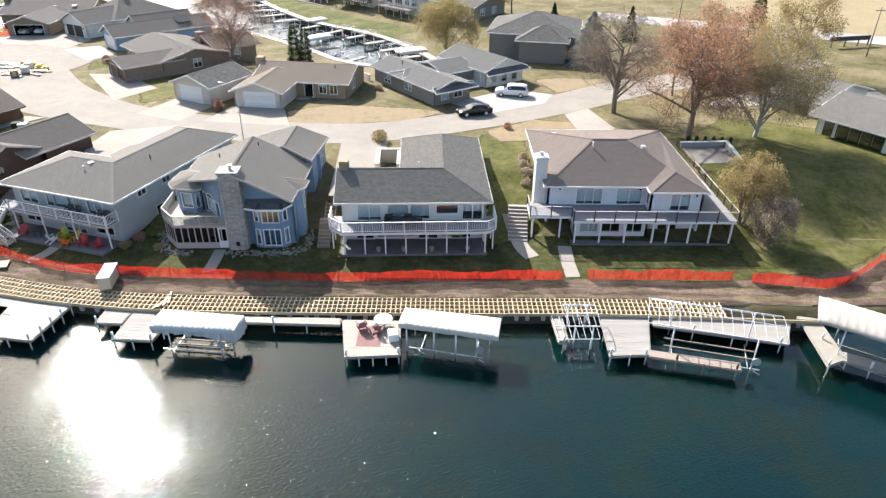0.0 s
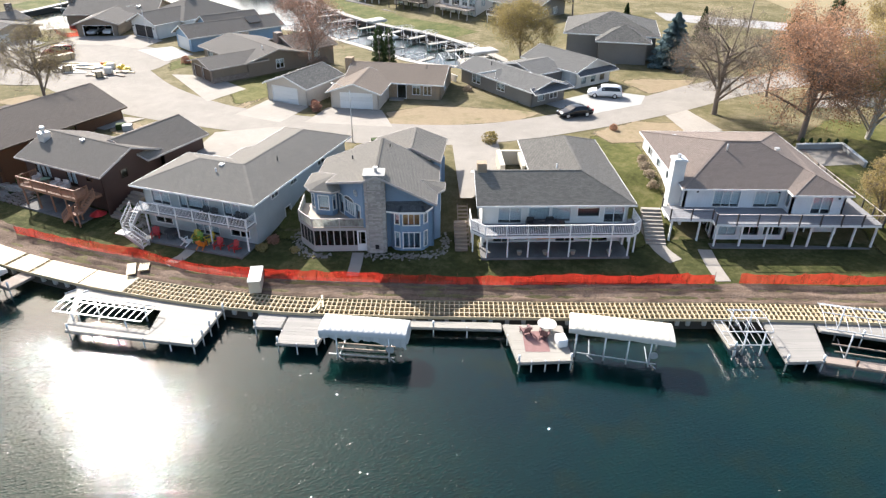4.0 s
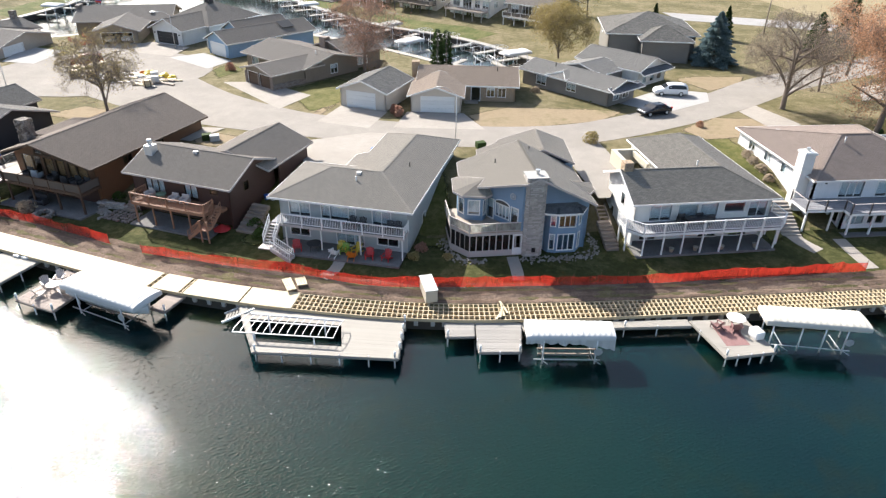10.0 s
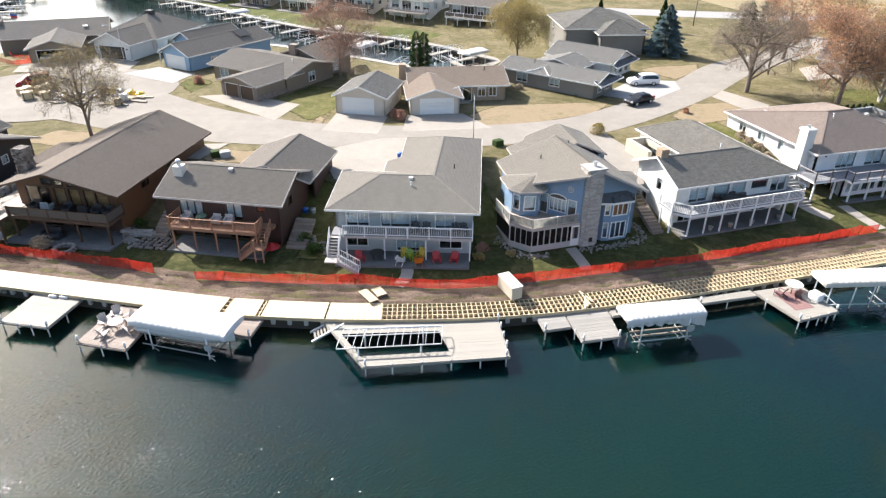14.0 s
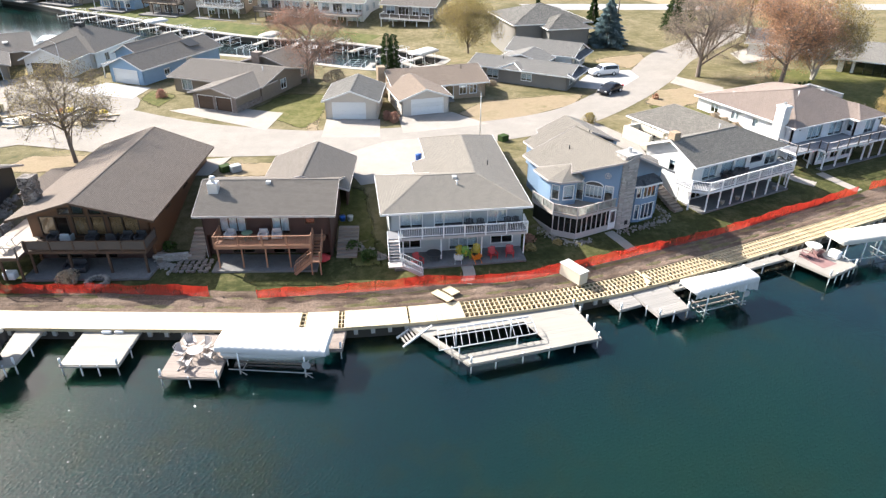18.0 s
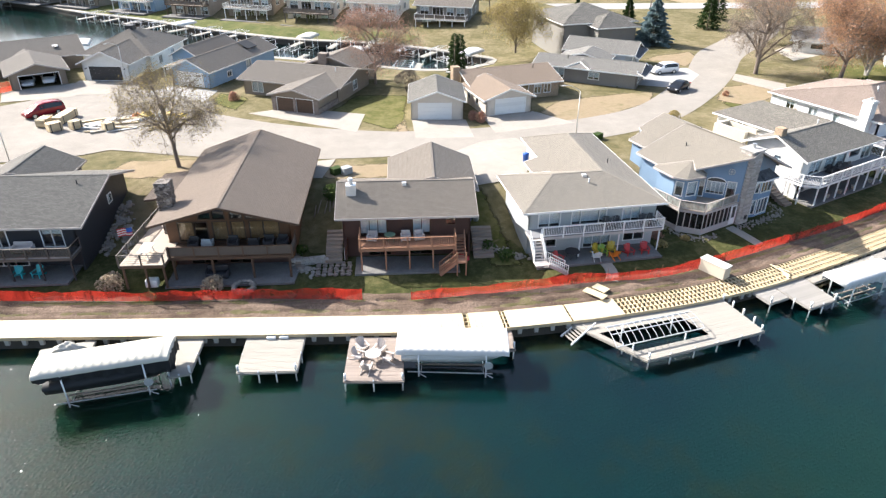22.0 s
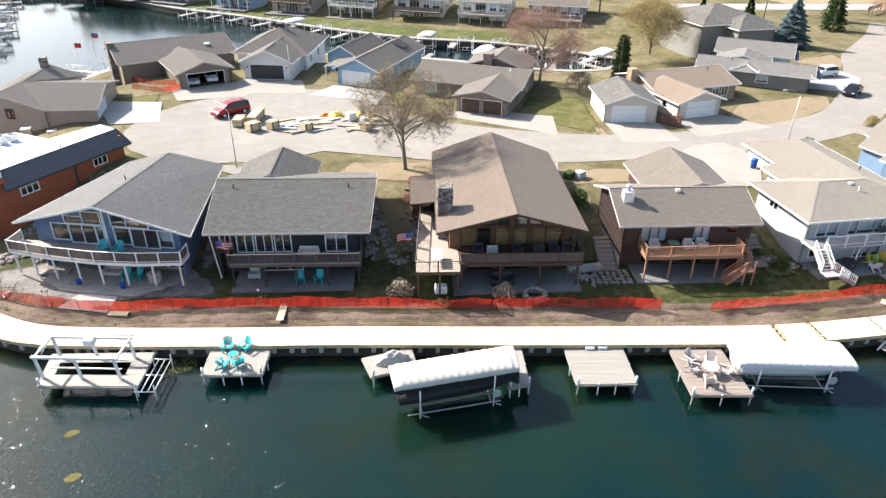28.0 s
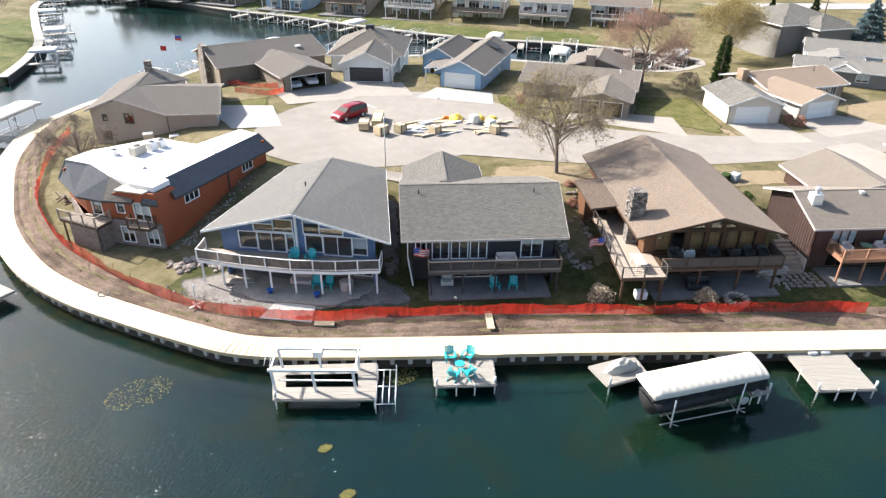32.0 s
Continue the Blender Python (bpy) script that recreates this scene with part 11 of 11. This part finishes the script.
stone_heap([(-26.9, 57.5), (-26.6, 55.0), (-25.2, 53.7), (-23.6, 53.4)], 170, 0.07, 0.15, "bed of grey stones round the porch")
stone_heap([(-20.0, 53.6), (-17.5, 53.6), (-14.8, 53.7), (-12.9, 54.6), (-12.7, 57.0)], 220, 0.07, 0.15, "bed of grey stones round the blue house")
stone_heap([(-105.5, 94.5), (-104.2, 93.0), (-103.6, 91.5)], 70, 0.15, 0.4, "heap of boulders between two houses")
stone_heap([(-106.0, 97.0), (-101.5, 100.5), (-97, 103.8)], 120, 0.06, 0.16, "row of stones along the red wall")
stone_heap([(-44.2, 60.2), (-44.9, 63.0), (-43.0, 58.6)], 90, 0.1, 0.25, "stones beside the grey house")
stone_heap([(-77.0, 78.0), (-76.0, 80.5), (-74.2, 84.0), (-75.5, 76.0)], 160, 0.1, 0.3, "rocky bed beside the lodge")
stone_heap([(-61.5, 69.0), (-61.8, 67.0), (-61.0, 65.8)], 80, 0.12, 0.3, "stones beside timber steps")


def steps(x, y, a, w, n, z0, rise, label, mat="timber"):
    ob = thing("garden_steps", x, y, z0, a, label, "steps", "garden steps")
    for i in range(n):
        bm = bmesh.new()
        box(bm, -w / 2, w / 2, i * 0.42, i * 0.42 + 0.46, i * rise - 0.3, i * rise + 0.14)
        part("step", bm, mat, ob)
    return ob


steps(-58.9, 66.35, -25, 1.5, 8, 1.95, 0.2, "weathered timber steps between two houses")
steps(-46.3, 60.6, -25, 1.9, 8, 1.9, 0.2, "weathered timber steps beside the brown house")
steps(7.5, 56.0, -4, 1.9, 10, 1.85, 0.2, "pale concrete steps beside the white house", "concrete")
steps(-62.0, 66.9, -10, 0.5, 3, 1.9, 0.2, "short timber retaining steps by the lodge")
steps(-11.2, 54.6, 2, 1.2, 8, 1.9, 0.18, "timber steps beside the white balcony")
# low stone slabs and a bench of rubble on the terrace of the blue house
for i, (x, y, a, w, d) in enumerate(((1.6, -1.2, 12, 2.6, 0.8), (4.4, -2.6, -5, 0.7, 0.5), (11.8, -2.4, 8, 1.2, 0.4))):
    px, py = at(H8, x, y)
    rest("stone_slab", soft_box(-w / 2, w / 2, -d / 2, d / 2, 0, 0.14, 0.03), "concrete", px, py, 1.8, deg(H8) + a, "pale stone slab lying on the terrace", "stone slab", False, "loose slabs")
px, py = at(H8, -0.6, -5.0)
an = thing("white_pole", px, py, 1.65, 20, "white pole on a cross foot beside the fence", "pole")
for p, q in (((0, 0, 0), (0.1, 0.1, 1.9)), ((-0.6, 0, 0.06), (0.6, 0, 0.06)), ((0, -0.6, 0.06), (0, 0.6, 0.06))):
    bm = bmesh.new()
    beam(bm, p, q, 0.1)
    part("pole_arm", bm, "white", an)
tyre = bmesh.new()
bmesh.ops.create_cone(tyre, cap_ends=False, segments=24, radius1=0.5, radius2=0.5, depth=0.12)
bmesh.ops.solidify(tyre, geom=tyre.faces[:], thickness=0.12)
rest("hose_coil", tyre, "dark", -113.1, 92.6, float(lie(-113.1, 92.6)[0]) + 0.04, 0, "black coil of hose on the dirt", "hose", True)
# weeds at the water's surface
for i, (x, y, r) in enumerate(((-112.2, 79.8, 1.6), (-95.0, 72.5, 0.9), (-102.4, 68.5, 0.3), (-102.5, 64.4, 0.32))):
    rng = random.Random(i)
    LV, LF = [], []
    for k in range(260):
        a_, t = rng.uniform(0, 6.28), rng.random() ** 0.5
        c = Vector((r * t * math.cos(a_) * 1.5, r * t * math.sin(a_), rng.uniform(0.0, 0.03)))
        d = Vector((rng.uniform(-1, 1), rng.uniform(-1, 1), 0)).normalized() * 0.09
        e = Vector((-d.y, d.x, 0)) * 0.3
        n = len(LV)
        LV += [tuple(c - d), tuple(c + e), tuple(c + d), tuple(c - e)]
        LF.append((n, n + 1, n + 2, n + 3))
    me = bpy.data.meshes.new("water_weed")
    me.from_pydata(LV, [], LF)
    me.materials.append(M["l_blade"])
    ob = new("water_weed", me)
    ob.matrix_world = pose(x, y, 0.01)
    tagged(ob, "pale floating weed on the dark water", "weed", kind="stuff")
by = bmesh.new()
lathe(by, [(0.05, -0.2), (0.22, 0.0), (0.24, 0.25), (0.1, 0.45), (0.03, 0.5)], 14)
rest("buoy", by, "hull", -67.2, 41.3, 0.0, 0, "small white mooring buoy on the water", "buoy", True)

px = [at(H8, *p) for p in ((5.0, -5.9), (9.3, -5.9), (9.0, -3.72), (5.6, -3.72))]
draped("terrace_path", px, "newcrete", 0.10, "pale paved path from the terrace to the fence", "path", 1.0)
# tall poles with flags on the bay's bank
for x, y, z, c, a in ((-97.3, 159.6, 6.9, "red", 35), (-94.4, 161.9, 7.9, "bluep", 25)):
    ob = thing("flag_pole", x, y, 1.0, a, ("red" if c == "red" else "blue and red") + " flag on a slim white pole by the bay", "flag", "flags by the bay")
    bm = bmesh.new()
    rod(bm, (0, 0, -2.0), (0, 0, z - 0.4), 0.03, 0.02, 8)
    part("pole", bm, "trim", ob)
    for k, m_ in enumerate((c, "red" if c != "red" else "red")):
        bm = bmesh.new()
        for i in range(6):
            f = lambda u: 0.10 * math.sin(u * 5.0)
            u0, u1 = i * 0.2, (i + 1) * 0.2
            bm.faces.new([bm.verts.new((u, f(u), z - 0.5 - 0.4 * j - 0.2 * u)) for u, j in ((u0, k + 1), (u1, k + 1), (u1, k), (u0, k))])
        part("flag_cloth", bm, m_, ob, "", True)
# garden seats and rubble before the red house
for x, y, a in ((-115.1, 114.0, 100), (-114.4, 112.4, 80)):
    chair(x, y, 1.75, a, "brown", "dark brown garden chair on the lawn of the red house", "brown lawn chairs")
stone_heap([(-114.6, 110.0), (-113.0, 106.5), (-112.0, 103.5)], 90, 0.06, 0.2, "scattered pale rubble before the red house")
stone_heap([(-108.6, 90.6), (-106.8, 88.6), (-104.0, 86.4), (-99.5, 83.6)], 120, 0.04, 0.13, "loose stones on bare earth round the terrace")

# walled concrete court behind the white hip-roofed house
draped("court_floor", [(28.6, 69.0), (28.6, 74.2), (33.9, 74.6), (33.6, 69.6)], "concrete", 0.07, "stained pale concrete floor of the walled court", "court", 1.2)
for x0, y0, x1, y1 in ((28.5, 74.3, 34.1, 74.7), (34.1, 74.7, 33.6, 68.8)):
    zc = float(lie((x0 + x1) / 2, (y0 + y1) / 2)[0])
    L_, a_ = math.hypot(x1 - x0, y1 - y0), math.degrees(math.atan2(y1 - y0, x1 - x0))
    ob = thing("court_wall", x0, y0, zc, a_, "low pale concrete wall round the court behind the house", "wall", "court walls")
    part("wall_body", soft_box(0, L_, -0.15, 0.15, -1.2, 0.62, 0.02), "newcrete", ob)
    part("wall_cap", soft_box(-0.04, L_ + 0.04, -0.2, 0.2, 0.62, 0.7, 0.02), "white", ob)
# between the lodge and the brown house: retaining wall, flagstones and poles
ob = thing("retaining_wall", -60.9, 67.3, 1.65, -15, "low tan stone retaining wall beside the lodge", "wall")
for r_ in range(3):
    for c_ in range(6):
        w_ = 0.52
        part("block", soft_box(-1.6 + c_ * w_ + 0.26 * (r_ % 2), -1.6 + (c_ + 0.96) * w_ + 0.26 * (r_ % 2), -0.2, 0.2, r_ * 0.27, r_ * 0.27 + 0.26, 0.03, 1), "ledge", ob)
rng = random.Random(5)
ob = thing("flagstone_path", -59.1, 65.45, 1.82, -25, "flagstone path at the foot of the timber steps", "path")
for r_ in range(5):
    for c_ in range(6):
        bm = bmesh.new()
        n_ = 6
        cx, cy = -1.5 + c_ * 0.55 + rng.uniform(-0.06, 0.06), -1.1 + r_ * 0.5 + rng.uniform(-0.06, 0.06)
        prism(bm, [(cx + rng.uniform(0.21, 0.29) * math.cos(q * 6.283 / n_), cy + rng.uniform(0.19, 0.26) * math.sin(q * 6.283 / n_)) for q in range(n_)], -0.1, rng.uniform(0.02, 0.05))
        part("flagstone", bm, "facing", ob)
for i in range(7):
    bm = bmesh.new()
    rod(bm, (0, 0, 0), (0.1, rng.uniform(1.6, 2.6), 0.45), 0.06, 0.05, 8)
    rest("pole", bm, "timber", -58.2 + i * 0.55, 73.6 + rng.uniform(-0.4, 0.4), float(lie(-58.2 + i * 0.55, 74.0)[0]) + 0.05, -20 + rng.uniform(-12, 12), "old timber pole lying on the slope", "pole", True, "timber poles")
